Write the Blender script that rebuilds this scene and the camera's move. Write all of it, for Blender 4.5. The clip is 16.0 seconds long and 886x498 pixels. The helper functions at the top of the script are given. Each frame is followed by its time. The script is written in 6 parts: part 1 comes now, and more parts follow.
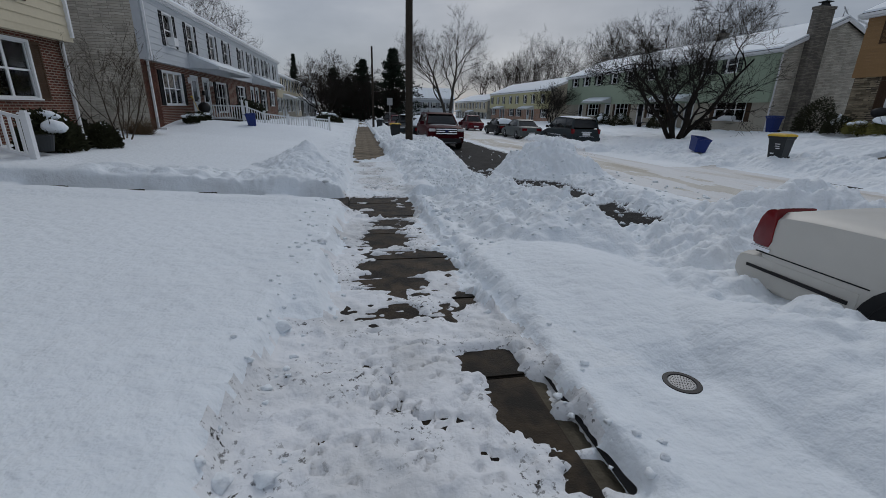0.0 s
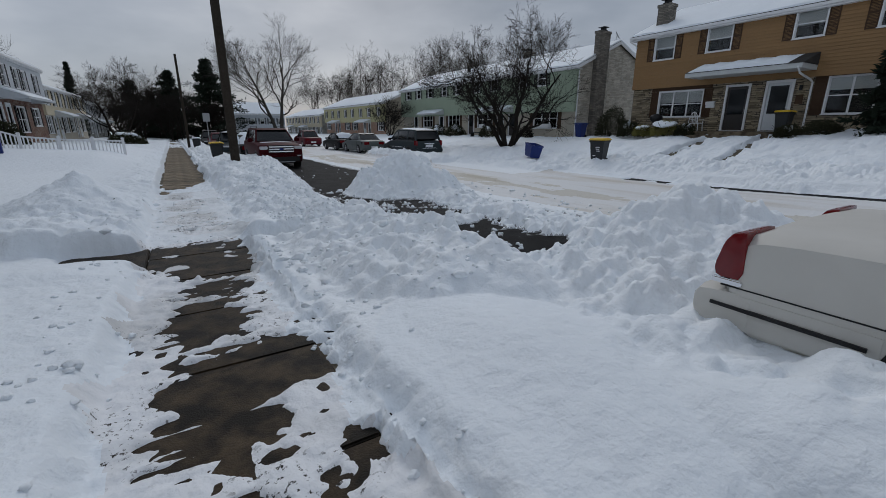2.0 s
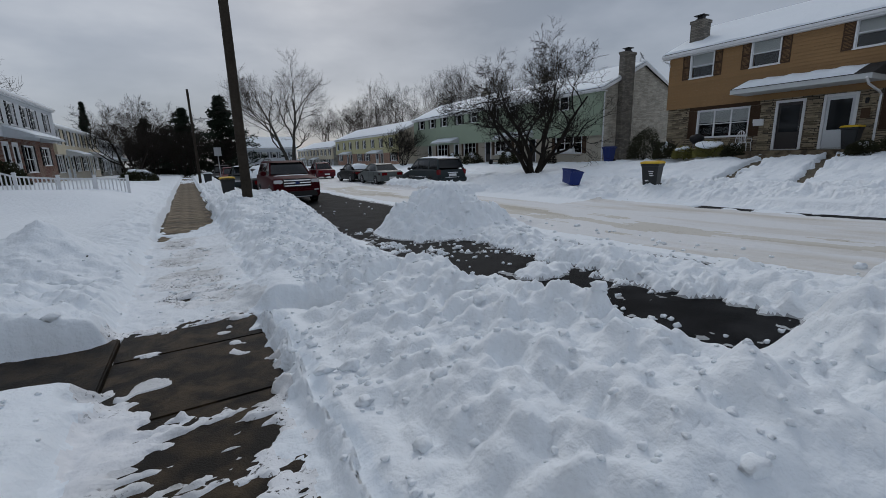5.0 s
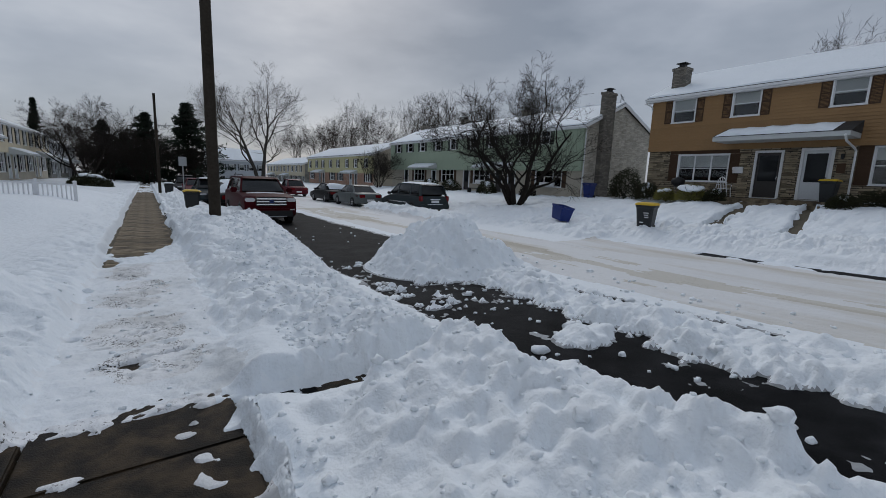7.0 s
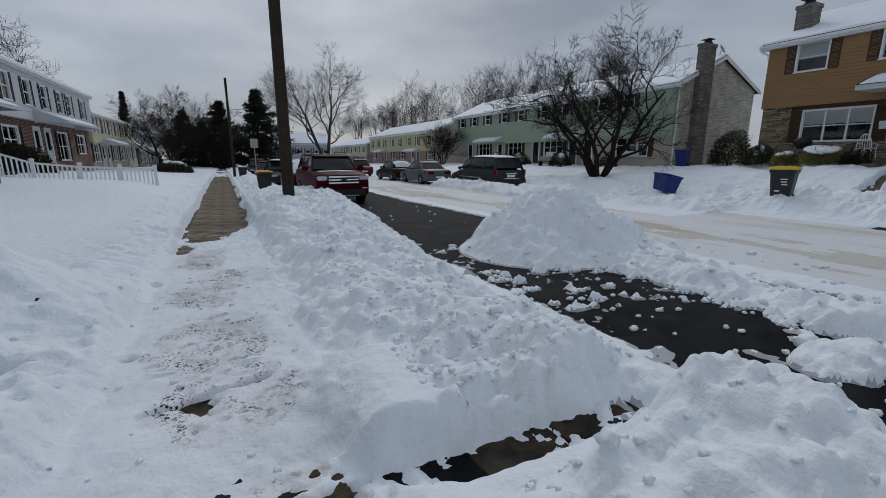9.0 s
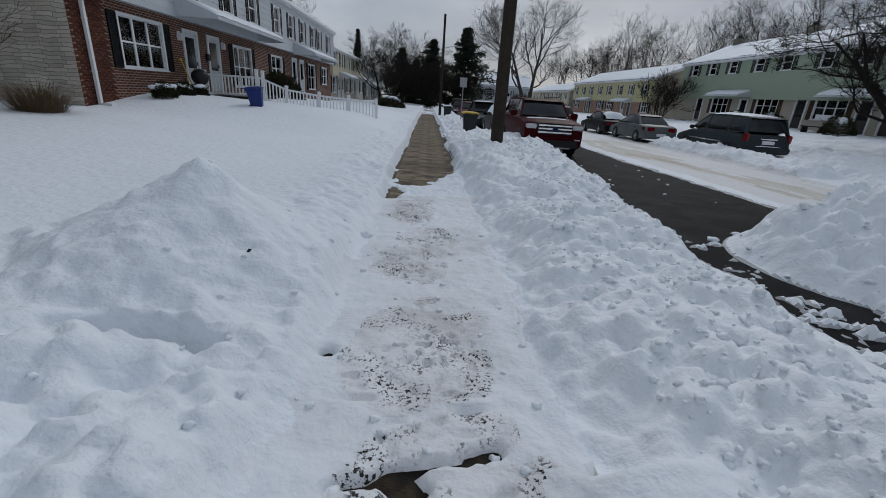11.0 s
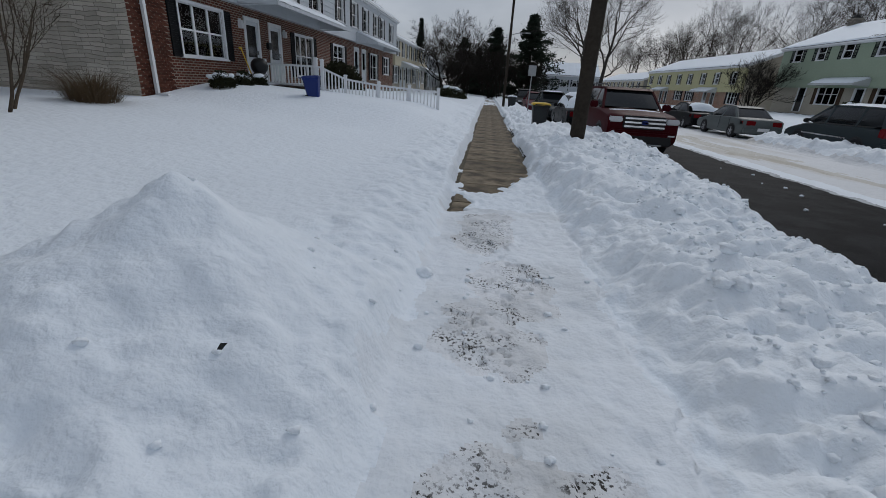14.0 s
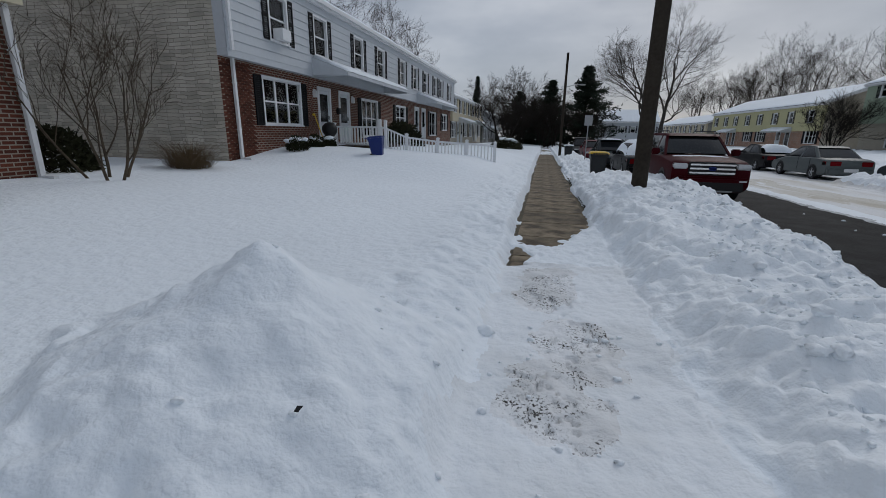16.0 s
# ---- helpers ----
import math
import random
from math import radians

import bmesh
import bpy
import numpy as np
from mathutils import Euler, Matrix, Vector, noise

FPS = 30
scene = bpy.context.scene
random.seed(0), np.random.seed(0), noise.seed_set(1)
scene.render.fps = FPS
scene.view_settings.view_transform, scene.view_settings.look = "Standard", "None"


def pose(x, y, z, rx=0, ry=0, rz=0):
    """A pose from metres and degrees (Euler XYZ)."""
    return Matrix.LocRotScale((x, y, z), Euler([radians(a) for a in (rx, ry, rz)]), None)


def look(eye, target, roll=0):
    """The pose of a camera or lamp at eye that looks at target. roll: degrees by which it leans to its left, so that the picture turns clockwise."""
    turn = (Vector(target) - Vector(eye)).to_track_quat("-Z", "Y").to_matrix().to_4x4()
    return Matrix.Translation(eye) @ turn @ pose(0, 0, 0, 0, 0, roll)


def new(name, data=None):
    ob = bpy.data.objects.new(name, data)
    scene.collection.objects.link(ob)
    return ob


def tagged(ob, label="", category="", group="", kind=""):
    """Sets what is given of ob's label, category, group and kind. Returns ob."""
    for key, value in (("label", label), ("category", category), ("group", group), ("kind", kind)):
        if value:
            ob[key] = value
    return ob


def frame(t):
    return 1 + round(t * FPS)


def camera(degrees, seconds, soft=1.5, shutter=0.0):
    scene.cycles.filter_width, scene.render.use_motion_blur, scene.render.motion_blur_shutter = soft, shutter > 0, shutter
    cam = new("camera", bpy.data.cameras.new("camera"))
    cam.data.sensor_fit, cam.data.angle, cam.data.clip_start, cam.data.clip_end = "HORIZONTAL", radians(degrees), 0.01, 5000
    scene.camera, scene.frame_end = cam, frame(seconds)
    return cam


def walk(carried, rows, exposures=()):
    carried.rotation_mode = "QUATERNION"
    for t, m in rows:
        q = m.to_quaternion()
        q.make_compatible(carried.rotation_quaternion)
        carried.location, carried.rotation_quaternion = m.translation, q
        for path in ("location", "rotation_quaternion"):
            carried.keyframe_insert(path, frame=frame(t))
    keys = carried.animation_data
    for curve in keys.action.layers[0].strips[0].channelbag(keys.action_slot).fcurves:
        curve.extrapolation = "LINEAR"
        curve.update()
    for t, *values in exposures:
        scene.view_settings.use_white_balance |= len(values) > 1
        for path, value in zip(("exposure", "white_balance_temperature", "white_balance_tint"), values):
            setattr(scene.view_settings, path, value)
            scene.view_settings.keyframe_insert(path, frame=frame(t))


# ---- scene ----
cam = camera(92.1, 16.0, 0.8)
PATH = [
    (0, (-0.026, -0.011, 1.503), (0.336, 1.855, 0.881), 1.5),
    (0.5, (-0.101, 0.393, 1.487), (0.452, 2.217, 0.881), 2.6),
    (1, (0.015, 0.718, 1.442), (0.971, 2.374, 0.857), 3.1),
    (1.5, (0.162, 1.109, 1.476), (1.192, 2.723, 0.897), 2.9),
    (2, (0.237, 1.61, 1.462), (1.239, 3.249, 0.905), 0.0),
    (2.5, (0.385, 2.051, 1.443), (1.408, 3.705, 0.979), -2.6),
    (3, (0.582, 2.464, 1.466), (1.617, 4.12, 1.035), -2.1),
    (3.5, (0.619, 2.904, 1.406), (1.733, 4.508, 0.976), -0.8),
    (4, (0.57, 3.34, 1.39), (1.645, 4.967, 0.948), -1.1),
    (4.5, (0.583, 3.747, 1.401), (1.629, 5.394, 0.958), -2.7),
    (4.7, (0.537, 3.852, 1.391), (1.54, 5.524, 0.946), -2.3),
    (6.8, (0.426, 5.193, 1.541), (1.455, 6.875, 1.204), 1.8),
    (7, (0.478, 5.418, 1.513), (1.604, 7.039, 1.19), 2.2),
    (7.5, (0.623, 5.839, 1.448), (1.78, 7.437, 1.123), 2.1),
    (8, (0.662, 6.269, 1.417), (1.748, 7.914, 1.082), 2.1),
    (8.5, (0.554, 6.737, 1.379), (1.58, 8.415, 1.015), 1.5),
    (9, (0.547, 7.202, 1.261), (1.429, 8.945, 0.833), -0.0),
    (9.5, (0.484, 7.715, 1.244), (1.289, 9.491, 0.798), -0.5),
    (10, (0.309, 8.169, 1.228), (0.849, 10.025, 0.714), 0.5),
    (10.2, (0.295, 8.276, 1.271), (0.633, 10.162, 0.698), 2.4),
    (12.3, (0.282, 9.612, 1.099), (0.299, 11.477, 0.375), 4.4),
    (12.5, (0.291, 9.706, 1.108), (0.291, 11.567, 0.376), 4.5),
    (13, (0.16, 9.986, 1.104), (0.09, 11.844, 0.367), 4.2),
    (13.5, (0.055, 10.156, 1.106), (-0.039, 12.013, 0.37), 4.7),
    (14, (0.056, 10.217, 1.136), (-0.088, 12.074, 0.407), 3.6),
    (14.5, (0.063, 10.234, 1.143), (-0.085, 12.12, 0.492), 3.3),
    (15, (0.079, 10.235, 1.167), (-0.014, 12.135, 0.551), 3.7),
    (15.5, (0.075, 10.23, 1.218), (0.012, 12.157, 0.686), 3.5),
    (16, (0.018, 10.19, 1.23), (-0.405, 12.072, 0.702), 0.9),
]
walk(cam, [(t, look(eye, target, roll)) for t, eye, target, roll in PATH], [(0.0, -0.18), (1.0, -0.15), (2.5, -0.05), (16.0, -0.02)])

# ---- world and light ----
world = bpy.data.worlds.new("world")
scene.world = world
world.use_nodes = True
wn, wl = world.node_tree.nodes, world.node_tree.links
wn.clear()
w_out, w_bg = wn.new("ShaderNodeOutputWorld"), wn.new("ShaderNodeBackground")
w_sky = wn.new("ShaderNodeTexSky")
w_sky.sky_type, w_sky.sun_disc = "NISHITA", False
w_sky.sun_elevation, w_sky.sun_rotation = radians(30), radians(20)
w_co, w_map = wn.new("ShaderNodeTexCoord"), wn.new("ShaderNodeMapping")
w_map.inputs["Scale"].default_value = (1.0, 1.0, 2.6)
w_n1, w_n2 = wn.new("ShaderNodeTexNoise"), wn.new("ShaderNodeTexNoise")
w_n1.inputs["Scale"].default_value, w_n1.inputs["Detail"].default_value, w_n1.inputs["Roughness"].default_value = 2.2, 5, 0.5
w_ramp = wn.new("ShaderNodeValToRGB")
w_ramp.color_ramp.elements[0].position, w_ramp.color_ramp.elements[0].color = 0.30, (0.27, 0.315, 0.39, 1)
w_ramp.color_ramp.elements[1].position, w_ramp.color_ramp.elements[1].color = 0.72, (0.66, 0.70, 0.77, 1)
w_mid = w_ramp.color_ramp.elements.new(0.52)
w_mid.color = (0.44, 0.487, 0.57, 1)
w_mul = wn.new("ShaderNodeMixRGB")
w_mul.inputs[0].default_value = 0.012
wl.new(w_co.outputs["Generated"], w_map.inputs["Vector"])
wl.new(w_map.outputs["Vector"], w_n1.inputs["Vector"])
wl.new(w_n1.outputs["Fac"], w_ramp.inputs["Fac"])
wl.new(w_ramp.outputs["Color"], w_mul.inputs[1])
wl.new(w_sky.outputs["Color"], w_mul.inputs[2])
wl.new(w_mul.outputs["Color"], w_bg.inputs["Color"])
w_bg.inputs["Strength"].default_value = 0.745
wl.new(w_bg.outputs["Background"], w_out.inputs["Surface"])
sun = new("sun", bpy.data.lights.new("sun", "SUN"))
sun.data.energy, sun.data.angle, sun.data.color = 0.72, radians(24), (1.0, 0.98, 0.96)
sun.matrix_world = look((11, 20, 19), (0, 0, 0))
scene.view_settings.exposure = 0.0

# ---- materials ----
def material(name, colour, rough=0.7, vary=0.15, scale=6.0, bump=0.0, bump_scale=40.0, metal=0.0, spot=None, spot_at=0.62, coat=0.0, per_object=0.0, spec=0.35):
    """A procedural surface: colour varied at two scales, optional stains of a second colour, fine relief."""
    m = bpy.data.materials.new(name)
    m.use_nodes = True
    n, l = m.node_tree.nodes, m.node_tree.links
    p = n["Principled BSDF"]
    p.inputs["Roughness"].default_value, p.inputs["Metallic"].default_value = rough, metal
    p.inputs["Coat Weight"].default_value, p.inputs["Specular IOR Level"].default_value = coat, spec
    co = n.new("ShaderNodeTexCoord")
    big, small = n.new("ShaderNodeTexNoise"), n.new("ShaderNodeTexNoise")
    for node, s, d in ((big, scale * 0.25, 3), (small, scale * 3.0, 4)):
        node.inputs["Scale"].default_value, node.inputs["Detail"].default_value = s, d
        l.new(co.outputs["Object"], node.inputs["Vector"])
    add = n.new("ShaderNodeMath")
    add.operation = "ADD"
    l.new(big.outputs["Fac"], add.inputs[0])
    l.new(small.outputs["Fac"], add.inputs[1])
    span = n.new("ShaderNodeMapRange")
    span.inputs["From Min"].default_value, span.inputs["From Max"].default_value = 0.6, 1.4
    span.inputs["To Min"].default_value, span.inputs["To Max"].default_value = 1 - vary, 1 + vary
    l.new(add.outputs[0], span.inputs["Value"])
    value = span.outputs[0]
    if per_object:
        info, r2, mu = n.new("ShaderNodeObjectInfo"), n.new("ShaderNodeMapRange"), n.new("ShaderNodeMath")
        r2.inputs["To Min"].default_value, r2.inputs["To Max"].default_value = 1 - per_object, 1 + per_object
        mu.operation = "MULTIPLY"
        l.new(info.outputs["Random"], r2.inputs["Value"])
        l.new(r2.outputs[0], mu.inputs[0])
        l.new(value, mu.inputs[1])
        value = mu.outputs[0]
    tint = n.new("ShaderNodeVectorMath")
    tint.operation = "SCALE"
    tint.inputs[0].default_value = colour
    l.new(value, tint.inputs["Scale"])
    out = tint.outputs[0]
    if spot:
        blot, edge, mix = n.new("ShaderNodeTexNoise"), n.new("ShaderNodeMapRange"), n.new("ShaderNodeMixRGB")
        blot.inputs["Scale"].default_value, blot.inputs["Detail"].default_value = scale * 0.6, 5
        edge.inputs["From Min"].default_value, edge.inputs["From Max"].default_value = spot_at - 0.12, spot_at + 0.08
        l.new(co.outputs["Object"], blot.inputs["Vector"])
        l.new(blot.outputs["Fac"], edge.inputs["Value"])
        l.new(edge.outputs[0], mix.inputs[0])
        l.new(out, mix.inputs[1])
        mix.inputs[2].default_value = (*spot, 1)
        out = mix.outputs[0]
    l.new(out, p.inputs["Base Color"])
    if bump:
        b, bn = n.new("ShaderNodeBump"), n.new("ShaderNodeTexNoise")
        bn.inputs["Scale"].default_value, bn.inputs["Detail"].default_value = bump_scale, 5
        b.inputs["Strength"].default_value, b.inputs["Distance"].default_value = 1.0, bump
        l.new(co.outputs["Object"], bn.inputs["Vector"])
        l.new(bn.outputs["Fac"], b.inputs["Height"])
        l.new(b.outputs["Normal"], p.inputs["Normal"])
    return m


def masonry(name, a, b, mortar, width, height, joint=0.012, offset=0.5, squash=1.0, paint=None):
    """Courses of brick or stone in the plane of local x and z (or y and z), with recessed joints."""
    m = bpy.data.materials.new(name)
    m.use_nodes = True
    n, l = m.node_tree.nodes, m.node_tree.links
    p = n["Principled BSDF"]
    p.inputs["Roughness"].default_value, p.inputs["Specular IOR Level"].default_value = 0.85, 0.2
    co, sep, com, sm = n.new("ShaderNodeTexCoord"), n.new("ShaderNodeSeparateXYZ"), n.new("ShaderNodeCombineXYZ"), n.new("ShaderNodeMath")
    l.new(co.outputs["Object"], sep.inputs[0])
    l.new(sep.outputs["X"], sm.inputs[0])
    l.new(sep.outputs["Y"], sm.inputs[1])
    l.new(sm.outputs[0], com.inputs["X"])
    l.new(sep.outputs["Z"], com.inputs["Y"])
    warp, wmix = n.new("ShaderNodeTexNoise"), n.new("ShaderNodeMixRGB")
    warp.inputs["Scale"].default_value = 2.2
    wmix.blend_type, wmix.inputs[0].default_value = "ADD", 0.0 if not paint and squash == 1.0 else 0.14
    l.new(com.outputs[0], warp.inputs["Vector"])
    l.new(com.outputs[0], wmix.inputs[1])
    l.new(warp.outputs["Color"], wmix.inputs[2])
    t = n.new("ShaderNodeTexBrick")
    t.offset, t.squash, t.squash_frequency = offset, squash, 2
    t.inputs["Scale"].default_value = 1.0
    t.inputs["Color1"].default_value, t.inputs["Color2"].default_value, t.inputs["Mortar"].default_value = (*a, 1), (*b, 1), (*mortar, 1)
    t.inputs["Brick Width"].default_value, t.inputs["Row Height"].default_value = width, height
    t.inputs["Mortar Size"].default_value, t.inputs["Mortar Smooth"].default_value, t.inputs["Bias"].default_value = joint, 0.2, -0.1
    l.new(wmix.outputs[0], t.inputs["Vector"])
    g, mixg = n.new("ShaderNodeTexNoise"), n.new("ShaderNodeMixRGB")
    g.inputs["Scale"].default_value, g.inputs["Detail"].default_value = 1.3, 6
    mixg.blend_type, mixg.inputs[0].default_value = "OVERLAY", 0.45
    l.new(co.outputs["Object"], g.inputs["Vector"])
    l.new(t.outputs["Color"], mixg.inputs[1])
    l.new(g.outputs["Fac"], mixg.inputs[2])
    l.new(mixg.outputs[0], p.inputs["Base Color"])
    bp, fine, hs = n.new("ShaderNodeBump"), n.new("ShaderNodeTexNoise"), n.new("ShaderNodeMath")
    fine.inputs["Scale"].default_value, fine.inputs["Detail"].default_value = 22.0, 5
    hs.operation = "SUBTRACT"
    l.new(co.outputs["Object"], fine.inputs["Vector"])
    l.new(fine.outputs["Fac"], hs.inputs[0])
    l.new(t.outputs["Fac"], hs.inputs[1])
    bp.inputs["Strength"].default_value, bp.inputs["Distance"].default_value = 0.9, 0.012
    l.new(hs.outputs[0], bp.inputs["Height"])
    l.new(bp.outputs["Normal"], p.inputs["Normal"])
    return m


def glassy(name):
    m = bpy.data.materials.new(name)
    m.use_nodes = True
    n, l = m.node_tree.nodes, m.node_tree.links
    n.clear()
    out, mix, tr, gl, fr = (n.new("ShaderNode" + k) for k in ("OutputMaterial", "MixShader", "BsdfTransparent", "BsdfGlossy", "Fresnel"))
    tr.inputs["Color"].default_value = (0.86, 0.88, 0.89, 1)
    gl.inputs["Roughness"].default_value = 0.03
    fr.inputs["IOR"].default_value = 1.55
    l.new(fr.outputs[0], mix.inputs[0])
    l.new(tr.outputs[0], mix.inputs[1])
    l.new(gl.outputs[0], mix.inputs[2])
    l.new(mix.outputs[0], out.inputs["Surface"])
    return m


def snow_material(name, colour, dirt=None, rough=1.0, grit=None, stain=None, fine=False):
    m = material(name, colour, rough=0.65, vary=0.03, scale=2.0, spec=0.2, spot=stain, spot_at=0.58)
    n, l = m.node_tree.nodes, m.node_tree.links
    p = n["Principled BSDF"]
    co = n.new("ShaderNodeTexCoord")
    h = []
    for s, d in ((9.0, 4), (38.0, 5)):
        t = n.new("ShaderNodeTexNoise")
        t.inputs["Scale"].default_value, t.inputs["Detail"].default_value = s, d
        l.new(co.outputs["Object"], t.inputs["Vector"])
        h.append(t)
    b1, b2 = n.new("ShaderNodeBump"), n.new("ShaderNodeBump")
    b1.inputs["Distance"].default_value, b2.inputs["Distance"].default_value = 0.045 * rough, 0.010 * rough
    b1.inputs["Strength"].default_value = b2.inputs["Strength"].default_value = 0.8
    l.new(h[0].outputs["Fac"], b1.inputs["Height"])
    l.new(h[1].outputs["Fac"], b2.inputs["Height"])
    l.new(b1.outputs["Normal"], b2.inputs["Normal"])
    l.new(b2.outputs["Normal"], p.inputs["Normal"])
    if grit:
        old = p.inputs["Base Color"].links[0].from_socket
        t, e, patch, pe, mul, mix = (n.new("ShaderNode" + k) for k in ("TexNoise", "MapRange", "TexNoise", "MapRange", "Math", "MixRGB"))
        t.inputs["Scale"].default_value, t.inputs["Detail"].default_value, t.inputs["Roughness"].default_value = (46.0 if fine else 26.0), 6, 0.62
        patch.inputs["Scale"].default_value, patch.inputs["Detail"].default_value = (4.0 if fine else 1.7), 4
        e.inputs["From Min"].default_value, e.inputs["From Max"].default_value = (0.535, 0.585) if fine else (0.575, 0.63)
        pe.inputs["From Min"].default_value, pe.inputs["From Max"].default_value = 0.46, 0.60
        mul.operation = "MULTIPLY"
        for q, r in ((t, e), (patch, pe)):
            l.new(co.outputs["Object"], q.inputs["Vector"])
            l.new(q.outputs["Fac"], r.inputs["Value"])
        l.new(e.outputs[0], mul.inputs[0])
        l.new(pe.outputs[0], mul.inputs[1])
        l.new(mul.outputs[0], mix.inputs[0])
        l.new(old, mix.inputs[1])
        mix.inputs[2].default_value = (*grit, 1)
        l.new(mix.outputs[0], p.inputs["Base Color"])
    if dirt:
        old = p.inputs["Base Color"].links[0].from_socket
        mp, t, e, mix = n.new("ShaderNodeMapping"), n.new("ShaderNodeTexNoise"), n.new("ShaderNodeMapRange"), n.new("ShaderNodeMixRGB")
        mp.inputs["Scale"].default_value = (1.1, 0.22, 1)
        t.inputs["Scale"].default_value, t.inputs["Detail"].default_value = 1.0, 6
        e.inputs["From Min"].default_value, e.inputs["From Max"].default_value = 0.5, 0.75
        e.inputs["To Max"].default_value = 0.7
        l.new(co.outputs["Object"], mp.inputs["Vector"])
        l.new(mp.outputs["Vector"], t.inputs["Vector"])
        l.new(t.outputs["Fac"], e.inputs["Value"])
        l.new(e.outputs[0], mix.inputs[0])
        l.new(old, mix.inputs[1])
        mix.inputs[2].default_value = (*dirt, 1)
        l.new(mix.outputs[0], p.inputs["Base Color"])
    return m


SNOW = snow_material("snow", (0.825, 0.878, 0.928), rough=0.8)
SHOVELLED = snow_material("shovelled_snow", (0.85, 0.895, 0.935), rough=0.9)
TRODDEN = snow_material("trodden_snow", (0.81, 0.83, 0.86), rough=0.8, grit=(0.04, 0.036, 0.031), stain=(0.63, 0.64, 0.65))
GRITTY = snow_material("gritty_trodden_snow", (0.80, 0.82, 0.845), rough=0.8, grit=(0.035, 0.032, 0.028), stain=(0.60, 0.61, 0.615), fine=True)
TRODDEN_CLEAN = snow_material("walked_snow", (0.81, 0.85, 0.89), rough=0.7, stain=(0.70, 0.73, 0.755))
SLUSH = snow_material("grey_slush", (0.46, 0.48, 0.50), rough=0.8, stain=(0.22, 0.23, 0.24))
DIRTY = snow_material("tyre_marked_snow", (0.60, 0.58, 0.53), dirt=(0.36, 0.31, 0.22), grit=(0.30, 0.26, 0.19))
PACKED = snow_material("packed_snow", (0.74, 0.75, 0.76), dirt=(0.50, 0.45, 0.36))
SOIL = material("soil", (0.10, 0.085, 0.06), 0.95, 0.3, 4, 0.02, 30)
ASPHALT = material("asphalt", (0.018, 0.0185, 0.02), 0.6, 0.4, 3.0, 0.003, 160, spot=(0.007, 0.0072, 0.008), spot_at=0.5, spec=0.03)
CONCRETE = material("concrete", (0.060, 0.043, 0.027), 0.55, 0.5, 7.0, 0.005, 90, spot=(0.014, 0.0115, 0.009), spot_at=0.50, per_object=0.2, spec=0.1)
CONCRETE_DRY = material("concrete_dry", (0.20, 0.16, 0.11), 0.75, 0.3, 4.0, 0.004, 90, spot=(0.075, 0.06, 0.042), spot_at=0.54, per_object=0.25, spec=0.15)
BRICK = masonry("red_brick", (0.135, 0.040, 0.023), (0.070, 0.024, 0.016), (0.30, 0.25, 0.205), 0.21, 0.075)
ORANGE_BRICK = masonry("orange_brick", (0.42, 0.22, 0.14), (0.34, 0.18, 0.12), (0.4, 0.36, 0.32), 0.22, 0.08)
STONE = masonry("ledge_stone", (0.36, 0.30, 0.215), (0.12, 0.10, 0.075), (0.035, 0.03, 0.025), 0.42, 0.11, 0.016, 0.37, 1.6)
GREY_STONE = masonry("weathered_grey_masonry", (0.58, 0.545, 0.47), (0.40, 0.37, 0.31), (0.27, 0.25, 0.215), 0.40, 0.10, 0.008, 0.43, 1.4, paint=True)
CHIMNEY_STONE = masonry("sooty_chimney_masonry", (0.25, 0.225, 0.19), (0.13, 0.12, 0.105), (0.10, 0.095, 0.085), 0.30, 0.09, 0.012, 0.43, 1.4, paint=True)
STUCCO = material("stucco_grey", (0.30, 0.295, 0.27), 0.9, 0.18, 3, 0.01, 60, spot=(0.2, 0.195, 0.175), spot_at=0.55)
STUCCO_WARM = material("stucco_cream", (0.42, 0.38, 0.31), 0.9, 0.12, 3, 0.01, 60)
SIDE_WHITE = material("white_siding", (0.50, 0.53, 0.56), 0.5, 0.06, 2, 0.001, 60)
SIDE_BROWN = material("ochre_siding", (0.275, 0.160, 0.068), 0.55, 0.10, 3, 0.001, 60, per_object=0.05)
SIDE_GREEN = material("pale_green_siding", (0.30, 0.365, 0.27), 0.6, 0.08, 3, 0.001, 60)
SIDE_YELLOW = material("yellow_siding", (0.50, 0.47, 0.265), 0.6, 0.06, 3, 0.001, 60)
SIDE_CREAM = material("cream_siding", (0.55, 0.49, 0.36), 0.6, 0.06, 3, 0.001, 60)
TRIM = material("white_trim", (0.74, 0.75, 0.76), 0.45, 0.05, 4)
GREY_TRIM = material("grey_trim", (0.5, 0.52, 0.52), 0.5, 0.06, 4)
SHUTTER = material("black_shutter", (0.008, 0.0085, 0.01), 0.6, 0.2, 6, spec=0.2)
SHUTTER_BROWN = material("brown_shutter", (0.075, 0.045, 0.028), 0.6, 0.15, 6)
ROOFING = material("shingle", (0.055, 0.052, 0.05), 0.9, 0.25, 8, 0.01, 40)
GLASS = glassy("window_glass")
# near-black panel colour: the shade of an unlit interior painted in
UNLIT_INTERIOR = material("unlit_interior", (0.012, 0.012, 0.013), 0.9, 0.3, 2)
BLIND = material("blind", (0.76, 0.75, 0.71), 0.8, 0.06, 4)
DOOR_WHITE = material("white_door", (0.62, 0.65, 0.67), 0.4, 0.05, 4)
DOOR_DARK = material("dark_door", (0.035, 0.03, 0.028), 0.4, 0.15, 4)
WOOD_POLE = material("weathered_pole_wood", (0.040, 0.033, 0.026), 0.9, 0.35, 5, 0.01, 50)
BARK = material("bark", (0.022, 0.018, 0.015), 0.95, 0.3, 8, 0.01, 60)
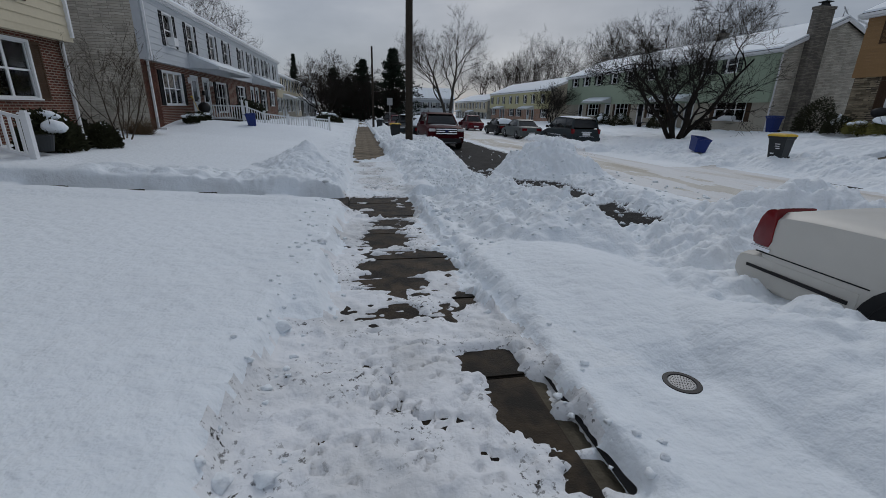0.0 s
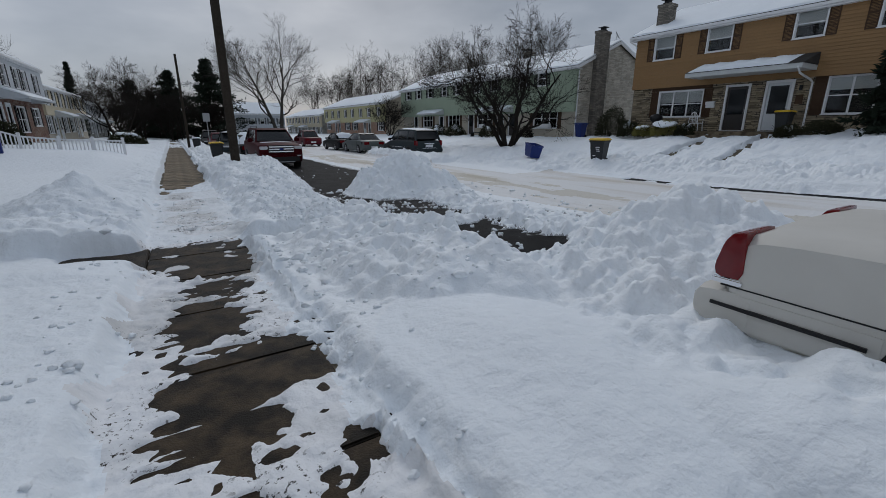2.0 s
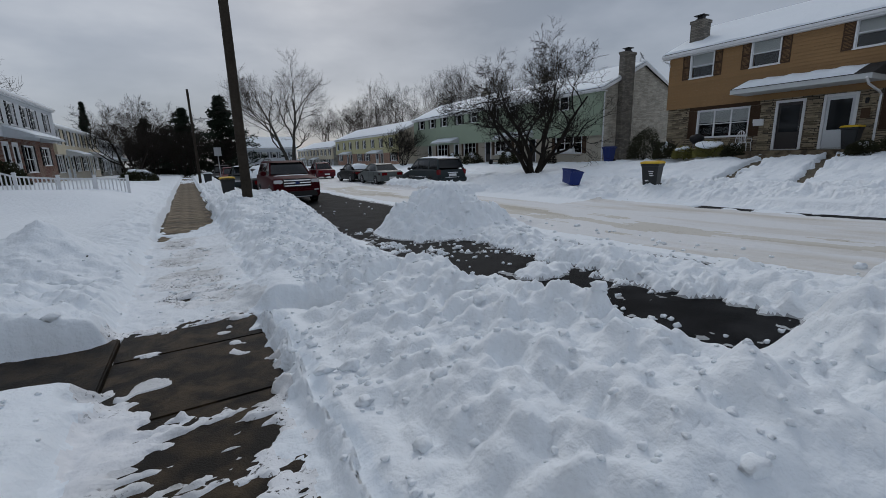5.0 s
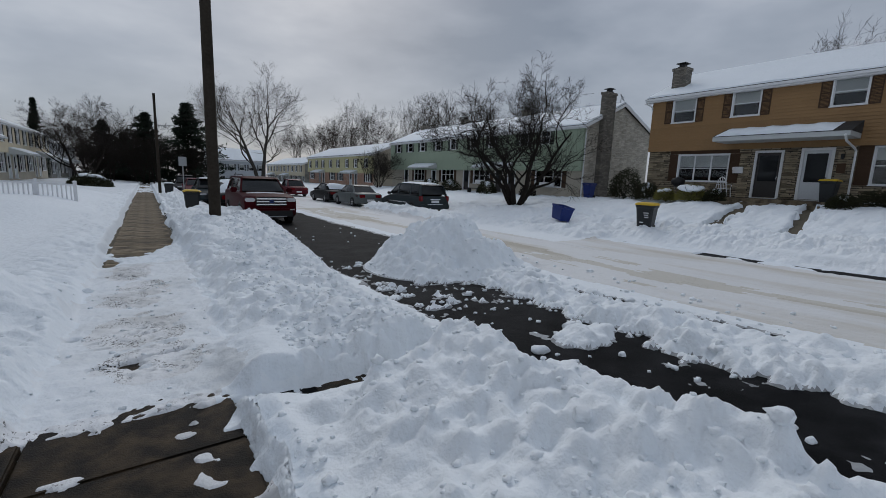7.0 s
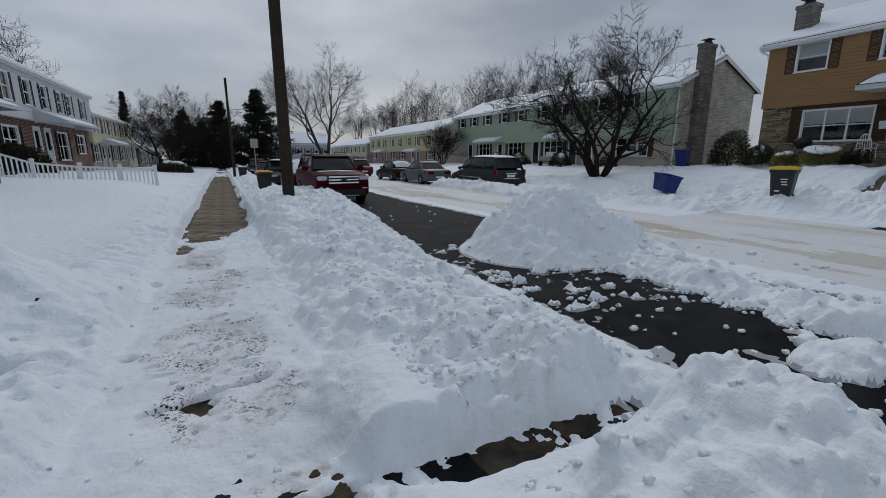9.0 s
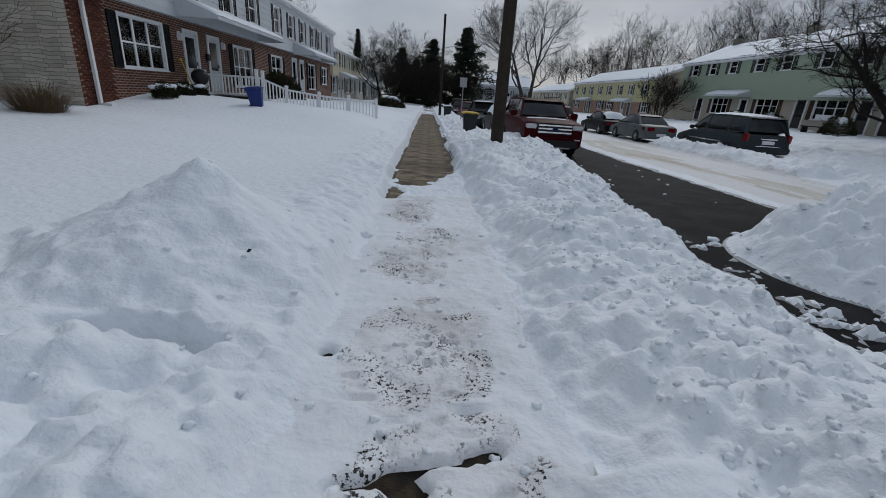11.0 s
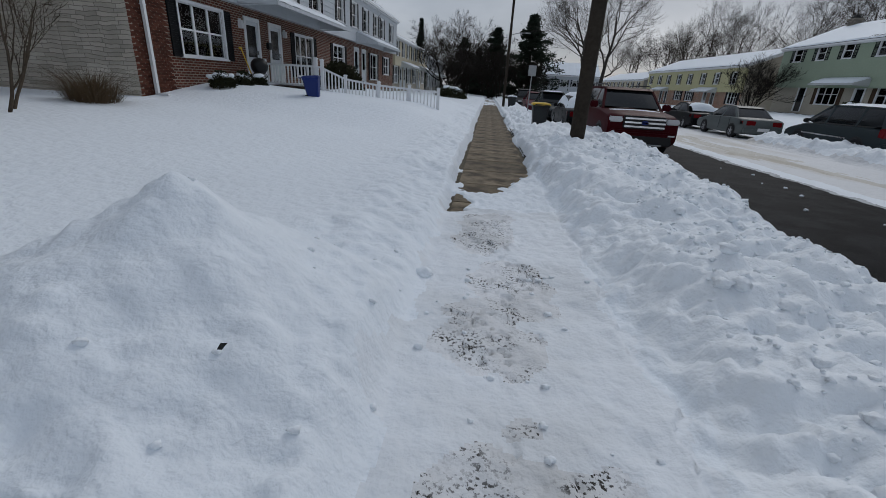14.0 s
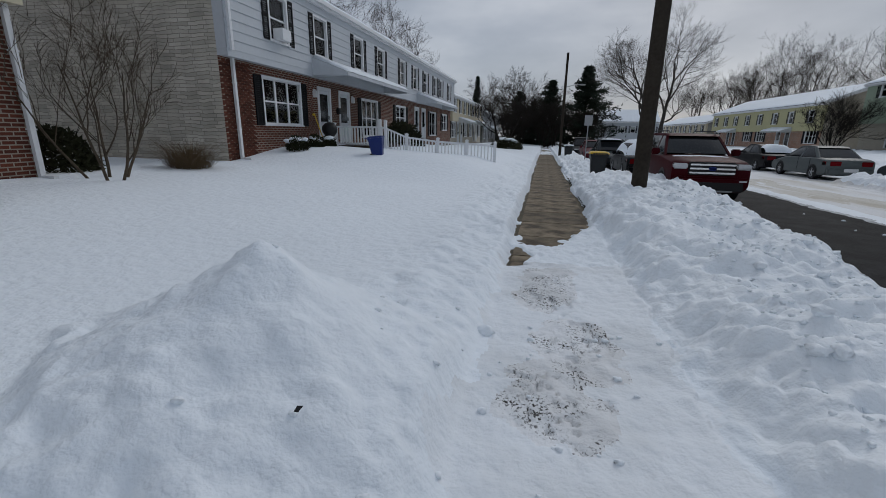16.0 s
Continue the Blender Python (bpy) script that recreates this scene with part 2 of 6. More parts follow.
BARK_TAN = material("tan_bark", (0.085, 0.066, 0.048), 0.95, 0.3, 8, 0.01, 60, spec=0.1)
BARK_PALE = material("pale_bark", (0.045, 0.04, 0.034), 0.95, 0.4, 5, 0.01, 50)
NEEDLES = material("needles", (0.014, 0.022, 0.014), 0.8, 0.4, 3)
SHRUB = material("shrub_leaf", (0.03, 0.032, 0.016), 0.8, 0.4, 6)
SHRUB_YELLOW = material("yellow_shrub_leaf", (0.16, 0.15, 0.035), 0.8, 0.3, 6)
GRASS = material("dry_grass", (0.105, 0.07, 0.037), 0.9, 0.3, 5)
for m in (SHUTTER, SHUTTER_BROWN, BARK, NEEDLES, SHRUB, ROOFING, UNLIT_INTERIOR, WOOD_POLE):
    m.node_tree.nodes["Principled BSDF"].inputs["Specular IOR Level"].default_value = 0.12
RUBBER = material("tyre_rubber", (0.010, 0.010, 0.011), 0.75, 0.2, 10)
RIM = material("alloy_rim", (0.45, 0.46, 0.48), 0.35, 0.1, 6, metal=0.8)
CHROME = material("chrome", (0.7, 0.7, 0.72), 0.12, 0.05, 6, metal=1.0)
BLACK = material("black_plastic", (0.012, 0.012, 0.013), 0.5, 0.15, 8)
PLASTIC_BLUE = material("blue_plastic", (0.007, 0.024, 0.15), 0.45, 0.12, 4)
PLASTIC_YELLOW = material("yellow_plastic", (0.62, 0.40, 0.02), 0.45, 0.12, 4)
PLASTIC_GREY = material("dark_grey_plastic", (0.022, 0.025, 0.027), 0.5, 0.15, 4)
WHITE_VINYL = material("white_vinyl", (0.76, 0.77, 0.79), 0.4, 0.04, 4)
RED_LAMP = material("red_lamp_lens", (0.16, 0.005, 0.008), 0.2, 0.15, 8, coat=0.2)
CLEAR_LAMP = material("clear_lamp_lens", (0.55, 0.56, 0.58), 0.1, 0.1, 8, coat=0.6)
CARGLASS = material("tinted_car_glass", (0.012, 0.014, 0.016), 0.06, 0.1, 3)
METAL_GREY = material("galvanised_metal", (0.33, 0.34, 0.35), 0.45, 0.12, 6, metal=0.7)


def paint(name, colour):
    return material(name, colour, 0.45, 0.04, 2, coat=0.05, spec=0.15)


# ---- mesh helpers ----
def part(name, bm, mat, parent=None, label="", smooth=False):
    me = bpy.data.meshes.new(name)
    bm.to_mesh(me)
    bm.free()
    return hang(name, me, mat, parent, label, smooth)


def hang(name, me, mat, parent=None, label="", smooth=False):
    if mat and not me.materials:
        me.materials.append(mat)
    if smooth:
        me.polygons.foreach_set("use_smooth", [True] * len(me.polygons))
    ob = new(name, me)
    if parent:
        ob.parent = parent
    if label:
        ob["label"] = label
    return ob


def thing(name, place, turn, label, category, group="", kind=""):
    e = new(name)
    e.matrix_world = pose(*place, 0, 0, turn)
    return tagged(e, label, category, group, kind)


def mesh_of(name, verts, faces):
    me = bpy.data.meshes.new(name)
    me.from_pydata(verts, [], faces)
    me.update()
    return me


def add_box(bm, x0, x1, y0, y1, z0, z1):
    v = [bm.verts.new((x, y, z)) for x in (x0, x1) for y in (y0, y1) for z in (z0, z1)]
    for a, b, c, d in ((0, 1, 3, 2), (4, 6, 7, 5), (0, 4, 5, 1), (2, 3, 7, 6), (0, 2, 6, 4), (1, 5, 7, 3)):
        bm.faces.new((v[a], v[b], v[c], v[d]))


def boxes(*specs, bevel=0.0):
    bm = bmesh.new()
    for s in specs:
        add_box(bm, *s)
    if bevel:
        bmesh.ops.bevel(bm, geom=bm.edges[:], offset=bevel, segments=2, affect="EDGES", clamp_overlap=True)
    return bm


def add_tube(bm, points, radii, sides=8, cap=True):
    """A round tapered tube along points."""
    rings = []
    for i, p in enumerate(points):
        p = Vector(p)
        d = (Vector(points[min(i + 1, len(points) - 1)]) - Vector(points[max(i - 1, 0)])).normalized()
        side = d.orthogonal().normalized() if abs(d.z) > 0.95 else Vector((0, 0, 1)).cross(d).normalized()
        up = d.cross(side)
        rings.append([bm.verts.new(p + radii[i] * (math.cos(a) * side + math.sin(a) * up)) for a in (2 * math.pi * k / sides for k in range(sides))])
    for a, b in zip(rings, rings[1:]):
        for k in range(sides):
            bm.faces.new((a[k], a[(k + 1) % sides], b[(k + 1) % sides], b[k]))
    if cap:
        bm.faces.new(rings[0][::-1])
        bm.faces.new(rings[-1])
    return bm


def tube(points, radii, sides=8):
    return add_tube(bmesh.new(), points, radii, sides)


def add_lathe(bm, profile, sides=24, axis="z"):
    """Turn a profile of (radius, height) round an axis."""
    rings = []
    for r, h in profile:
        ring = []
        for k in range(sides):
            a = 2 * math.pi * k / sides
            c, s = r * math.cos(a), r * math.sin(a)
            ring.append(bm.verts.new((c, s, h) if axis == "z" else (h, c, s)))
        rings.append(ring)
    for a, b in zip(rings, rings[1:]):
        for k in range(sides):
            bm.faces.new((a[k], a[(k + 1) % sides], b[(k + 1) % sides], b[k]))
    return bm


# ---- the lie of the land ----
def lattice(ix, iy, seed):
    h = (ix.astype(np.int64) * 374761393 + iy.astype(np.int64) * 668265263 + seed * 1442695041) & 0x7FFFFFFF
    h = ((h ^ (h >> 13)) * 1274126177) & 0x7FFFFFFF
    return ((h ^ (h >> 16)) & 0xFFFF) / 65535.0


def vnoise(x, y, size, seed=0, octaves=3):
    """Smooth noise from 0 to 1 with features of that size in metres."""
    total, weight, amp = 0.0, 0.0, 1.0
    for o in range(octaves):
        u, v = x / size + 37.7 * o, y / size - 11.3 * o
        iu, iv = np.floor(u), np.floor(v)
        fu, fv = u - iu, v - iv
        fu, fv = fu * fu * (3 - 2 * fu), fv * fv * (3 - 2 * fv)
        a, b = lattice(iu, iv, seed + o), lattice(iu + 1, iv, seed + o)
        c, d = lattice(iu, iv + 1, seed + o), lattice(iu + 1, iv + 1, seed + o)
        total = total + amp * ((a * (1 - fu) + b * fu) * (1 - fv) + (c * (1 - fu) + d * fu) * fv)
        weight, amp, size = weight + amp, amp * 0.5, size * 0.5
    return total / weight


def smooth(a, b, v):
    t = np.clip((v - a) / (b - a), 0, 1)
    return t * t * (3 - 2 * t)


def base_height(x, y):
    """Bare ground: the sidewalk's fall along the street, lawns that rise to the houses, the sunken road."""
    x, y = np.asarray(x, float), np.asarray(y, float)
    along = np.interp(y, [-60, 0, 3.4, 7.5, 9, 30, 60, 120, 400], [0.9, 0.0, -0.1, -0.27, -0.32, -0.50, -0.75, -1.5, -6])
    left = 0.058 * np.clip(-0.4 - x, 0, 8.6)
    left = left + 0.45 * smooth(20.5, 25.0, y) * (1 - smooth(-2.8, -0.5, x)) * (1 - smooth(36, 44, y))
    rise = np.interp(y, [5, 12, 20, 27, 60], [1.38, 1.26, 1.0, 0.72, 0.62])
    right = rise * smooth(15.2, 28.5, x) + 0.02 * np.clip(x - 15.2, 0, 3)
    road = -0.09 * (smooth(1.0, 1.6, x) - smooth(15.0, 15.3, x))
    return along + left + right + road


def box_mask(x, y, x0, x1, y0, y1, soft=0.15):
    return smooth(x0 - soft, x0 + soft, x) * (1 - smooth(x1 - soft, x1 + soft, x)) * smooth(y0 - soft, y0 + soft, y) * (1 - smooth(y1 - soft, y1 + soft, y))


def mound(x, y, cx, cy, rx, ry, h, sharp=1.0):
    d = np.sqrt(((x - cx) / rx) ** 2 + ((y - cy) / ry) ** 2)
    return h * np.clip(1 - d, 0, 1) ** sharp * np.where(d < 1, 1, 0)


def cells(x, y, size, seed):
    """Rounded clods: one dome for each jittered cell, from 0 between them to 1 on top."""
    u, v = x / size, y / size
    iu, iv = np.floor(u), np.floor(v)
    best = np.full(np.shape(u), 9.0)
    for dx in (-1, 0, 1):
        for dy in (-1, 0, 1):
            a, b = iu + dx, iv + dy
            r = 0.55 + 0.9 * lattice(a, b, seed + 2)
            d = np.hypot(u - a - lattice(a, b, seed), v - b - lattice(a, b, seed + 1)) / r
            best = np.minimum(best, d)
    return np.sqrt(np.clip(1 - (best / 0.75) ** 2, 0, 1))


def ramp(a, b, v):
    return np.sin(0.5 * math.pi * np.clip((v - a) / (b - a), 0, 1))


def snow_depth(x, y):
    """How deep the snow lies; below zero the surface under it is bare."""
    n1, n2 = vnoise(x, y, 0.55, 3), vnoise(x, y, 0.16, 9)
    broad = vnoise(x, y, 3.0, 21)
    wx, wy = x + 0.12 * (vnoise(x, y, 0.3, 7) - 0.5), y + 0.12 * (vnoise(x, y, 0.3, 8) - 0.5)
    clod = 0.55 * cells(wx, wy, 0.42, 51) * smooth(0.35, 0.6, vnoise(x, y, 0.8, 53)) + 0.3 * cells(wx, wy, 0.17, 57) + 0.14 * cells(wx, wy, 0.095, 63) * smooth(0.4, 0.6, vnoise(x, y, 0.5, 65))
    grain = 0.05 * (vnoise(x, y, 0.09, 15, 2) - 0.5)
    lumps = 0.40 * (n1 - 0.5) + 0.26 * (n2 - 0.5) + 0.28 * (clod - 0.25) + 1.8 * grain
    wob = 0.22 * (vnoise(x, y, 0.6, 31) - 0.5) + 0.14 * (n2 - 0.5)
    xw, yw = x + wob, y + 0.26 * (vnoise(x, y, 0.7, 41) - 0.5)
    # open lawns, trodden and scattered beside the sidewalk
    t = 0.21 + 0.05 * (broad - 0.5) + 0.012 * (n1 - 0.5)
    edge = smooth(-1.9, -0.8, x) * (1 - smooth(-0.4, -0.3, x)) * smooth(8.5, 9.5, y)
    t = t + edge * (0.30 * lumps + 0.04)
    t = t + smooth(-2.6, -0.9, x) * (1 - smooth(-0.4, -0.3, x)) * (1 - smooth(7.0, 7.6, y)) * (0.05 * (n1 - 0.5) + 0.4 * grain)
    t = t + box_mask(x, y, -5.5, -0.4, 8.9, 10.9, 0.5) * 0.45 * lumps
    t = t - 0.07 * smooth(-1.5, -0.45, x) * smooth(9.5, 11, y) * (1 - smooth(30, 40, y))
    # heaped cone on the lawn
    cone = mound(x, y, -1.45, 12.15, 1.85, 1.75, 0.93, 1.5)
    t = np.where(cone > 0.01, np.maximum(t, 0.03 + cone + 0.16 * (n1 - 0.5) + 0.12 * (n2 - 0.5) + 0.10 * (clod - 0.25) * smooth(0.7, 0.25, cone) + 0.6 * grain), t)
    # road: packed lane, bare parking strip, slush
    pit = np.exp(-(((x - 1.83) / 0.22) ** 2 + ((y - 1.88) / 0.22) ** 2))
    lane = smooth(6.8, 7.3, xw + 0.1 * np.sin(y * 0.6)) * (1 - smooth(14.3, 14.7, xw))
    packed = 0.04 + 0.03 * (vnoise(x * 2.2, y * 0.25, 0.5, 55) - 0.5) + 0.3 * grain
    mid = vnoise(x, y, 0.9, 61)
    ridge = 0.07 + 0.08 * n1 + 0.55 * lumps + 0.14 * (mid - 0.5)
    torn = 0.5 * (mid - 0.5) + 0.35 * (n2 - 0.5) + 0.12 * (vnoise(x, y * 1.5, 0.09, 69, 2) - 0.5)
    wet = box_mask(xw + torn, yw + 0.6 * torn, 3.0, 5.55, 5.2, 12.2, 0.38) * (1 - 0.95 * mound(x + 0.4 * torn, y + 0.4 * torn, 4.95, 8.6, 0.55, 0.34, 1.0, 0.4))
    wet = np.maximum(wet, box_mask(xw + torn, yw, 3.1, 4.6, 11.5, 15.0, 0.2))
    crack = box_mask(xw + 0.12 * (y - 8.0), yw, 6.75, 7.2, 5.0, 11.6, 0.1) * smooth(0.36, 0.5, vnoise(x, y, 1.3, 67))
    bared = np.maximum(wet, crack)
    slush = ridge * (1 - bared) + bared * (-0.045 + 0.12 * (n2 - 0.5) + 0.12 * (mid - 0.5)) - 0.07 * crack
    melt = box_mask(xw, yw, 3.3, 5.4, 10.3, 12.3, 0.4) + box_mask(xw, yw, 3.4, 4.6, 13.3, 15.2, 0.4)
    slush = slush + melt * (0.16 * (vnoise(x, y, 0.3, 63) - 0.44) + 0.20 * (n2 - 0.5) + 0.16 * (vnoise(x, y, 0.09, 73, 2) - 0.5))
    clear = -0.05 + 0.05 * (vnoise(x, y, 0.5, 71) - 0.5)
    along = smooth(13.4, 14.6, yw + 0.5 * (x - 4.5))
    road_t = (slush * (1 - along) + clear * along) * (1 - lane) + packed * lane
    t = np.where((x > 2.6) & (x < 15.0), road_t, t)
    line = box_mask(x + 0.02 * (y - 20), y, 11.35, 11.5, 13, 34, 0.05)
    t = t - 0.10 * line * n1 * 1.6
    gutter = box_mask(x + 0.5 * wob, y, 13.85, 14.7, -2, 11.5, 0.12)
    t = t - gutter * 0.16 * smooth(0.3, 0.5, vnoise(x, y, 1.6, 81))
    # verge between sidewalk and road
    verge = smooth(1.0, 1.2, xw) * (1 - smooth(3.1, 3.7, xw))
    low = 0.13 + 0.02 * (broad - 0.5) + 0.3 * grain
    low = low + mound(x, y, 2.0, 3.5, 1.0, 2.2, 0.26, 0.8) + mound(x, y, 2.85, 1.5, 0.85, 1.5, 0.42, 0.8) * (1 + (n1 - 0.5))
    low = low + smooth(2.3, 2.9, x) * (1 - smooth(3.0, 4.0, y)) * 0.5 * lumps
    low = low + 0.5 * lumps * smooth(8.6, 9.2, y)
    t = np.where((x > 1.0) & (verge > 0.01) & (y < 60), np.maximum(np.where(x > 2.6, t, -1), low * verge + 0.012 * (1 - verge)), t)
    t = np.maximum(t, box_mask(xw, yw, 2.5, 5.7, -3.0, 3.35, 0.2) * (0.30 + 0.5 * lumps) - 0.03)
    limit = 3.28 - 0.02 * (yw - 8.0)
    bank = ramp(0.93, 3.0, xw) * (1 - smooth(-0.35, 0.30, xw - limit)) * smooth(3.6, 5.0, yw) * (1 - smooth(8.35, 8.85, yw))
    calm = np.exp(-(((x - 2.3) / 0.75) ** 2 + ((y - 4.25) / 0.7) ** 2))
    t = np.maximum(t, bank * (0.55 + 0.85 * lumps * (1 - 0.85 * calm)) - 0.02)
    fill = box_mask(xw, yw, 3.2, 6.8, 3.1, 5.3, 0.35)
    pile = mound(x, y, 5.5, 4.55, 1.7, 1.3, 0.75, 0.9)
    t = np.maximum(t, fill * (0.30 + 0.9 * lumps + pile) - 0.06)
    shift = np.interp(y, [9, 12.5, 15, 20, 26], [0.0, -0.05, 0.3, 0.85, 0.9])
    crest = np.interp(y, [9, 10.5, 12.0, 13.2, 16.0, 24.0], [0.33, 0.36, 0.32, 0.36, 0.50, 0.54])
    rough = 0.30 * (n1 - 0.5) + 0.16 * (n2 - 0.5) + 0.26 * (clod - 0.25) + 1.6 * grain
    far = ramp(0.93, 1.75, xw) * (1 - smooth(2.75, 3.55, xw - shift)) * smooth(8.95, 9.35, y + 0.5 * wob + 0.25 * (n2 - 0.5) + 0.25 * (clod - 0.3)) * (1 - smooth(25.5, 27, yw))
    t = np.maximum(t, far * (crest + 0.8 * rough + 0.10 * (broad - 0.5)) - 0.02)
    flat = box_mask(x + 0.35 * wob, y + 0.35 * wob, 0.93, 1.54, 9.12, 10.08, 0.07)
    t = t * (1 - flat) + flat * (0.31 + 0.02 * (broad - 0.5) + 0.2 * grain)
    later = ramp(0.95, 2.1, xw) * (1 - smooth(2.6, 3.4, xw)) * smooth(29.5, 31, yw)
    t = np.maximum(t, later * (0.45 + lumps * 0.7) - 0.05)
    gap = box_mask(x + 0.3 * wob, y + 0.5 * wob + 0.04 * (x - 1), 0.95, 2.95, 8.80, 9.12, 0.08) + box_mask(xw, yw, 1.0, 3.2, 27.2, 29.2, 0.15)
    t = t * (1 - gap) + gap * (-0.005 + 0.14 * (n1 - 0.5) + 0.12 * (n2 - 0.5) + 0.14 * (vnoise(x, y, 0.06, 87, 2) - 0.5))
    heap = mound(x, y, 5.9, 13.3, 1.85, 1.7, 1.14, 1.05) + mound(x, y, 7.2, 12.6, 1.7, 1.1, 0.26, 0.9)
    t = np.where(heap > 0.0, np.maximum(t, heap + lumps * smooth(0.0, 0.4, heap) - 0.05), t)
    # far side of the road
    van = box_mask(xw, yw, 11.7, 13.4, 21.5, 31.0, 0.35)
    t = np.maximum(t, van * (0.36 + lumps * 0.8) - 0.03)
    behind = box_mask(xw, yw, 13.2, 15.6, 15.0, 25.6, 0.5)
    t = np.maximum(t, behind * (0.22 + lumps * 0.8) - 0.03)
    kerb = ramp(14.5, 16.4, xw) * (1 - smooth(17.6, 18.8, xw)) * (1 - smooth(60, 70, y))
    t = np.where(x > 14.6, np.maximum(t, kerb * (0.27 + lumps * 0.8)), t)
    t = t + smooth(17.0, 18.5, x) * (1 - smooth(60, 70, y)) * (0.22 * (n1 - 0.5) + 0.16 * (vnoise(x, y, 1.4, 83) - 0.5) + 0.25 * lumps)
    for y0, slope in ((14.6, -0.16), (12.1, -0.20)):
        yy = y0 + slope * (26 - x) + 0.5 * wob
        walk_cut = smooth(18.6, 19.2, xw) * (1 - smooth(26.2, 26.4, x)) * (1 - smooth(0.22, 0.42, np.abs(y - yy) + 0.7 * (n1 - 0.5) + 0.3 * (n2 - 0.5)))
        t = t - 0.46 * walk_cut * (0.7 + 0.5 * n1)
    # the sidewalk
    sway = 0.26 * (vnoise(x, y, 1.6, 33) - 0.5)
    soft = 0.06 + 0.20 * smooth(8.8, 9.6, y) * (1 - smooth(17.0, 19.0, y))
    crisp = 0.10
    on_walk = smooth(-0.40 - crisp, -0.40 + crisp, x + 0.45 * wob + 0.5 * sway) * (1 - smooth(1.05 - 1.4 * soft, 1.05 + 1.4 * soft, x + 0.8 * wob - sway))
    wide = 1 - smooth(2.6, 3.6, y)
    on_walk = np.maximum(on_walk, wide * smooth(-0.76, -0.64, x + 0.6 * wob) * (1 - smooth(1.05, 1.15, x)))
    thin = 0.024 + 0.06 * (n2 - 0.5) + 0.05 * (n1 - 0.5) + 0.8 * grain
    patchy = np.maximum.reduce([mound(x, y, cx, cy, rx, ry, 1.0, 0.5) for cx, cy, rx, ry in ((0.36, 11.15, 0.40, 0.55), (0.2, 12.5, 0.34, 0.55), (0.42, 10.0, 0.5, 0.5), (0.35, 13.3, 0.3, 0.5), (0.2, 14.4, 0.35, 0.7), (0.2, 2.0, 0.75, 1.2))])
    specks = smooth(0.64, 0.80, vnoise(x, y * 1.3, 0.05, 91, 2)) * smooth(0.36, 0.60, vnoise(x, y, 0.3, 95)) * patchy
    streak = smooth(0.66, 0.76, vnoise(x * 0.5, y * 2.2, 0.09, 93, 2)) * smooth(0.5, 0.65, vnoise(x, y, 0.7, 94)) * smooth(0.55, 0.25, np.abs(x - 0.25))
    thin = thin + (0.025 - 0.085 * specks) * (1 - smooth(2.5, 3.0, y))
    ragged = 1.2 * wob + 0.2 * (n2 - 0.5) + 0.34 * (vnoise(x * 0.5, y * 2.6, 0.16, 99) - 0.5) + 0.18 * (vnoise(x, y, 0.1, 97, 2) - 0.5)
    bare = np.maximum.reduce([
        box_mask(x + ragged, y + ragged, 0.02, 1.0, 3.75, 4.95, 0.12) * (1 - 0.9 * box_mask(x + ragged, y, 0.58, 1.1, 3.6, 4.2, 0.1)),
        box_mask(x + ragged, y + ragged, 0.04, 0.58, 5.15, 6.2, 0.1),
        box_mask(x + ragged, y + ragged, 0.12, 0.66, 6.35, 6.8, 0.08),
        box_mask(x + 0.7 * ragged, y + ragged, -0.5, 0.92, 7.5, 8.95, 0.1),
        box_mask(x + 0.7 * ragged, y + 0.6 * ragged, -0.02, 0.88, 6.95, 7.7, 0.08),
        box_mask(x + 0.27 * (y - 2.0) + 0.6 * ragged, y + 0.3 * ragged, 0.66, 1.06, 1.2, 2.45, 0.08),
        box_mask(x + ragged, y + ragged, 0.05, 0.48, 2.95, 3.25, 0.08),
        box_mask(x + ragged, y + ragged, 0.7, 0.95, 3.2, 3.42, 0.06),
        smooth(15.2, 15.5, y + 0.8 * ragged) * smooth(-0.08, 0.08, 0.08 + 0.29 * (y - 15.45) - x + 0.7 * ragged) * (1 - 0.9 * smooth(0.60, 0.68, vnoise(x, y, 0.7, 101)) * (1 - smooth(17, 20, y)))])
    bare = bare * (1 - 0.9 * smooth(38, 60, y) * smooth(0.35, 0.5, vnoise(x, y * 0.5, 0.9, 103)))
    joints = np.exp(-((np.mod(y + 0.35, 1.25) - 0.6) / 0.035) ** 2) * (1 - smooth(8.5, 9, y)) * (1 - box_mask(x, y, -0.5, 1.2, 6.9, 8.8, 0.1))
    thin = thin + 0.022 * (vnoise(x, y, 0.055, 107, 2) - 0.5) * (1 - smooth(8.8, 9.4, y))
    trod = smooth(9.1, 9.6, y) * (1 - smooth(15.0, 15.6, y))
    thin = thin * (1 - trod) + trod * (0.055 + 0.05 * (n1 - 0.5) + 0.035 * (n2 - 0.5) + 0.3 * grain - 0.075 * specks - 0.05 * streak * smooth(0.55, 0.75, n1))
    walk_depth = thin * (1 - bare) - 0.06 * bare + 0.06 * joints * bare * (0.4 + n2)
    icy = box_mask(x, y, -0.4, 1.1, 6.5, 8.9, 0.1) * smooth(0.60, 0.68, vnoise(x, y, 0.35, 105))
    walk_depth = walk_depth + 0.07 * icy
    foot = np.exp(-(((x - 0.28 + 0.3 * ragged) / 0.06) ** 2 + ((y - 10.07) / 0.10) ** 2)) + np.exp(-(((x + 0.25 + 0.2 * ragged) / 0.045) ** 2 + ((y - 11.02) / 0.04) ** 2)) + box_mask(x, y - 0.28 * (x - 0.3) + 0.2 * ragged, -0.05, 0.70, 10.16, 10.20, 0.02)
    walk_depth = walk_depth - 0.20 * foot * (0.25 + n2)
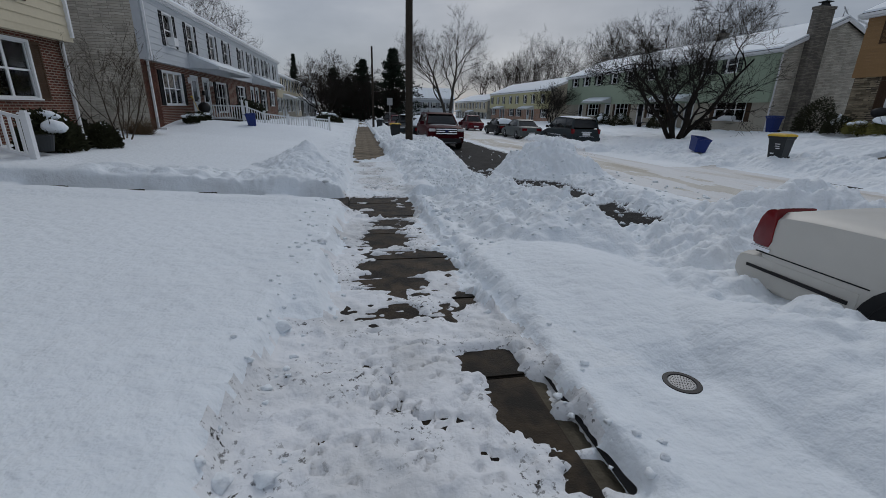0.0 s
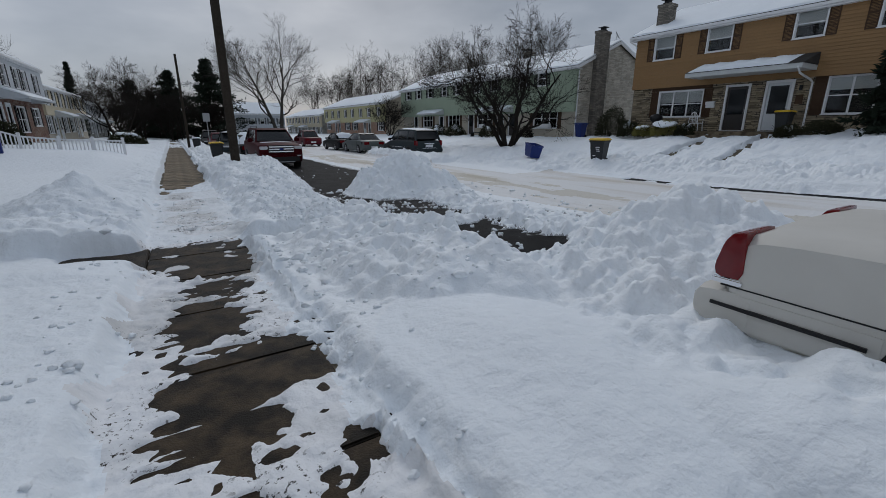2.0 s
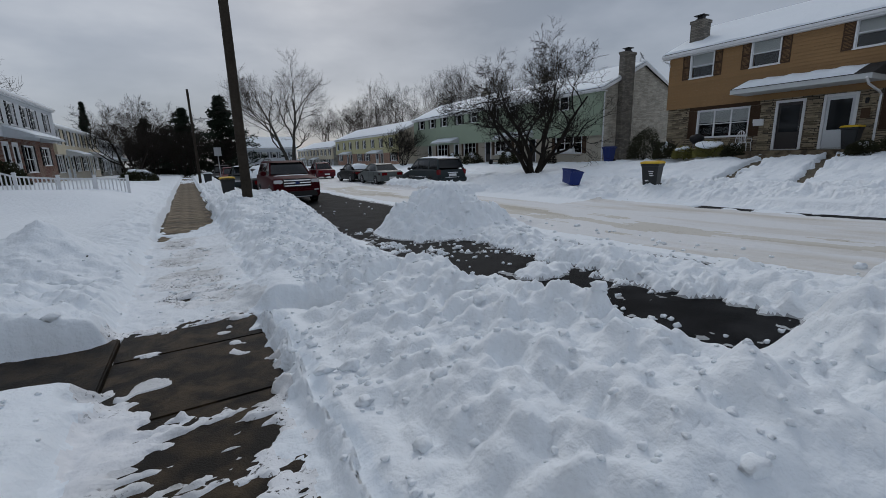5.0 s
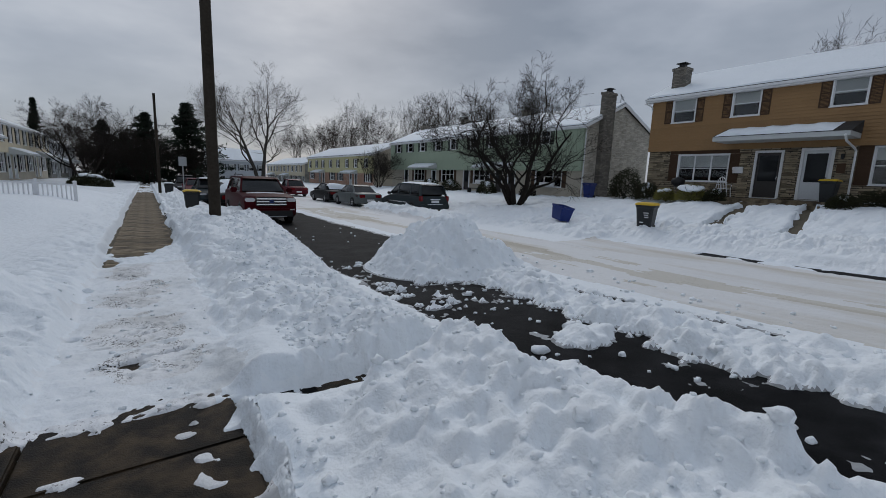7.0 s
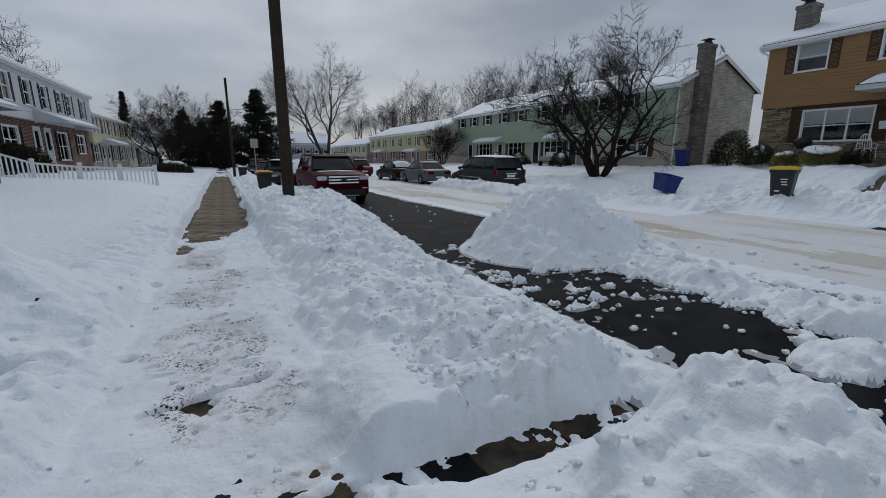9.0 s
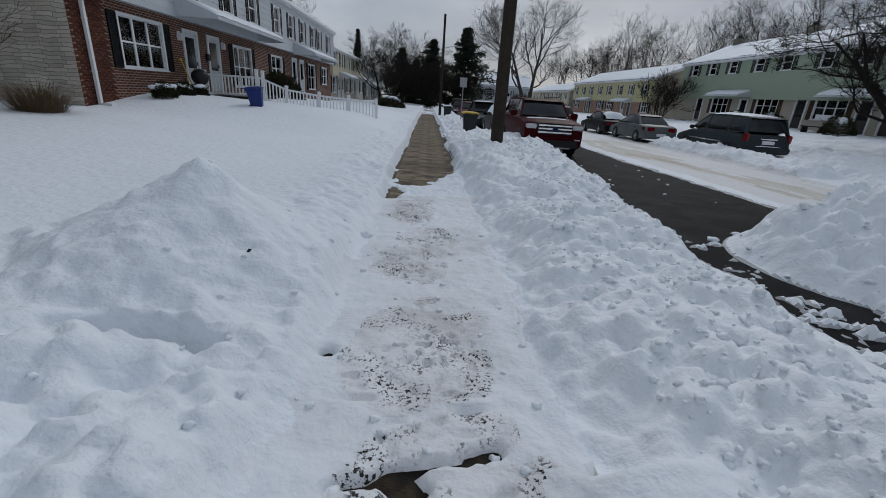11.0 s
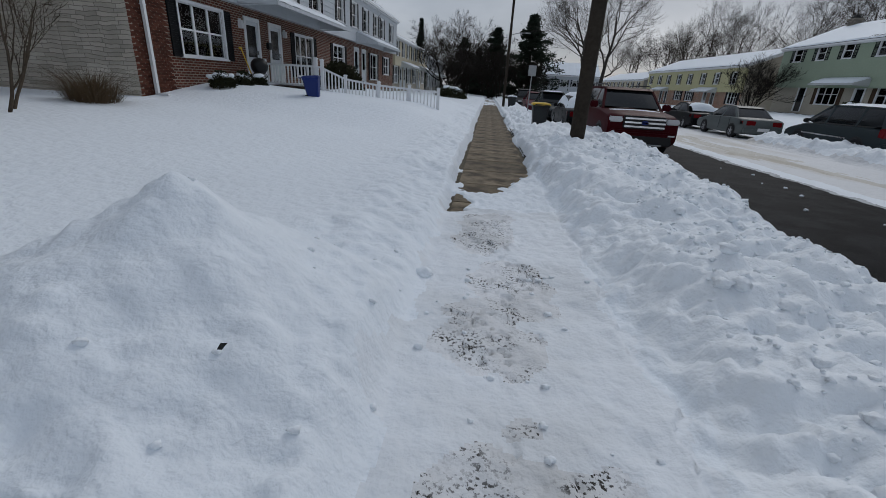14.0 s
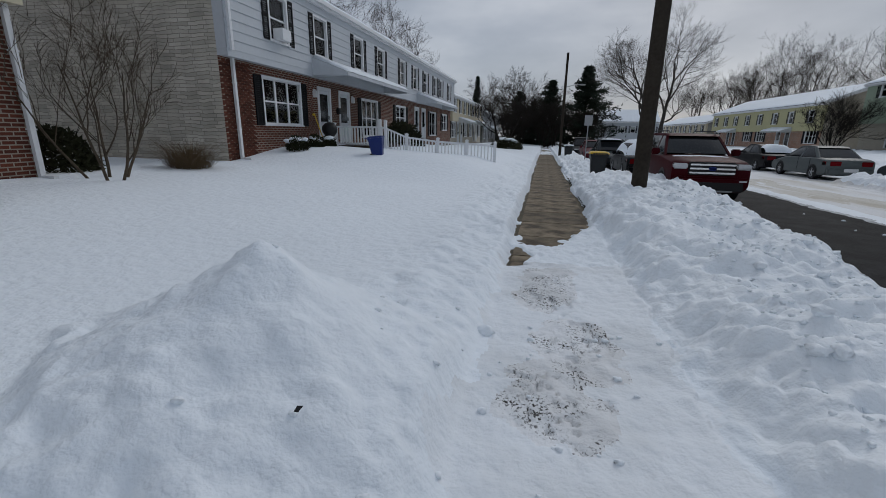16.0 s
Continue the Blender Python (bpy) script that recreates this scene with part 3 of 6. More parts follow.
    t = t * (1 - on_walk) + walk_depth * on_walk
    t = t * (1 - pit) + (-0.052 - base_height(x, y)) * pit
    # the shovelled path to the neighbouring porch
    cut = box_mask(x, y + 0.9 * wob + 0.3 * (vnoise(x, y, 1.2, 35) - 0.5), -7.5, -0.3, 7.75, 8.95, 0.12)
    t = t + (box_mask(x, yw, -7.0, -0.6, 9.0, 9.7, 0.3) * 0.10 + box_mask(x, yw, -7.0, -0.6, 7.0, 7.6, 0.2) * 0.04) * (0.6 + n1)
    hollow = smooth(0.0, 0.45, mound(x + 0.4 * wob, y + 0.5 * wob, -1.2, 10.82, 0.50, 0.15, 1.0))
    t = t * (1 - hollow) - 0.09 * hollow
    path = -0.04 + 0.10 * smooth(0.5, 0.62, vnoise(x, y, 0.8, 111)) * smooth(-0.4, -1.6, x)
    t = t * (1 - cut) + path * cut
    return t


def steps(*spans):
    """Grid lines from spans of (start, end, step)."""
    out = [np.arange(a, b, s) for a, b, s in spans]
    return np.concatenate(out + [[spans[-1][1]]])


def sheet(name, xs, ys, height):
    gx, gy = np.meshgrid(xs, ys)
    gz = height(gx, gy)
    nx, ny = len(xs), len(ys)
    me = bpy.data.meshes.new(name)
    i = np.arange(nx * ny).reshape(ny, nx)
    quads = np.stack([i[:-1, :-1], i[:-1, 1:], i[1:, 1:], i[1:, :-1]], -1).reshape(-1, 4)
    me.vertices.add(nx * ny)
    me.vertices.foreach_set("co", np.stack([gx, gy, gz], -1).astype(np.float32).ravel())
    me.loops.add(quads.size)
    me.loops.foreach_set("vertex_index", quads.ravel().astype(np.int32))
    me.polygons.add(len(quads))
    me.polygons.foreach_set("loop_start", np.arange(0, quads.size, 4, dtype=np.int32))
    me.polygons.foreach_set("use_smooth", np.ones(len(quads), bool))
    me.update(calc_edges=True)
    me.validate()
    return me, quads, gx, gy


GROUND_X = steps((-400, -60, 20), (-60, -12, 3), (-12, 30, 0.35), (30, 80, 5), (80, 400, 20))
GROUND_Y = steps((-200, -20, 15), (-20, 70, 0.5), (70, 150, 5), (150, 600, 25))
me, *_ = sheet("ground", GROUND_X, GROUND_Y, lambda x, y: base_height(x, y) - 0.03)
tagged(hang("ground", me, SOIL), "dark soil and lawn under the snow", "ground", kind="structure")
me, *_ = sheet("road", steps((1.05, 15.05, 0.35)), steps((-60, 70, 0.5), (70, 300, 5)), base_height)
tagged(hang("road", me, ASPHALT), "wet dark asphalt road with bare cleared patches", "road", kind="structure")

SNOW_X = steps((-400, -60, 20), (-60, -12, 2.0), (-12, -5, 0.16), (-5, -2.6, 0.07), (-2.6, -0.55, 0.034), (-0.55, 1.15, 0.02), (1.15, 7.4, 0.032), (7.4, 12, 0.08), (12, 20, 0.12), (20, 30, 0.25), (30, 70, 3), (70, 400, 20))
SNOW_Y = steps((-200, -20, 12), (-20, -3, 0.6), (-3, 0.3, 0.15), (0.3, 15.6, 0.024), (15.6, 22, 0.045), (22, 36, 0.11), (36, 70, 0.4), (70, 150, 3), (150, 600, 20))
me, quads, gx, gy = sheet("snow_cover", SNOW_X, SNOW_Y, lambda x, y: base_height(x, y) + snow_depth(x, y))
for m in (SNOW, PACKED, SHOVELLED, TRODDEN, DIRTY, GRITTY, TRODDEN_CLEAN, SLUSH):
    me.materials.append(m)
qx, qy = gx.ravel()[quads].mean(1), gy.ravel()[quads].mean(1)
co_z = np.empty(len(me.vertices) * 3, np.float32)
me.vertices.foreach_get("co", co_z)
co_z = co_z[2::3]
jx = qx + 0.3 * (vnoise(qx, qy, 0.8, 5) - 0.5)
which = np.zeros(len(quads), np.int32)
which[(jx > 7.6) & (jx < 13.9)] = 1
which[(np.abs(qx - 9.7 + 0.05 * (qy - 10) + 2.2 * (vnoise(qx * 3, qy * 0.6, 1.0, 77) - 0.5)) < 0.55) & (qy < 32)] = 4
calm = (((qx - 2.1) / 1.0) ** 2 + ((qy - 3.4) / 1.5) ** 2 < 1) | ((jx > 0.93) & (jx < 1.54) & (qy > 9.12) & (qy < 10.08))
which[(((jx > 1.15) & (jx < 7.6) & (qy > 2.0)) | ((jx > 14.7) & (jx < 18.5)) | ((jx > 11.7) & (jx < 14.7) & (qy > 15) & (qy < 31))) & ~calm] = 2
jx = qx + 0.45 * (vnoise(qx, qy, 0.35, 6) - 0.5)
which[(jx > -0.34) & (jx < np.where((qy > 3.5) & (qy < 9.2), 0.88, 1.05)) & (qy < 15.5)] = 3
which[(jx > -0.66) & (jx < 0) & (qy < 3.0)] = 3
road_snow = (qx > 2.7) & (qx < 7.6) & (qy > 4.5) & (qy < 26)
thickness = co_z.ravel()[quads].mean(1) - base_height(qx, qy)
which[road_snow & (thickness < 0.012 + 0.016 * vnoise(qx, qy, 0.4, 13))] = 7
on = which == 3
which[on & (qy > 9.2)] = 6
for cx, cy, rx, ry in ((0.36, 11.1, 0.42, 0.65), (0.2, 12.5, 0.36, 0.5), (0.42, 10.0, 0.5, 0.4), (0.35, 13.3, 0.25, 0.5), (0.15, 14.6, 0.3, 0.7)):
    which[on & (((jx - cx) / rx) ** 2 + ((qy + jx - qx - cy) / ry) ** 2 < 1)] = 5
me.polygons.foreach_set("material_index", which)
tagged(new("snow_cover", me), "deep white snow cover with shovelled lumpy banks", "snow", kind="stuff")


# ---- houses ----
def wall_mesh(u0, u1, z0, z1, holes, thick, y=0.0):
    """A wall in the plane of local x and z with openings right through; its outer face is at y."""
    us = sorted({u0, u1, *(v for h in holes for v in (h[0], h[0] + h[2]))})
    bm = bmesh.new()
    for a, b in zip(us, us[1:]):
        mid, z = (a + b) / 2, z0
        for h in sorted((h for h in holes if h[0] < mid < h[0] + h[2]), key=lambda h: h[1]):
            if h[1] > z + 1e-4:
                add_box(bm, a, b, y, y + thick, z, h[1])
            z = h[1] + h[3]
        if z < z1 - 1e-4:
            add_box(bm, a, b, y, y + thick, z, z1)
    bmesh.ops.remove_doubles(bm, verts=bm.verts[:], dist=0.0005)
    return bm


SHARED = {}


def ring(u0, u1, z0, z1, a0, a1, b0, b1, y0, y1):
    """A rectangular frame: outer and inner edges in x and z, from y0 to y1."""
    bm = bmesh.new()
    v = [[bm.verts.new((x, y, z)) for x, z in q] for y in (y0, y1) for q in (((u0, z0), (u1, z0), (u1, z1), (u0, z1)), ((a0, b0), (a1, b0), (a1, b1), (a0, b1)))]
    for i in range(4):
        j = (i + 1) % 4
        for p, q in ((0, 1), (1, 3), (3, 2), (2, 0)):
            bm.faces.new((v[p][i], v[p][j], v[q][j], v[q][i]))
    bmesh.ops.recalc_face_normals(bm, faces=bm.faces[:])
    return bm


def mesh_from(name, bm):
    me = bpy.data.meshes.new(name)
    bm.to_mesh(me)
    bm.free()
    return me


def window(house, u, z, w, h, y=0.0, lights=1, shutters=None, blind=0.45, sw=0.34, ac=False, mat=TRIM):
    """A window in its opening: casing and sash bars, glass, blind and a near-black panel for the unlit interior;
    shutters beside it.
    """
    key = ("window", round(w, 2), round(h, 2), lights, mat.name)
    if key not in SHARED:
        m = 0.042
        fm = mesh_from("window", ring(-0.06, w + 0.06, -0.02, h + 0.07, 0.012, w - 0.012, 0.008, h - 0.01, -0.042, 0.021))
        c = w / lights
        sm = mesh_from("sash", ring(0.002, c - 0.002, 0, h / 2 + 0.015, m, c - m, m, h / 2 - 0.022, 0.03, 0.078))
        lm = mesh_from("sill", boxes((-0.09, w + 0.09, -0.075, 0.02, -0.065, -0.021), bevel=0.006))
        gm = bpy.data.meshes.new("pane")
        bm = boxes((0.01, w - 0.01, 0.055, 0.061, 0.01, h - 0.01))
        bm.to_mesh(gm)
        bm.free()
        # flat board behind the opening; its black stands in for interior shade
        rm = bpy.data.meshes.new("unlit_backing")
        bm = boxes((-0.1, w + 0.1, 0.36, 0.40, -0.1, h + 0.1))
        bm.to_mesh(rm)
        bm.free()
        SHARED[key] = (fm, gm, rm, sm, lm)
    fm, gm, rm, sm, lm = SHARED[key]
    win = hang("window", fm, mat, house)
    win.location = (u, y, z)
    hang("sill", lm, mat, win)
    for k in range(lights):
        for z0 in (0.0, h / 2 - 0.015):
            o = hang("sash", sm, mat, win)
            o.location = (k * w / lights, 0.004 if z0 else 0.0, z0)
    pane = hang("pane", gm, GLASS, win)
    pane.visible_shadow = False
    hang("unlit_backing", rm, UNLIT_INTERIOR, win, "near-black panel for the unlit interior behind the glass")
    if blind:
        part("blind", boxes((0.02, w - 0.02, 0.10, 0.12, h * (1 - blind), h)), BLIND, win, "pale roller blind")
    if shutters:
        for s in (-sw - 0.07, w + 0.07):
            sh = shutter(sw, h + 0.1, shutters)
            sh.parent, sh.location = house, (u + s, y, z - 0.05)
    if ac:
        part("air_conditioner", boxes((w * 0.25, w * 0.75, -0.30, 0.05, 0.01, 0.36), bevel=0.01), TRIM, win, "white window air conditioner")
    return win


def shutter(w, h, mat):
    key = ("shutter", round(w, 2), round(h, 2), mat.name)
    if key not in SHARED:
        specs = [(0, 0.05, -0.045, 0, 0, h), (w - 0.05, w, -0.045, 0, 0, h), (0.05, w - 0.05, -0.045, 0, 0, 0.07), (0.05, w - 0.05, -0.045, 0, h - 0.07, h), (0.05, w - 0.05, -0.045, 0, h * 0.5 - 0.04, h * 0.5 + 0.04)]
        specs += [(0.05, w - 0.05, -0.035, -0.008, z, z + 0.035) for z in np.arange(0.09, h - 0.1, 0.06)]
        specs.append((0.04, w - 0.04, -0.008, -0.001, 0.03, h - 0.03))
        bm = boxes(*specs)
        sm = bpy.data.meshes.new("shutter")
        bm.to_mesh(sm)
        bm.free()
        SHARED[key] = sm
    return hang("shutter", SHARED[key], mat)


def door(house, u, z, w, h, y=0.0, mat=DOOR_WHITE, glazed=True, frame=TRIM):
    d = part("door", boxes((0.03, w - 0.03, 0.03, 0.09, 0.0, h - 0.03), *(((0.14, w - 0.14, 0.02, 0.035, 0.12, 0.75),) if glazed else ())), mat, house)
    d.location = (u, y, z)
    part("frame", boxes((-0.09, 0.03, -0.04, 0.08, -0.02, h), (w - 0.03, w + 0.09, -0.04, 0.08, -0.02, h), (-0.09, w + 0.09, -0.041, 0.079, h - 0.03, h + 0.09)), frame, d)
    if glazed:
        part("pane", boxes((0.15, w - 0.15, 0.012, 0.028, 0.85, h - 0.18)), CARGLASS, d, "dark storm glass")
    part("handle", boxes((w - 0.12, w - 0.085, -0.03, 0.03, 0.95, 1.1), bevel=0.008), CHROME, d)
    part("threshold", boxes((-0.05, w + 0.05, -0.12, 0.10, -0.06, -0.021)), GREY_TRIM, d)
    return d


def siding(house, u0, u1, z0, z1, holes, y, mat, course=0.2, single=False):
    """Lapped boards: each course leans out at its foot."""
    n = max(1, round((z1 - z0) / course))
    c = (z1 - z0) / n
    bm = bmesh.new()
    for k in range(n):
        a, b = z0 + k * c, z0 + (k + 1) * c
        cuts = sorted((max(u0, h[0]), min(u1, h[0] + h[2])) for h in holes if h[1] < b - 0.02 and h[1] + h[3] > a + 0.02)
        u = u0
        for s, e in cuts + [(u1, u1)]:
            if s > u + 0.01:
                v = [bm.verts.new(p) for p in ((u, y - 0.028, a), (s, y - 0.028, a), (s, y - 0.006, b), (u, y - 0.006, b), (u, y, a), (s, y, a))]
                bm.faces.new((v[0], v[1], v[2], v[3]))
                bm.faces.new((v[4], v[5], v[1], v[0]))
                if single:
                    part("siding_board", bm, mat, house)
                    bm = bmesh.new()
            u = max(u, e)
    if single:
        bm.free()
    else:
        part("siding", bm, mat, house)


def roof(house, W, D, eave, rise, over=0.45, side=0.25, snow=0.12, fascia=TRIM):
    """A gable roof along the row, snow on its slopes, gutters at the eaves."""
    mid = D / 2
    for name, lift, mat, inset, label in (("roof", 0.0, ROOFING, 0.0, ""), ("roof_snow", 0.0, SNOW, 0.06, "smooth snow on the roof")):
        bm = bmesh.new()
        t0, t1 = (0.0, 0.14) if name == "roof" else (0.142, 0.142 + snow)
        slope = rise / mid
        prof = [(-over + inset, eave - (over - inset) * slope), (mid, eave + rise), (D + over - inset, eave - (over - inset) * slope)]
        nseg = 24 if name == "roof_snow" else 1
        rows = []
        for k in range(nseg + 1):
            x = -side + inset + (W + 2 * side - 2 * inset) * k / nseg
            wob = 0.03 * math.sin(k * 2.1) if name == "roof_snow" else 0
            rows.append(([bm.verts.new((x, p[0], p[1] + t0)) for p in prof], [bm.verts.new((x, p[0] + (0.05 if i == 0 else -0.05 if i == 2 else 0), p[1] + t1 + wob * (i == 0))) for i, p in enumerate(prof)]))
        for (a, b), (c, d) in zip(rows, rows[1:]):
            for i in range(2):
                bm.faces.new((b[i], d[i], d[i + 1], b[i + 1]))
                bm.faces.new((a[i], a[i + 1], c[i + 1], c[i]))
            bm.faces.new((a[0], c[0], d[0], b[0]))
            bm.faces.new((a[2], b[2], d[2], c[2]))
        for a, b in (rows[0], rows[-1]):
            for i in range(2):
                bm.faces.new((a[i], b[i], b[i + 1], a[i + 1]))
        bmesh.ops.recalc_face_normals(bm, faces=bm.faces[:])
        part(name, bm, mat, house, label, smooth=False)
    fz = eave - over * rise / mid
    part("gutter", boxes((-side, W + side, -over - 0.11, -over + 0.0, fz - 0.03, fz + 0.10), (-side, W + side, -over + 0.002, -over + 0.03, fz - 0.12, fz + 0.09), bevel=0.0), fascia, house, "white eaves gutter and fascia")
    part("soffit", boxes((-side, W + side, -over + 0.03, 0.0, fz - 0.12, fz - 0.09)), fascia, house)
    for x in (-side - 0.012, W + side - 0.02):
        bm = bmesh.new()
        prof = [(-over, fz), (mid, eave + rise), (D + over, fz)]
        v = [[bm.verts.new((x + dx, yy, zz + dz)) for yy, zz in prof] for dx in (0, 0.032) for dz in (-0.12, 0.13)]
        for i in range(2):
            for p, q in ((0, 1), (1, 3), (3, 2), (2, 0)):
                bm.faces.new((v[p][i], v[p][i + 1], v[q][i + 1], v[q][i]))
        for i in (0, 2):
            bm.faces.new((v[0][i], v[1][i], v[3][i], v[2][i]))
        bmesh.ops.recalc_face_normals(bm, faces=bm.faces[:])
        part("rake_board", bm, fascia, house)


def chimney(house, x, y, z0, z1, w=0.75, d=0.75, mat=CHIMNEY_STONE, cap=True):
    c = part("chimney", boxes((x - w / 2, x + w / 2, y - d / 2, y + d / 2, z0, z1 - 0.18), (x - w / 2 - 0.05, x + w / 2 + 0.05, y - d / 2 - 0.05, y + d / 2 + 0.05, z1 - 0.18, z1)), mat, house)
    if cap:
        part("chimney_cap", boxes((x - 0.22, x + 0.22, y - 0.22, y + 0.22, z1, z1 + 0.10), (x - 0.16, x + 0.16, y - 0.16, y + 0.16, z1 + 0.10, z1 + 0.26), (x - 0.3, x + 0.3, y - 0.3, y + 0.3, z1 + 0.26, z1 + 0.31)), BLACK, c, "dark metal flue cap")


def downspout(house, x, y, z0, z1, kick=True):
    bm = bmesh.new()
    add_box(bm, x - 0.045, x + 0.045, y - 0.09, y - 0.01, z0 + 0.1, z1)
    if kick:
        add_box(bm, x - 0.045, x + 0.045, y - 0.38, y - 0.012, z0, z0 + 0.098)
    for z in (z0 + 0.9, z0 + 2.2):
        if z < z1:
            add_box(bm, x - 0.065, x + 0.065, y - 0.093, y - 0.001, z, z + 0.03)
    part("downspout", bm, TRIM, house, "white metal downspout")


def awning(house, u, w, z, depth=1.3, drop=0.45, mat=TRIM, snow=0.1, y=0.0):
    """A shallow metal canopy with boxed sides and snow on top."""
    bm = bmesh.new()
    v = [bm.verts.new(p) for p in ((u, y, z), (u + w, y, z), (u + w, y - depth, z - drop), (u, y - depth, z - drop), (u, y, z - 0.06), (u + w, y, z - 0.06), (u + w, y - depth, z - drop - 0.06), (u, y - depth, z - drop - 0.06))]
    for f in ((0, 3, 2, 1), (4, 5, 6, 7), (0, 1, 5, 4), (2, 3, 7, 6), (0, 4, 7, 3), (1, 2, 6, 5)):
        bm.faces.new([v[i] for i in f])
    for x in (u, u + w - 0.03):
        q = [bm.verts.new(p) for p in ((x, y, z - 0.06), (x, y - depth, z - drop - 0.06), (x, y - depth, z - drop - 0.14), (x, y, z - drop - 0.14), (x + 0.03, y, z - 0.06), (x + 0.03, y - depth, z - drop - 0.06), (x + 0.03, y - depth, z - drop - 0.14), (x + 0.03, y, z - drop - 0.14))]
        for f in ((0, 1, 2, 3), (4, 7, 6, 5), (3, 2, 6, 7), (1, 5, 6, 2)):
            bm.faces.new([q[i] for i in f])
    add_box(bm, u, u + w, y - depth - 0.08, y - depth, z - drop - 0.15, z - drop - 0.03)
    a = part("awning", bm, mat, house, "white metal awning over the doors")
    if snow:
        bm = bmesh.new()
        n = 14
        rows = []
        for k in range(n + 1):
            x = u + 0.1 + (w - 0.2) * k / n
            wob = 0.03 * math.sin(3 * k + u)
            rows.append([bm.verts.new((x, yy, zz)) for yy, zz in ((y - 0.03, z - 0.005), (y - 0.1, z + snow), (y - depth + 0.15, z - drop + 0.05 + snow + wob), (y - depth - 0.02, z - drop + 0.01 + wob * 0.4))])
        for r, q in zip(rows, rows[1:]):
            for i in range(3):
                bm.faces.new((r[i], r[i + 1], q[i + 1], q[i]))
        for r in (rows[0], rows[-1]):
            bm.faces.new(r)
        bmesh.ops.recalc_face_normals(bm, faces=bm.faces[:])
        part("snow", bm, SNOW, a, "snow lying on the awning", smooth=True)
    for x in (u + 0.06, u + w - 0.06):
        part("brace", tube([(x, y - depth + 0.05, z - drop - 0.14), (x, y, z - drop - 0.14 - 0.05)], [0.02, 0.02], 6), mat, a)
    return a


def house_shell(house, W, D, h1, h2, rise, lower_holes, upper_holes, lower, upper, gable, jut=0.3, course=0.2, single=False, found=STUCCO):
    """Two storeys, the upper one jutting out over the lower, with solid gable ends."""
    part("front_wall", wall_mesh(0, W, 0.0, h1, lower_holes, 0.3), lower, house)
    part("foundation", boxes((-0.02, W + 0.02, -0.02, 0.28, -1.2, 0.0)), found, house, "bare concrete foundation")
    part("upper_wall", wall_mesh(0, W, h1, h2, upper_holes, 0.3, -jut + 0.004), upper, house)
    siding(house, 0.0, W, h1 + 0.002, h2, upper_holes, -jut, upper, course, single)
    part("overhang", boxes((0.0, W, -jut + 0.004, 0.0, h1 - 0.16, h1 - 0.002), (0, W, -jut - 0.02, -jut + 0.003, h1 - 0.18, h1 + 0.05)), upper, house)
    for x in (-0.001, W - 0.299):
        bm = bmesh.new()
        prof = [(0.001, -1.2), (D, -1.2), (D, h2), (D / 2, h2 + rise - 0.02), (0.001, h2)]
        va, vb = [bm.verts.new((x, p[0], p[1])) for p in prof], [bm.verts.new((x + 0.3, p[0], p[1])) for p in prof]
        bm.faces.new(va)
        bm.faces.new(vb[::-1])
        for i in range(5):
            bm.faces.new((va[i], vb[i], vb[(i + 1) % 5], va[(i + 1) % 5]))
        bmesh.ops.recalc_face_normals(bm, faces=bm.faces[:])
        part("gable_wall", bm, gable, house)
        if jut:
            part("corner_return", boxes((x, x + 0.3, -jut + 0.003, 0.0, h1, h2)), upper, house)
    part("back_wall", boxes((0.31, W - 0.31, D - 0.3, D - 0.001, -1.2, h2)), gable, house)


# white row on the near side: brick below, white boards above
house = thing("row_house", (-8.9, 21.2, 0.22), 90, "long two-storey row house, red brick below white siding, black shutters", "house")
LW = 31.0
low = [(1.9, 1.19, 2.2, 1.42), (5.5, 0.5, 0.92, 2.1), (7.35, 0.5, 0.92, 2.1), (9.75, 0.75, 2.1, 1.75), (14.9, 1.19, 1.9, 1.3), (19.0, 0.5, 0.92, 2.1), (20.8, 0.5, 0.92, 2.1), (23.0, 0.75, 2.0, 1.75), (27.3, 1.19, 1.9, 1.3)]
up = [(u - 0.48, 3.75, 0.96, 1.3) for u in (2.55, 5.3, 8.85, 11.7, 15.3, 18.0, 20.6, 23.4, 25.4, 28.6)]
house_shell(house, LW, 9.0, 3.12, 5.72, 1.9, low, up, BRICK, SIDE_WHITE, GREY_STONE, 0.32, 0.25, True)
roof(house, LW, 9.0, 5.75, 1.9)
for u, z, w, h in up:
    window(house, u, z, w, h, -0.32, 1, SHUTTER, random.choice((0.3, 0.5, 0.55)), 0.3, ac=abs(u - 2.07) < 0.1)
for k, (u, z, w, h) in enumerate(low):
    if h == 2.1:
        door(house, u, z, w, h)
    else:
        window(house, u, z, w, h, 0, 3 if w > 2.0 else 2, SHUTTER, 0.0 if k == 0 else 0.3, 0.38)
awning(house, 4.55, 7.6, 3.62, 1.35, 0.5, SIDE_WHITE, 0.08, -0.33)
awning(house, 18.3, 7.6, 3.52, 1.35, 0.5, SIDE_WHITE, 0.08, -0.33)
downspout(house, 0.5, -0.02, 0.08, 3.1)
part("downspout", boxes((0.1, 0.19, -0.42, -0.33, 3.1, 5.6)), TRIM, house, "white metal downspout")
for u in (5.1, 8.6):
    part("wall_lamp", boxes((u - 0.06, u + 0.06, -0.16, 0, 2.25, 2.5), (u - 0.03, u + 0.03, -0.1, 0, 2.5, 2.56), bevel=0.015), TRIM, house, "white porch wall lamp")
part("mailbox", boxes((7.0, 7.28, -0.12, 0, 1.7, 1.95), bevel=0.02), BLACK, house, "black metal mailbox")

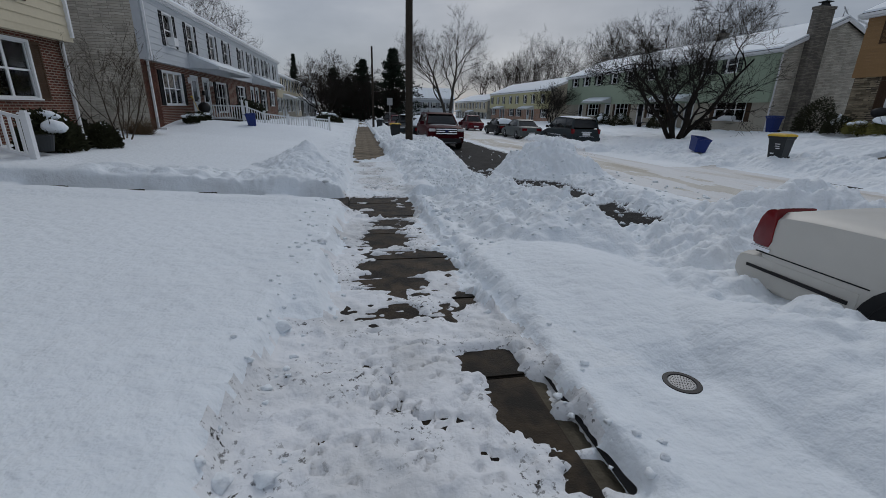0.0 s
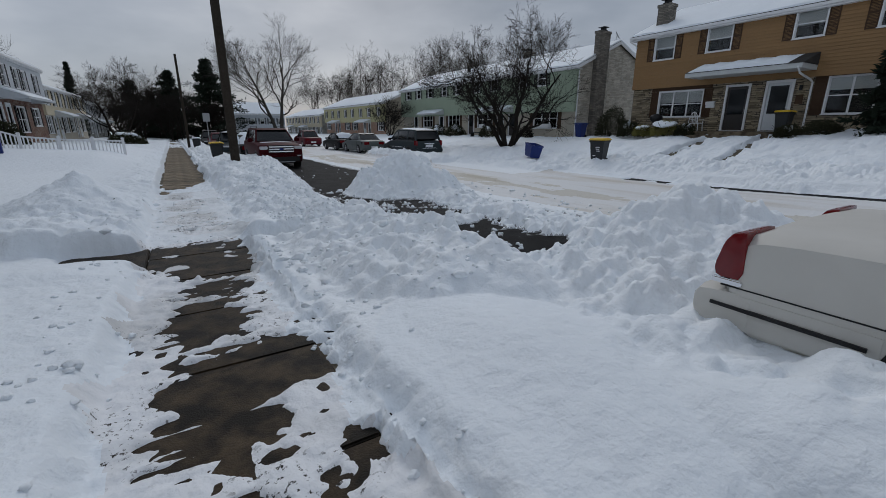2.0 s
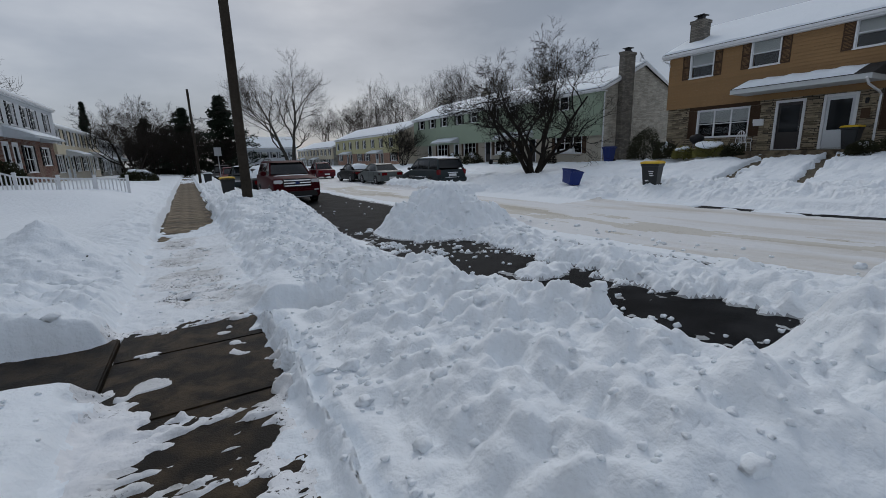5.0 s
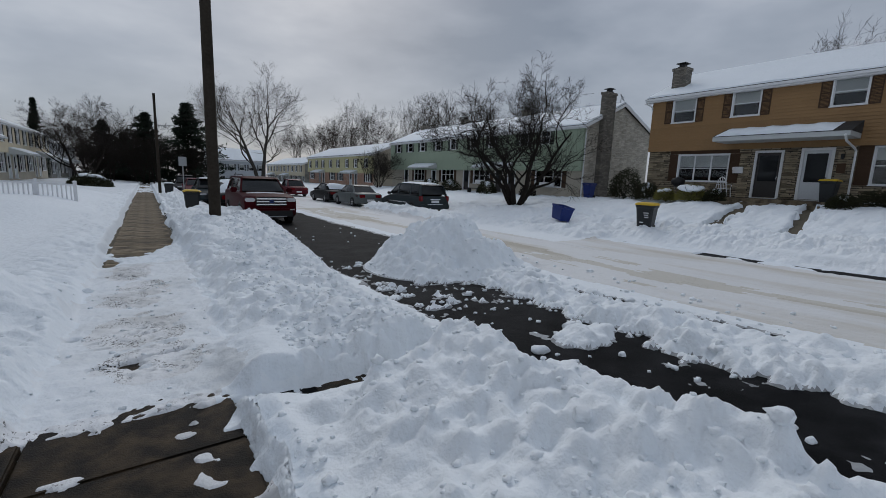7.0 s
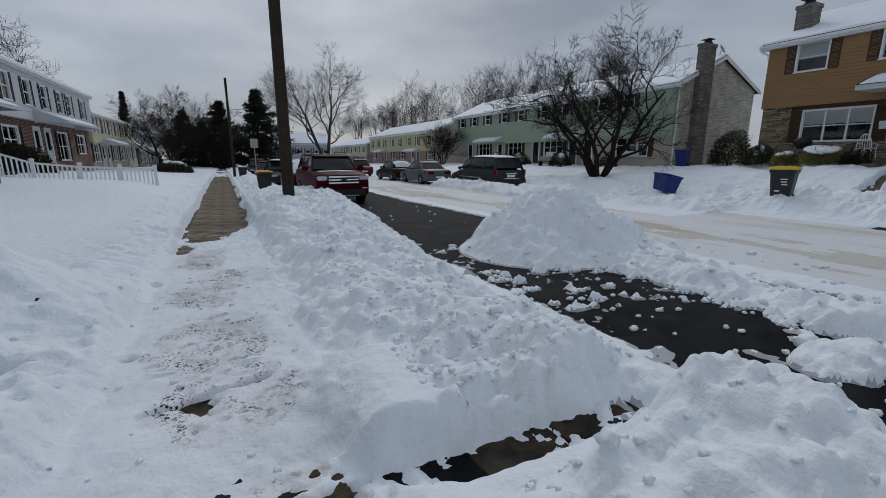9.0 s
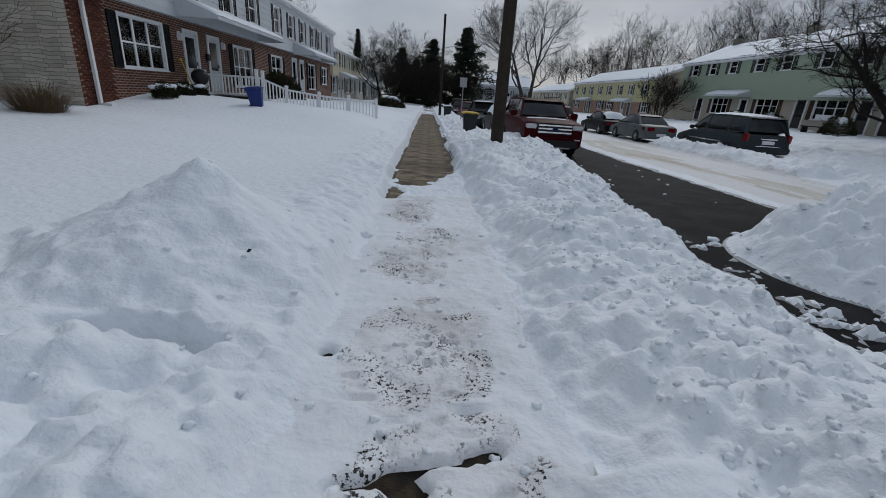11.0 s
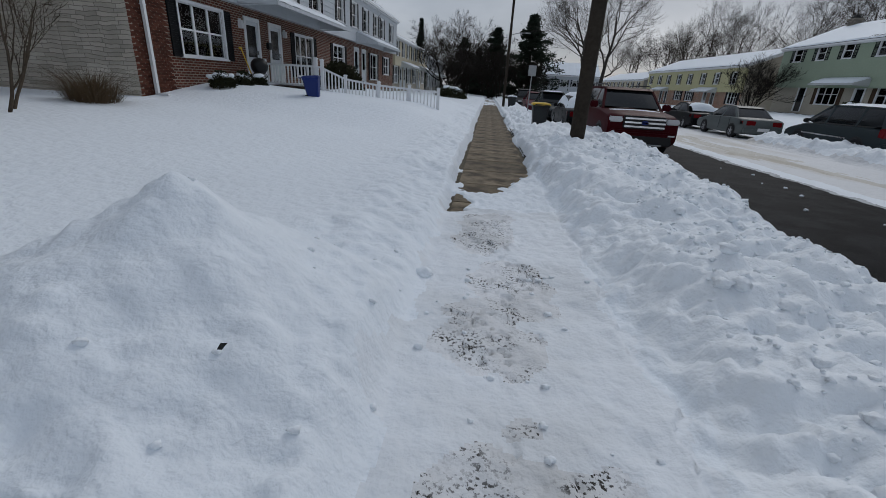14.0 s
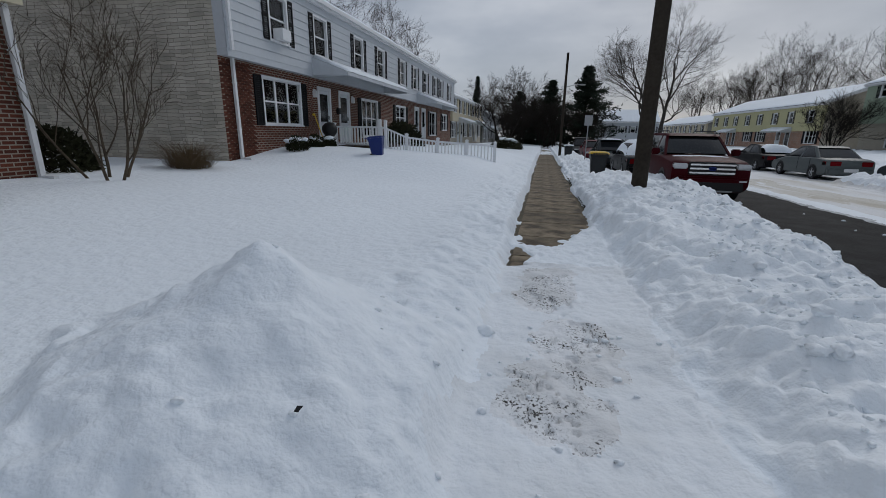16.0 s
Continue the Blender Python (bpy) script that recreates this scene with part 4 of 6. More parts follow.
# its neighbour nearer the start
house = thing("row_house", (-9.0, -12.0, 0.30), 90, "two-storey row house end, red brick below cream siding, brown shutters", "house")
NW = 28.4
low = [(25.05, 1.22, 1.75, 1.45), (19.4, 0.45, 0.95, 2.1)]
up = [(25.3, 3.7, 0.96, 1.3), (21.0, 3.7, 0.96, 1.3)]
house_shell(house, NW, 9.0, 3.05, 5.65, 1.9, low, up, BRICK, SIDE_CREAM, BRICK, 0.32, 0.25, False)
roof(house, NW, 9.0, 5.68, 1.9)
window(house, *low[0], 0, 2, SHUTTER_BROWN, 0.3, 0.4)
door(house, *low[1])
for u, z, w, h in up:
    window(house, u, z, w, h, -0.32, 1, SHUTTER_BROWN, 0.5, 0.3)
downspout(house, 28.28, -0.02, -0.05, 3.0)
part("downspout", boxes((28.26, 28.35, -0.42, -0.33, 3.0, 5.5)), TRIM, house, "white metal downspout")

# cream and further houses down the near side
def plain_row(x, y0, W, z, facing, lower, upper, gable, unit, label, jut=0.3, h1=2.85, h2=5.45, rise=1.7, shut=SHUTTER, awn=True, snow=0.12, D=9.0):
    turn = 90 if facing > 0 else -90
    h = thing("row_house", (x, y0, z), turn, label, "house", "row houses along the street")
    n = max(1, round(W / unit))
    c = W / n
    low, up = [], []
    for k in range(n):
        b = k * c
        flip = k % 2
        wu = b + (0.9 if not flip else c - 2.9)
        du = b + (c - 1.5 if not flip else 0.6)
        low += [(wu, 0.85, 2.0, 1.5), (du, 0.25, 0.92, 2.1)]
        up += [(b + c * 0.22 - 0.45, h1 + 0.72, 0.9, 1.25), (b + c * 0.74 - 0.45, h1 + 0.72, 0.9, 1.25)]
    house_shell(h, W, D, h1, h2, rise, low, up, lower, upper, gable, jut)
    roof(h, W, D, h2 + 0.02, rise, snow=snow)
    for k, (u, zz, w, hh) in enumerate(up):
        window(h, u, zz, w, hh, -jut, 1, shut, random.choice((0.0, 0.4, 0.5)), 0.32)
    for u, zz, w, hh in low:
        if hh == 2.1:
            door(h, u, zz, w, hh, mat=random.choice((DOOR_WHITE, DOOR_DARK)))
        else:
            window(h, u, zz, w, hh, 0, 3, shut, random.choice((0.2, 0.4)), 0.38)
    if awn:
        for k in range(0, n - 1, 2):
            awning(h, k * c + c - 2.4, 4.8, h1 + 0.25, 1.2, 0.4, GREY_TRIM, 0.08, -jut)
    return h


h = plain_row(-9.2, 53.2, 22.0, -0.1, 1, STUCCO_WARM, SIDE_CREAM, STUCCO, 5.5, "cream two-storey row house with awnings and snowy roof", h2=4.9, h1=2.6)
h = plain_row(-9.4, 79.0, 22.0, -0.5, 1, STUCCO, SIDE_WHITE, STUCCO, 5.5, "pale two-storey row house further down the street", h2=4.9, h1=2.6)

# the brown house across the road
BX, BY = 27.6, 21.3
house = thing("row_house", (BX, BY, 1.0), -90, "two-storey house, ledge stone below ochre siding, brown shutters, snowy roof", "house")
BW = 22.0
low = [(1.95, 0.98, 2.75, 1.5), (6.05, 0.2, 1.12, 2.36), (8.05, 0.2, 1.12, 2.42), (10.65, 1.0, 1.78, 1.68), (15.0, 1.0, 2.4, 1.6)]
up = [(1.35, 4.45, 1.28, 1.32), (4.62, 4.52, 1.28, 1.3), (8.85, 4.6, 1.2, 1.26), (12.0, 4.62, 1.25, 1.28), (16.0, 4.62, 1.2, 1.28)]
house_shell(house, BW, 9.2, 2.92, 5.95, 2.0, low, up, STONE, SIDE_BROWN, STONE, 0.22, 0.16, True)
roof(house, BW, 9.2, 6.1, 2.0, 0.5, 0.35, 0.10)
for u0, u1, z0 in ((1.4, 5.2, 2.56), (10.1, 13.0, 2.72)):
    part("frieze", boxes((u0, u1, -0.05, -0.003, z0, 2.9)), SHUTTER_BROWN, house, "brown panel over the window")
for u, z, w, h in up:
    window(house, u, z, w, h, -0.22, 1, SHUTTER_BROWN, random.choice((0.5, 0.55)), 0.42)
window(house, *low[0], 0, 3, SHUTTER_BROWN, 0.45, 0.5)
window(house, *low[3], 0, 2, SHUTTER_BROWN, 0.35, 0.5)
window(house, *low[4], 0, 3, SHUTTER_BROWN, 0.35, 0.5)
door(house, *low[1], mat=DOOR_DARK, glazed=True)
door(house, *low[2], mat=DOOR_WHITE, glazed=True)
part("porch_roof", wall_mesh(4.55, 10.1, 3.05, 3.27, [], 1.9, -1.9), GREY_TRIM, house, "flat white porch roof over two doors")
bm = bmesh.new()
for x0, x1, z0, dz, y0 in ((4.53, 10.12, 3.27, 0.0, -1.93),):
    v = [bm.verts.new(p) for p in ((x0, y0, 3.272), (x1, y0, 3.272), (x1, -0.23, 3.85), (x0, -0.23, 3.85), (x0, -0.23, 3.272), (x1, -0.23, 3.272))]
    for f in ((0, 1, 2, 3), (0, 3, 4), (1, 5, 2), (0, 4, 5, 1)):
        bm.faces.new([v[i] for i in f])
part("porch_slope", bm, ROOFING, house, "shingled porch roof slope")
bm = bmesh.new()
rows = []
for k in range(25):
    x = 4.65 + (9.5 - 4.65) * k / 24
    wob = 0.05 * math.sin(k * 1.3)
    e = min(1, k / 2, (24 - k) / 2)
    rows.append([bm.verts.new((x, yy, zz + 0.02)) for yy, zz in ((-1.9, 3.28), (-1.88, 3.30 + 0.14 * e + wob * e * 0.4), (-1.0, 3.60 + 0.13 * e + wob * e), (-0.30, 3.82))])
for r, q in zip(rows, rows[1:]):
    for i in range(3):
        bm.faces.new((r[i], r[i + 1], q[i + 1], q[i]))
part("porch_snow", bm, SNOW, house, "snow lying on the porch roof", smooth=True)
part("downspout", tube([(9.95, -1.95, 3.1), (9.95, -1.6, 2.85), (10.0, -0.4, 2.6), (10.0, -0.12, 2.5), (10.0, -0.1, 0.1)], [0.05] * 5, 6), TRIM, house, "white porch downspout")
part("mailbox", boxes((5.0, 5.5, -0.1, 0, 1.45, 1.6), (5.0, 5.5, -0.16, 0, 1.6, 1.8), bevel=0.01), TRIM, house, "white wall mailbox")
part("wall_lamp", boxes((9.5, 9.62, -0.14, 0, 2.15, 2.4), bevel=0.02), BLACK, house, "black porch lamp")
part("wreath_panel", boxes((9.4, 9.72, -0.05, 0, 1.5, 1.95)), SHUTTER_BROWN, house, "small brown wall box")
chimney(house, 0.75, 1.4, 5.9, 8.0, 0.8, 0.75)
part("downspout", tube([(-0.3, -0.6, 5.75), (0.0, -0.3, 5.5), (0.02, -0.28, 5.3)], [0.05] * 3, 6), TRIM, house)
porch = thing("porch_step", (BX, BY, 1.0), -90, "grey concrete porch slab with a step, snow beside it", "porch")
part("slab", boxes((4.0, 11.2, -2.0, -0.13, -0.6, 0.13), bevel=0.02), CONCRETE_DRY, porch)
part("step", boxes((5.2, 10.2, -2.4, -2.003, -0.6, -0.06), bevel=0.02), CONCRETE_DRY, porch)

# the green house and the rows behind it
GW = 32.0
house = thing("row_house", (28.9, 27.4 + GW, 0.30), -90, "long two-storey row house, pale green siding over grey stucco, stone gable", "house")
low, up = [], []
for y, w in ((29.5, 2.9), (38.6, 2.6), (44.8, 2.4), (51.0, 2.4)):
    low.append((27.4 + GW - y - w, 0.92, w, 1.65))
for y in (35.0, 36.8, 42.0, 48.4, 55.0):
    low.append((27.4 + GW - y - 0.95, 0.2, 0.95, 2.15))
for y in (30.8, 33.3, 37.6, 40.6, 44.2, 47.2, 50.6, 53.6, 56.6):
    up.append((27.4 + GW - y - 1.0, 4.5, 1.0, 1.15))
house_shell(house, GW, 8.8, 2.42, 5.78, 1.95, low, up, STUCCO_WARM, SIDE_GREEN, GREY_STONE, 0.3, 0.22)
roof(house, GW, 8.8, 5.82, 1.95)
for u, z, w, h in up:
    window(house, u, z, w, h, -0.3, 1, SHUTTER, 0.5, 0.4)
for u, z, w, h in low:
    if w < 1:
        door(house, u, z, w, h, mat=random.choice((DOOR_DARK, DOOR_WHITE)))
    else:
        window(house, u, z, w, h, 0, 3, SHUTTER_BROWN, 0.4, 0.42, ac=(u > 15))
for y in (35.2, 48.0):
    awning(house, 27.4 + GW - y - 4.6, 4.8, 2.95, 1.2, 0.4, GREY_TRIM, 0.1, -0.3)
downspout(house, GW + 0.03, -0.02, 0.05, 5.4)
chimney(house, GW + 0.22, 2.1, -0.8, 8.4, 0.5, 1.25, CHIMNEY_STONE)
for x in (1.0, 10.5, 21.0):
    chimney(house, x, 4.4, 6.8, 8.5, 0.8, 0.7)
dish = thing("satellite_dish", (32.7, 27.9, 8.1), 0, "grey satellite dish on a short mast at the roof ridge", "satellite dish")
part("mast", tube([(0.6, -0.2, -0.6), (0.6, -0.2, 0.3), (0.5, -0.3, 0.5)], [0.03, 0.03, 0.03], 6), METAL_GREY, dish)
bm = bmesh.new()
add_lathe(bm, [(0.001, 0.0), (0.2, 0.025), (0.36, 0.09), (0.36, 0.10), (0.2, 0.04), (0.001, 0.015)], 20)
bmesh.ops.transform(bm, matrix=pose(0.45, -0.35, 0.55, 60, 0, 35), verts=bm.verts[:])
part("reflector", bm, METAL_GREY, dish, smooth=True)
part("feed_arm", tube([(0.45, -0.35, 0.5), (0.2, -0.8, 0.55)], [0.015, 0.015], 6), METAL_GREY, dish)

plain_row(28.2, 94.5, 30.5, -0.2, -1, ORANGE_BRICK, SIDE_YELLOW, STUCCO_WARM, 7.6, "yellow two-storey row house with orange brick ground floor", h1=2.3, h2=5.0, rise=1.8)
plain_row(28.2, 131.0, 33.5, -1.1, -1, STUCCO, SIDE_CREAM, STUCCO, 6.6, "tan two-storey row house far down the street", h1=2.3, h2=4.7, rise=1.6)
plain_row(13.2, 118.0, 12.0, -2.0, 1, SIDE_WHITE, SIDE_WHITE, SIDE_WHITE, 4.0, "white house at the end of the street with a snowy roof", jut=0.02, h1=3.0, h2=6.0, rise=2.4, awn=False).matrix_world = pose(11.5, 112.0, -2.0, 0, 0, 0)


# ---- vehicles ----
def loft(profile, half, inset=0.05, levels=None, top=None):
    """A closed body: a side outline of (y, z) points carried across the width and rounded towards both sides.
    top: (z_low, z_high, half_width_at_top) narrows the body with height."""
    if len(profile) > 5:
        nxt = profile[1:] + profile[:1]
        profile = [q for (ya, za), (yb, zb) in zip(profile, nxt) for q in ((ya + 0.16 * (yb - ya), za + 0.16 * (zb - za)), (ya + 0.84 * (yb - ya), za + 0.84 * (zb - za)))]
    zc = sum(p[1] for p in profile) / len(profile)
    yc = sum(p[0] for p in profile) / len(profile)
    bm = bmesh.new()
    rows = []
    for f, k in ((-1.0, 2.2), (-0.985, 1.0), (-0.90, 0.15), (-0.5, 0.0), (0.0, -0.15), (0.5, 0.0), (0.90, 0.15), (0.985, 1.0), (1.0, 2.2)):
        row = []
        for y, z in profile:
            s = inset * k
            yy = y - s * (1 if y > yc else -1) * min(1, abs(y - yc) / 0.8)
            zz = z - s * (1 if z > zc else -0.5) * min(1, abs(z - zc) / 0.25)
            h = half
            if top:
                t = min(1, max(0, (zz - top[0]) / (top[1] - top[0])))
                h = half + (top[2] - half) * t
            row.append(bm.verts.new((f * h, yy, zz)))
        rows.append(row)
    n = len(profile)
    for a, b in zip(rows, rows[1:]):
        for i in range(n):
            bm.faces.new((a[i], a[(i + 1) % n], b[(i + 1) % n], b[i]))
    bm.faces.new(rows[0][::-1])
    bm.faces.new(rows[-1])
    bmesh.ops.recalc_face_normals(bm, faces=bm.faces[:])
    for f in bm.faces:
        f.smooth = True
    for ed in bm.edges:
        ed.smooth = len(ed.link_faces) == 2 and ed.calc_face_angle(0.0) < math.radians(38)
    return bm


def wheel(car, x, y, r, width=0.22, spokes=5, cover=RIM):
    side = 1 if x > 0 else -1
    w = part("wheel", add_lathe(bmesh.new(), [(r * 0.62, -width / 2), (r * 0.93, -width / 2), (r, -width * 0.36), (r, width * 0.36), (r * 0.93, width / 2), (r * 0.62, width / 2), (r * 0.62, -width / 2)], 28, "x"), RUBBER, car, smooth=False)
    w.location = (x, y, r)
    bm = bmesh.new()
    add_lathe(bm, [(0.001, 0.02), (r * 0.18, 0.02), (r * 0.2, -0.03), (r * 0.56, -0.03), (r * 0.63, 0.015), (r * 0.63, -0.12), (0.001, -0.12)], 24, "x")
    for k in range(spokes):
        c = bmesh.new()
        add_box(c, -0.03, 0.012, -r * 0.07, r * 0.07, r * 0.15, r * 0.6)
        bmesh.ops.transform(c, matrix=Matrix.Rotation(2 * math.pi * k / spokes, 4, "X"), verts=c.verts[:])
        tmp = bpy.data.meshes.new("spoke")
        c.to_mesh(tmp)
        c.free()
        bm.from_mesh(tmp)
        bpy.data.meshes.remove(tmp)
    rim = part("rim", bm, cover, w)
    rim.location = (side * width * 0.40, 0, 0)
    if side < 0:
        rim.rotation_euler = (0, 0, math.pi)
    return w


def arches(car, half, ys, r, z):
    for y in ys:
        for s in (-1, 1):
            bm = bmesh.new()
            pts = [(y + r * math.cos(a), z + r * math.sin(a)) for a in np.linspace(0, math.pi, 15)] + [(y - r, z - 0.14), (y + r, z - 0.14)]
            a = [bm.verts.new((s * (half + 0.006), p[0], p[1])) for p in pts]
            b = [bm.verts.new((s * (half - 0.25), p[0], p[1])) for p in pts]
            bm.faces.new(a)
            bm.faces.new(b[::-1])
            for i in range(len(pts)):
                bm.faces.new((a[i], b[i], b[(i + 1) % len(pts)], a[(i + 1) % len(pts)]))
            bmesh.ops.recalc_face_normals(bm, faces=bm.faces[:])
            part("wheel_arch", bm, BLACK, car)


def cabin(car, pts, half, top_half, colour, pillars, roof_cut, windscreen=True):
    """Glass house: tinted glass all round, with painted roof and pillars."""
    zl, zh = min(p[1] for p in pts), max(p[1] for p in pts)
    part("glass", loft(pts, half, 0.03, top=(zl, zh, top_half)), CARGLASS, car, "tinted window glass", smooth=False)
    roof_pts = [p for p in pts if p[1] > zh - roof_cut]
    ys = [p[0] for p in roof_pts]
    prof = [(min(ys) - 0.05, zh - 0.05), (min(ys) + 0.1, zh + 0.012), (sum(ys) / len(ys), zh + 0.035), (max(ys) - 0.1, zh + 0.012), (max(ys) + 0.05, zh - 0.05)]
    part("roof", loft(prof, top_half + 0.015, 0.02), colour, car)
    for (ya, za), (yb, zb), w in pillars:
        for s in (-1, 1):
            def at(y, z):
                t = (z - zl) / (zh - zl)
                return (s * (half + (top_half - half) * t + 0.004), y, z)
            bm = bmesh.new()
            q = [at(ya - w, za), at(ya + w, za), at(yb + w, zb), at(yb - w, zb)]
            v = [bm.verts.new(p) for p in q] + [bm.verts.new((p[0] - s * 0.06, p[1], p[2])) for p in q]
            for f in ((0, 1, 2, 3), (7, 6, 5, 4), (0, 4, 5, 1), (1, 5, 6, 2), (2, 6, 7, 3), (3, 7, 4, 0)):
                bm.faces.new([v[i] for i in f])
            bmesh.ops.recalc_face_normals(bm, faces=bm.faces[:])
            part("pillar", bm, colour, car)


def snow_cap(car, y0, y1, half, z, h=0.1, droop=0.0, label="snow on the roof"):
    bm = bmesh.new()
    nx, ny = 8, 12
    g = []
    for j in range(ny + 1):
        row = []
        for i in range(nx + 1):
            u, v = i / nx * 2 - 1, j / ny * 2 - 1
            e = max(0, 1 - max(abs(u), abs(v)) ** 4)
            row.append(bm.verts.new((u * half, y0 + (y1 - y0) * (v + 1) / 2, z - droop * (abs(v) ** 3) + h * e * (0.85 + 0.15 * math.sin(5 * u + 3 * v)))))
        g.append(row)
    for a, b in zip(g, g[1:]):
        for i in range(nx):
            bm.faces.new((a[i], a[i + 1], b[i + 1], b[i]))
    part("snow", bm, SNOW, car, label, smooth=True)


def sedan(name, place, turn, colour, label, L=4.75, W=1.8, H=1.45, group="", sharp=False, tail=RED_LAMP):
    """A saloon; its front looks along local -y."""
    c = thing(name, place, turn, label, "car", group)
    h, b = W / 2, L / 2
    body = [(-b, 0.32), (-b - 0.02, 0.55), (-b + 0.12, 0.70), (-b + 0.95, 0.88), (-b + 1.25, 0.95), (b - 1.0, 0.99), (b - 0.35, 0.97), (b - 0.04, 0.90), (b, 0.62), (b - 0.03, 0.34), (b - 0.3, 0.22), (-b + 0.3, 0.20)]
    part("body", loft(body, h, 0.05), colour, c, smooth=False)
    g = [(-b + 1.15, 0.90), (-b + 1.95, H - 0.06), (-b + 2.3, H), (b - 1.75, H), (b - 1.45, H - 0.05), (b - 0.75, 0.93)]
    cabin(c, g, h - 0.05, h - 0.27, colour, [((-b + 1.2, 0.92), (-b + 2.05, H - 0.02), 0.05), ((0.1, 0.92), (0.12, H - 0.02), 0.05), ((b - 0.85, 0.93), (b - 1.6, H - 0.02), 0.10)], 0.08)
    arches(c, h, (-b + 0.95, b - 1.0), 0.37, 0.32)
    for y in (-b + 0.95, b - 1.0):
        for s in (-1, 1):
            wheel(c, s * (h - 0.085), y, 0.325)
    for s in (-1, 1):
        part("tail_lamp", boxes((s * (h - 0.32) - 0.2, s * (h - 0.32) + 0.2, b - 0.12, b + 0.005, 0.66, 0.86), (s * (h - 0.02) - 0.02, s * (h - 0.02) + 0.02, b - 0.4, b - 0.1, 0.68, 0.86), bevel=0.015), tail, c, "red tail lamp")
        part("head_lamp", boxes((s * (h - 0.3) - 0.2, s * (h - 0.3) + 0.2, -b - 0.02, -b + 0.2, 0.58, 0.70), bevel=0.02), CLEAR_LAMP, c)
        part("mirror", boxes((s * (h + 0.08) - 0.09, s * (h + 0.08) + 0.09, -b + 1.55, -b + 1.68, 0.93, 1.07), bevel=0.02), colour, c)
    part("rear_bumper", boxes((-h + 0.04, h - 0.04, b - 0.18, b + 0.06, 0.30, 0.56), bevel=0.05), colour, c)
    part("grille", boxes((-h + 0.4, h - 0.4, -b - 0.045, -b + 0.04, 0.36, 0.60), bevel=0.01), BLACK, c)
    part("number_plate", boxes((-0.26, 0.26, b + 0.06, b + 0.075, 0.42, 0.56)), TRIM, c, "pale plate with unreadable marks")
    for s in (-1, 1):
        for y, z in ((0.08, 0.35), (1.05, 0.45)):
            part("door_seam", boxes((s * (h + 0.003) - 0.004, s * (h + 0.003) + 0.004, y, y + 0.02, z, 0.93)), BLACK, c)
        part("door_handle", boxes((s * (h + 0.015) - 0.012, s * (h + 0.015) + 0.012, 0.85, 1.02, 0.80, 0.83)), colour, c)
    return c


WHITE_PAINT = paint("ivory_white_paint", (0.60, 0.585, 0.545))
RED_PAINT = material("dark_red_paint", (0.047, 0.003, 0.006), 0.45, 0.05, 2, spec=0.05)
GREY_PAINT = paint("grey_green_paint", (0.11, 0.125, 0.125))
BLACK_PAINT = paint("black_paint", (0.006, 0.0065, 0.008))
TEAL_PAINT = paint("slate_teal_paint", (0.026, 0.036, 0.040))

# the large old white saloon parked beside the verge
LX, LY, LZ = 3.36, 3.11, -0.2
c = thing("parked_sedan", (LX + 0.97, LY - 2.68, LZ), 0, "large ivory-white old saloon parked in snow, red tail lamps", "car")
h, b = 0.97, 2.68
body = [(-b, 0.32), (-b - 0.02, 0.58), (-b + 0.1, 0.74), (-b + 1.3, 0.93), (-b + 1.5, 0.96), (b - 1.35, 1.02), (b - 0.5, 1.0), (b - 0.22, 0.975), (b - 0.13, 0.90), (b - 0.11, 0.62), (b - 0.14, 0.38), (b - 0.4, 0.28), (-b + 0.3, 0.24)]
part("body", loft(body, h, 0.055), WHITE_PAINT, c)
g = [(-b + 1.45, 0.93), (-b + 2.25, 1.40), (-b + 2.6, 1.46), (b - 2.0, 1.46), (b - 1.75, 1.42), (b - 1.02, 0.98)]
cabin(c, g, h - 0.08, h - 0.3, WHITE_PAINT, [((-b + 1.5, 0.95), (-b + 2.35, 1.43), 0.05), ((0.0, 0.95), (0.02, 1.44), 0.05), ((b - 1.22, 0.97), (b - 1.92, 1.44), 0.14)], 0.08)
arches(c, h, (-b + 1.05, b - 1.38), 0.42, 0.31)
for y in (-b + 1.05, b - 1.38):
    for s in (-1, 1):
        wheel(c, s * (h - 0.085), y, 0.335, 0.23, 6)
part("rear_bumper", loft([(b - 0.35, 0.28), (b - 0.02, 0.28), (b + 0.05, 0.36), (b + 0.055, 0.49), (b + 0.02, 0.56), (b - 0.35, 0.60)], h + 0.012, 0.05), WHITE_PAINT, c, "white bumper")
for s in (-1, 1):
    part("bumper_side", boxes((s * (h - 0.05) - 0.055, s * (h - 0.05) + 0.055, b - 1.0, b - 0.2, 0.28, 0.575), bevel=0.03), WHITE_PAINT, c)
part("bumper_strip", boxes((-h - 0.022, -h + 0.01, b - 0.92, b - 0.08, 0.445, 0.47), (h - 0.01, h + 0.022, b - 0.92, b - 0.08, 0.445, 0.47), (-h + 0.06, h - 0.06, b + 0.045, b + 0.068, 0.445, 0.47)), BLACK, c, "black rubber strip")
part("body_seam", boxes((-h - 0.003, -h + 0.02, b - 1.02, b - 0.12, 0.592, 0.602)), BLACK, c)
for s in (-1, 1):
    bm = loft([(b - 0.25, 0.65), (b - 0.08, 0.65), (b - 0.06, 0.72), (b - 0.10, 0.90), (b - 0.14, 0.965), (b - 0.20, 0.985), (b - 0.23, 0.985)], 0.20, 0.012)
    lamp = part("tail_lamp", bm, RED_LAMP, c, "tall red tail lamp lens")
    lamp.location = (s * (h - 0.192), 0, 0)
    part("lamp_trim", boxes((-0.2, 0.2, b - 0.26, b - 0.055, 0.605, 0.645), bevel=0.008), CHROME, lamp, "chrome strip")
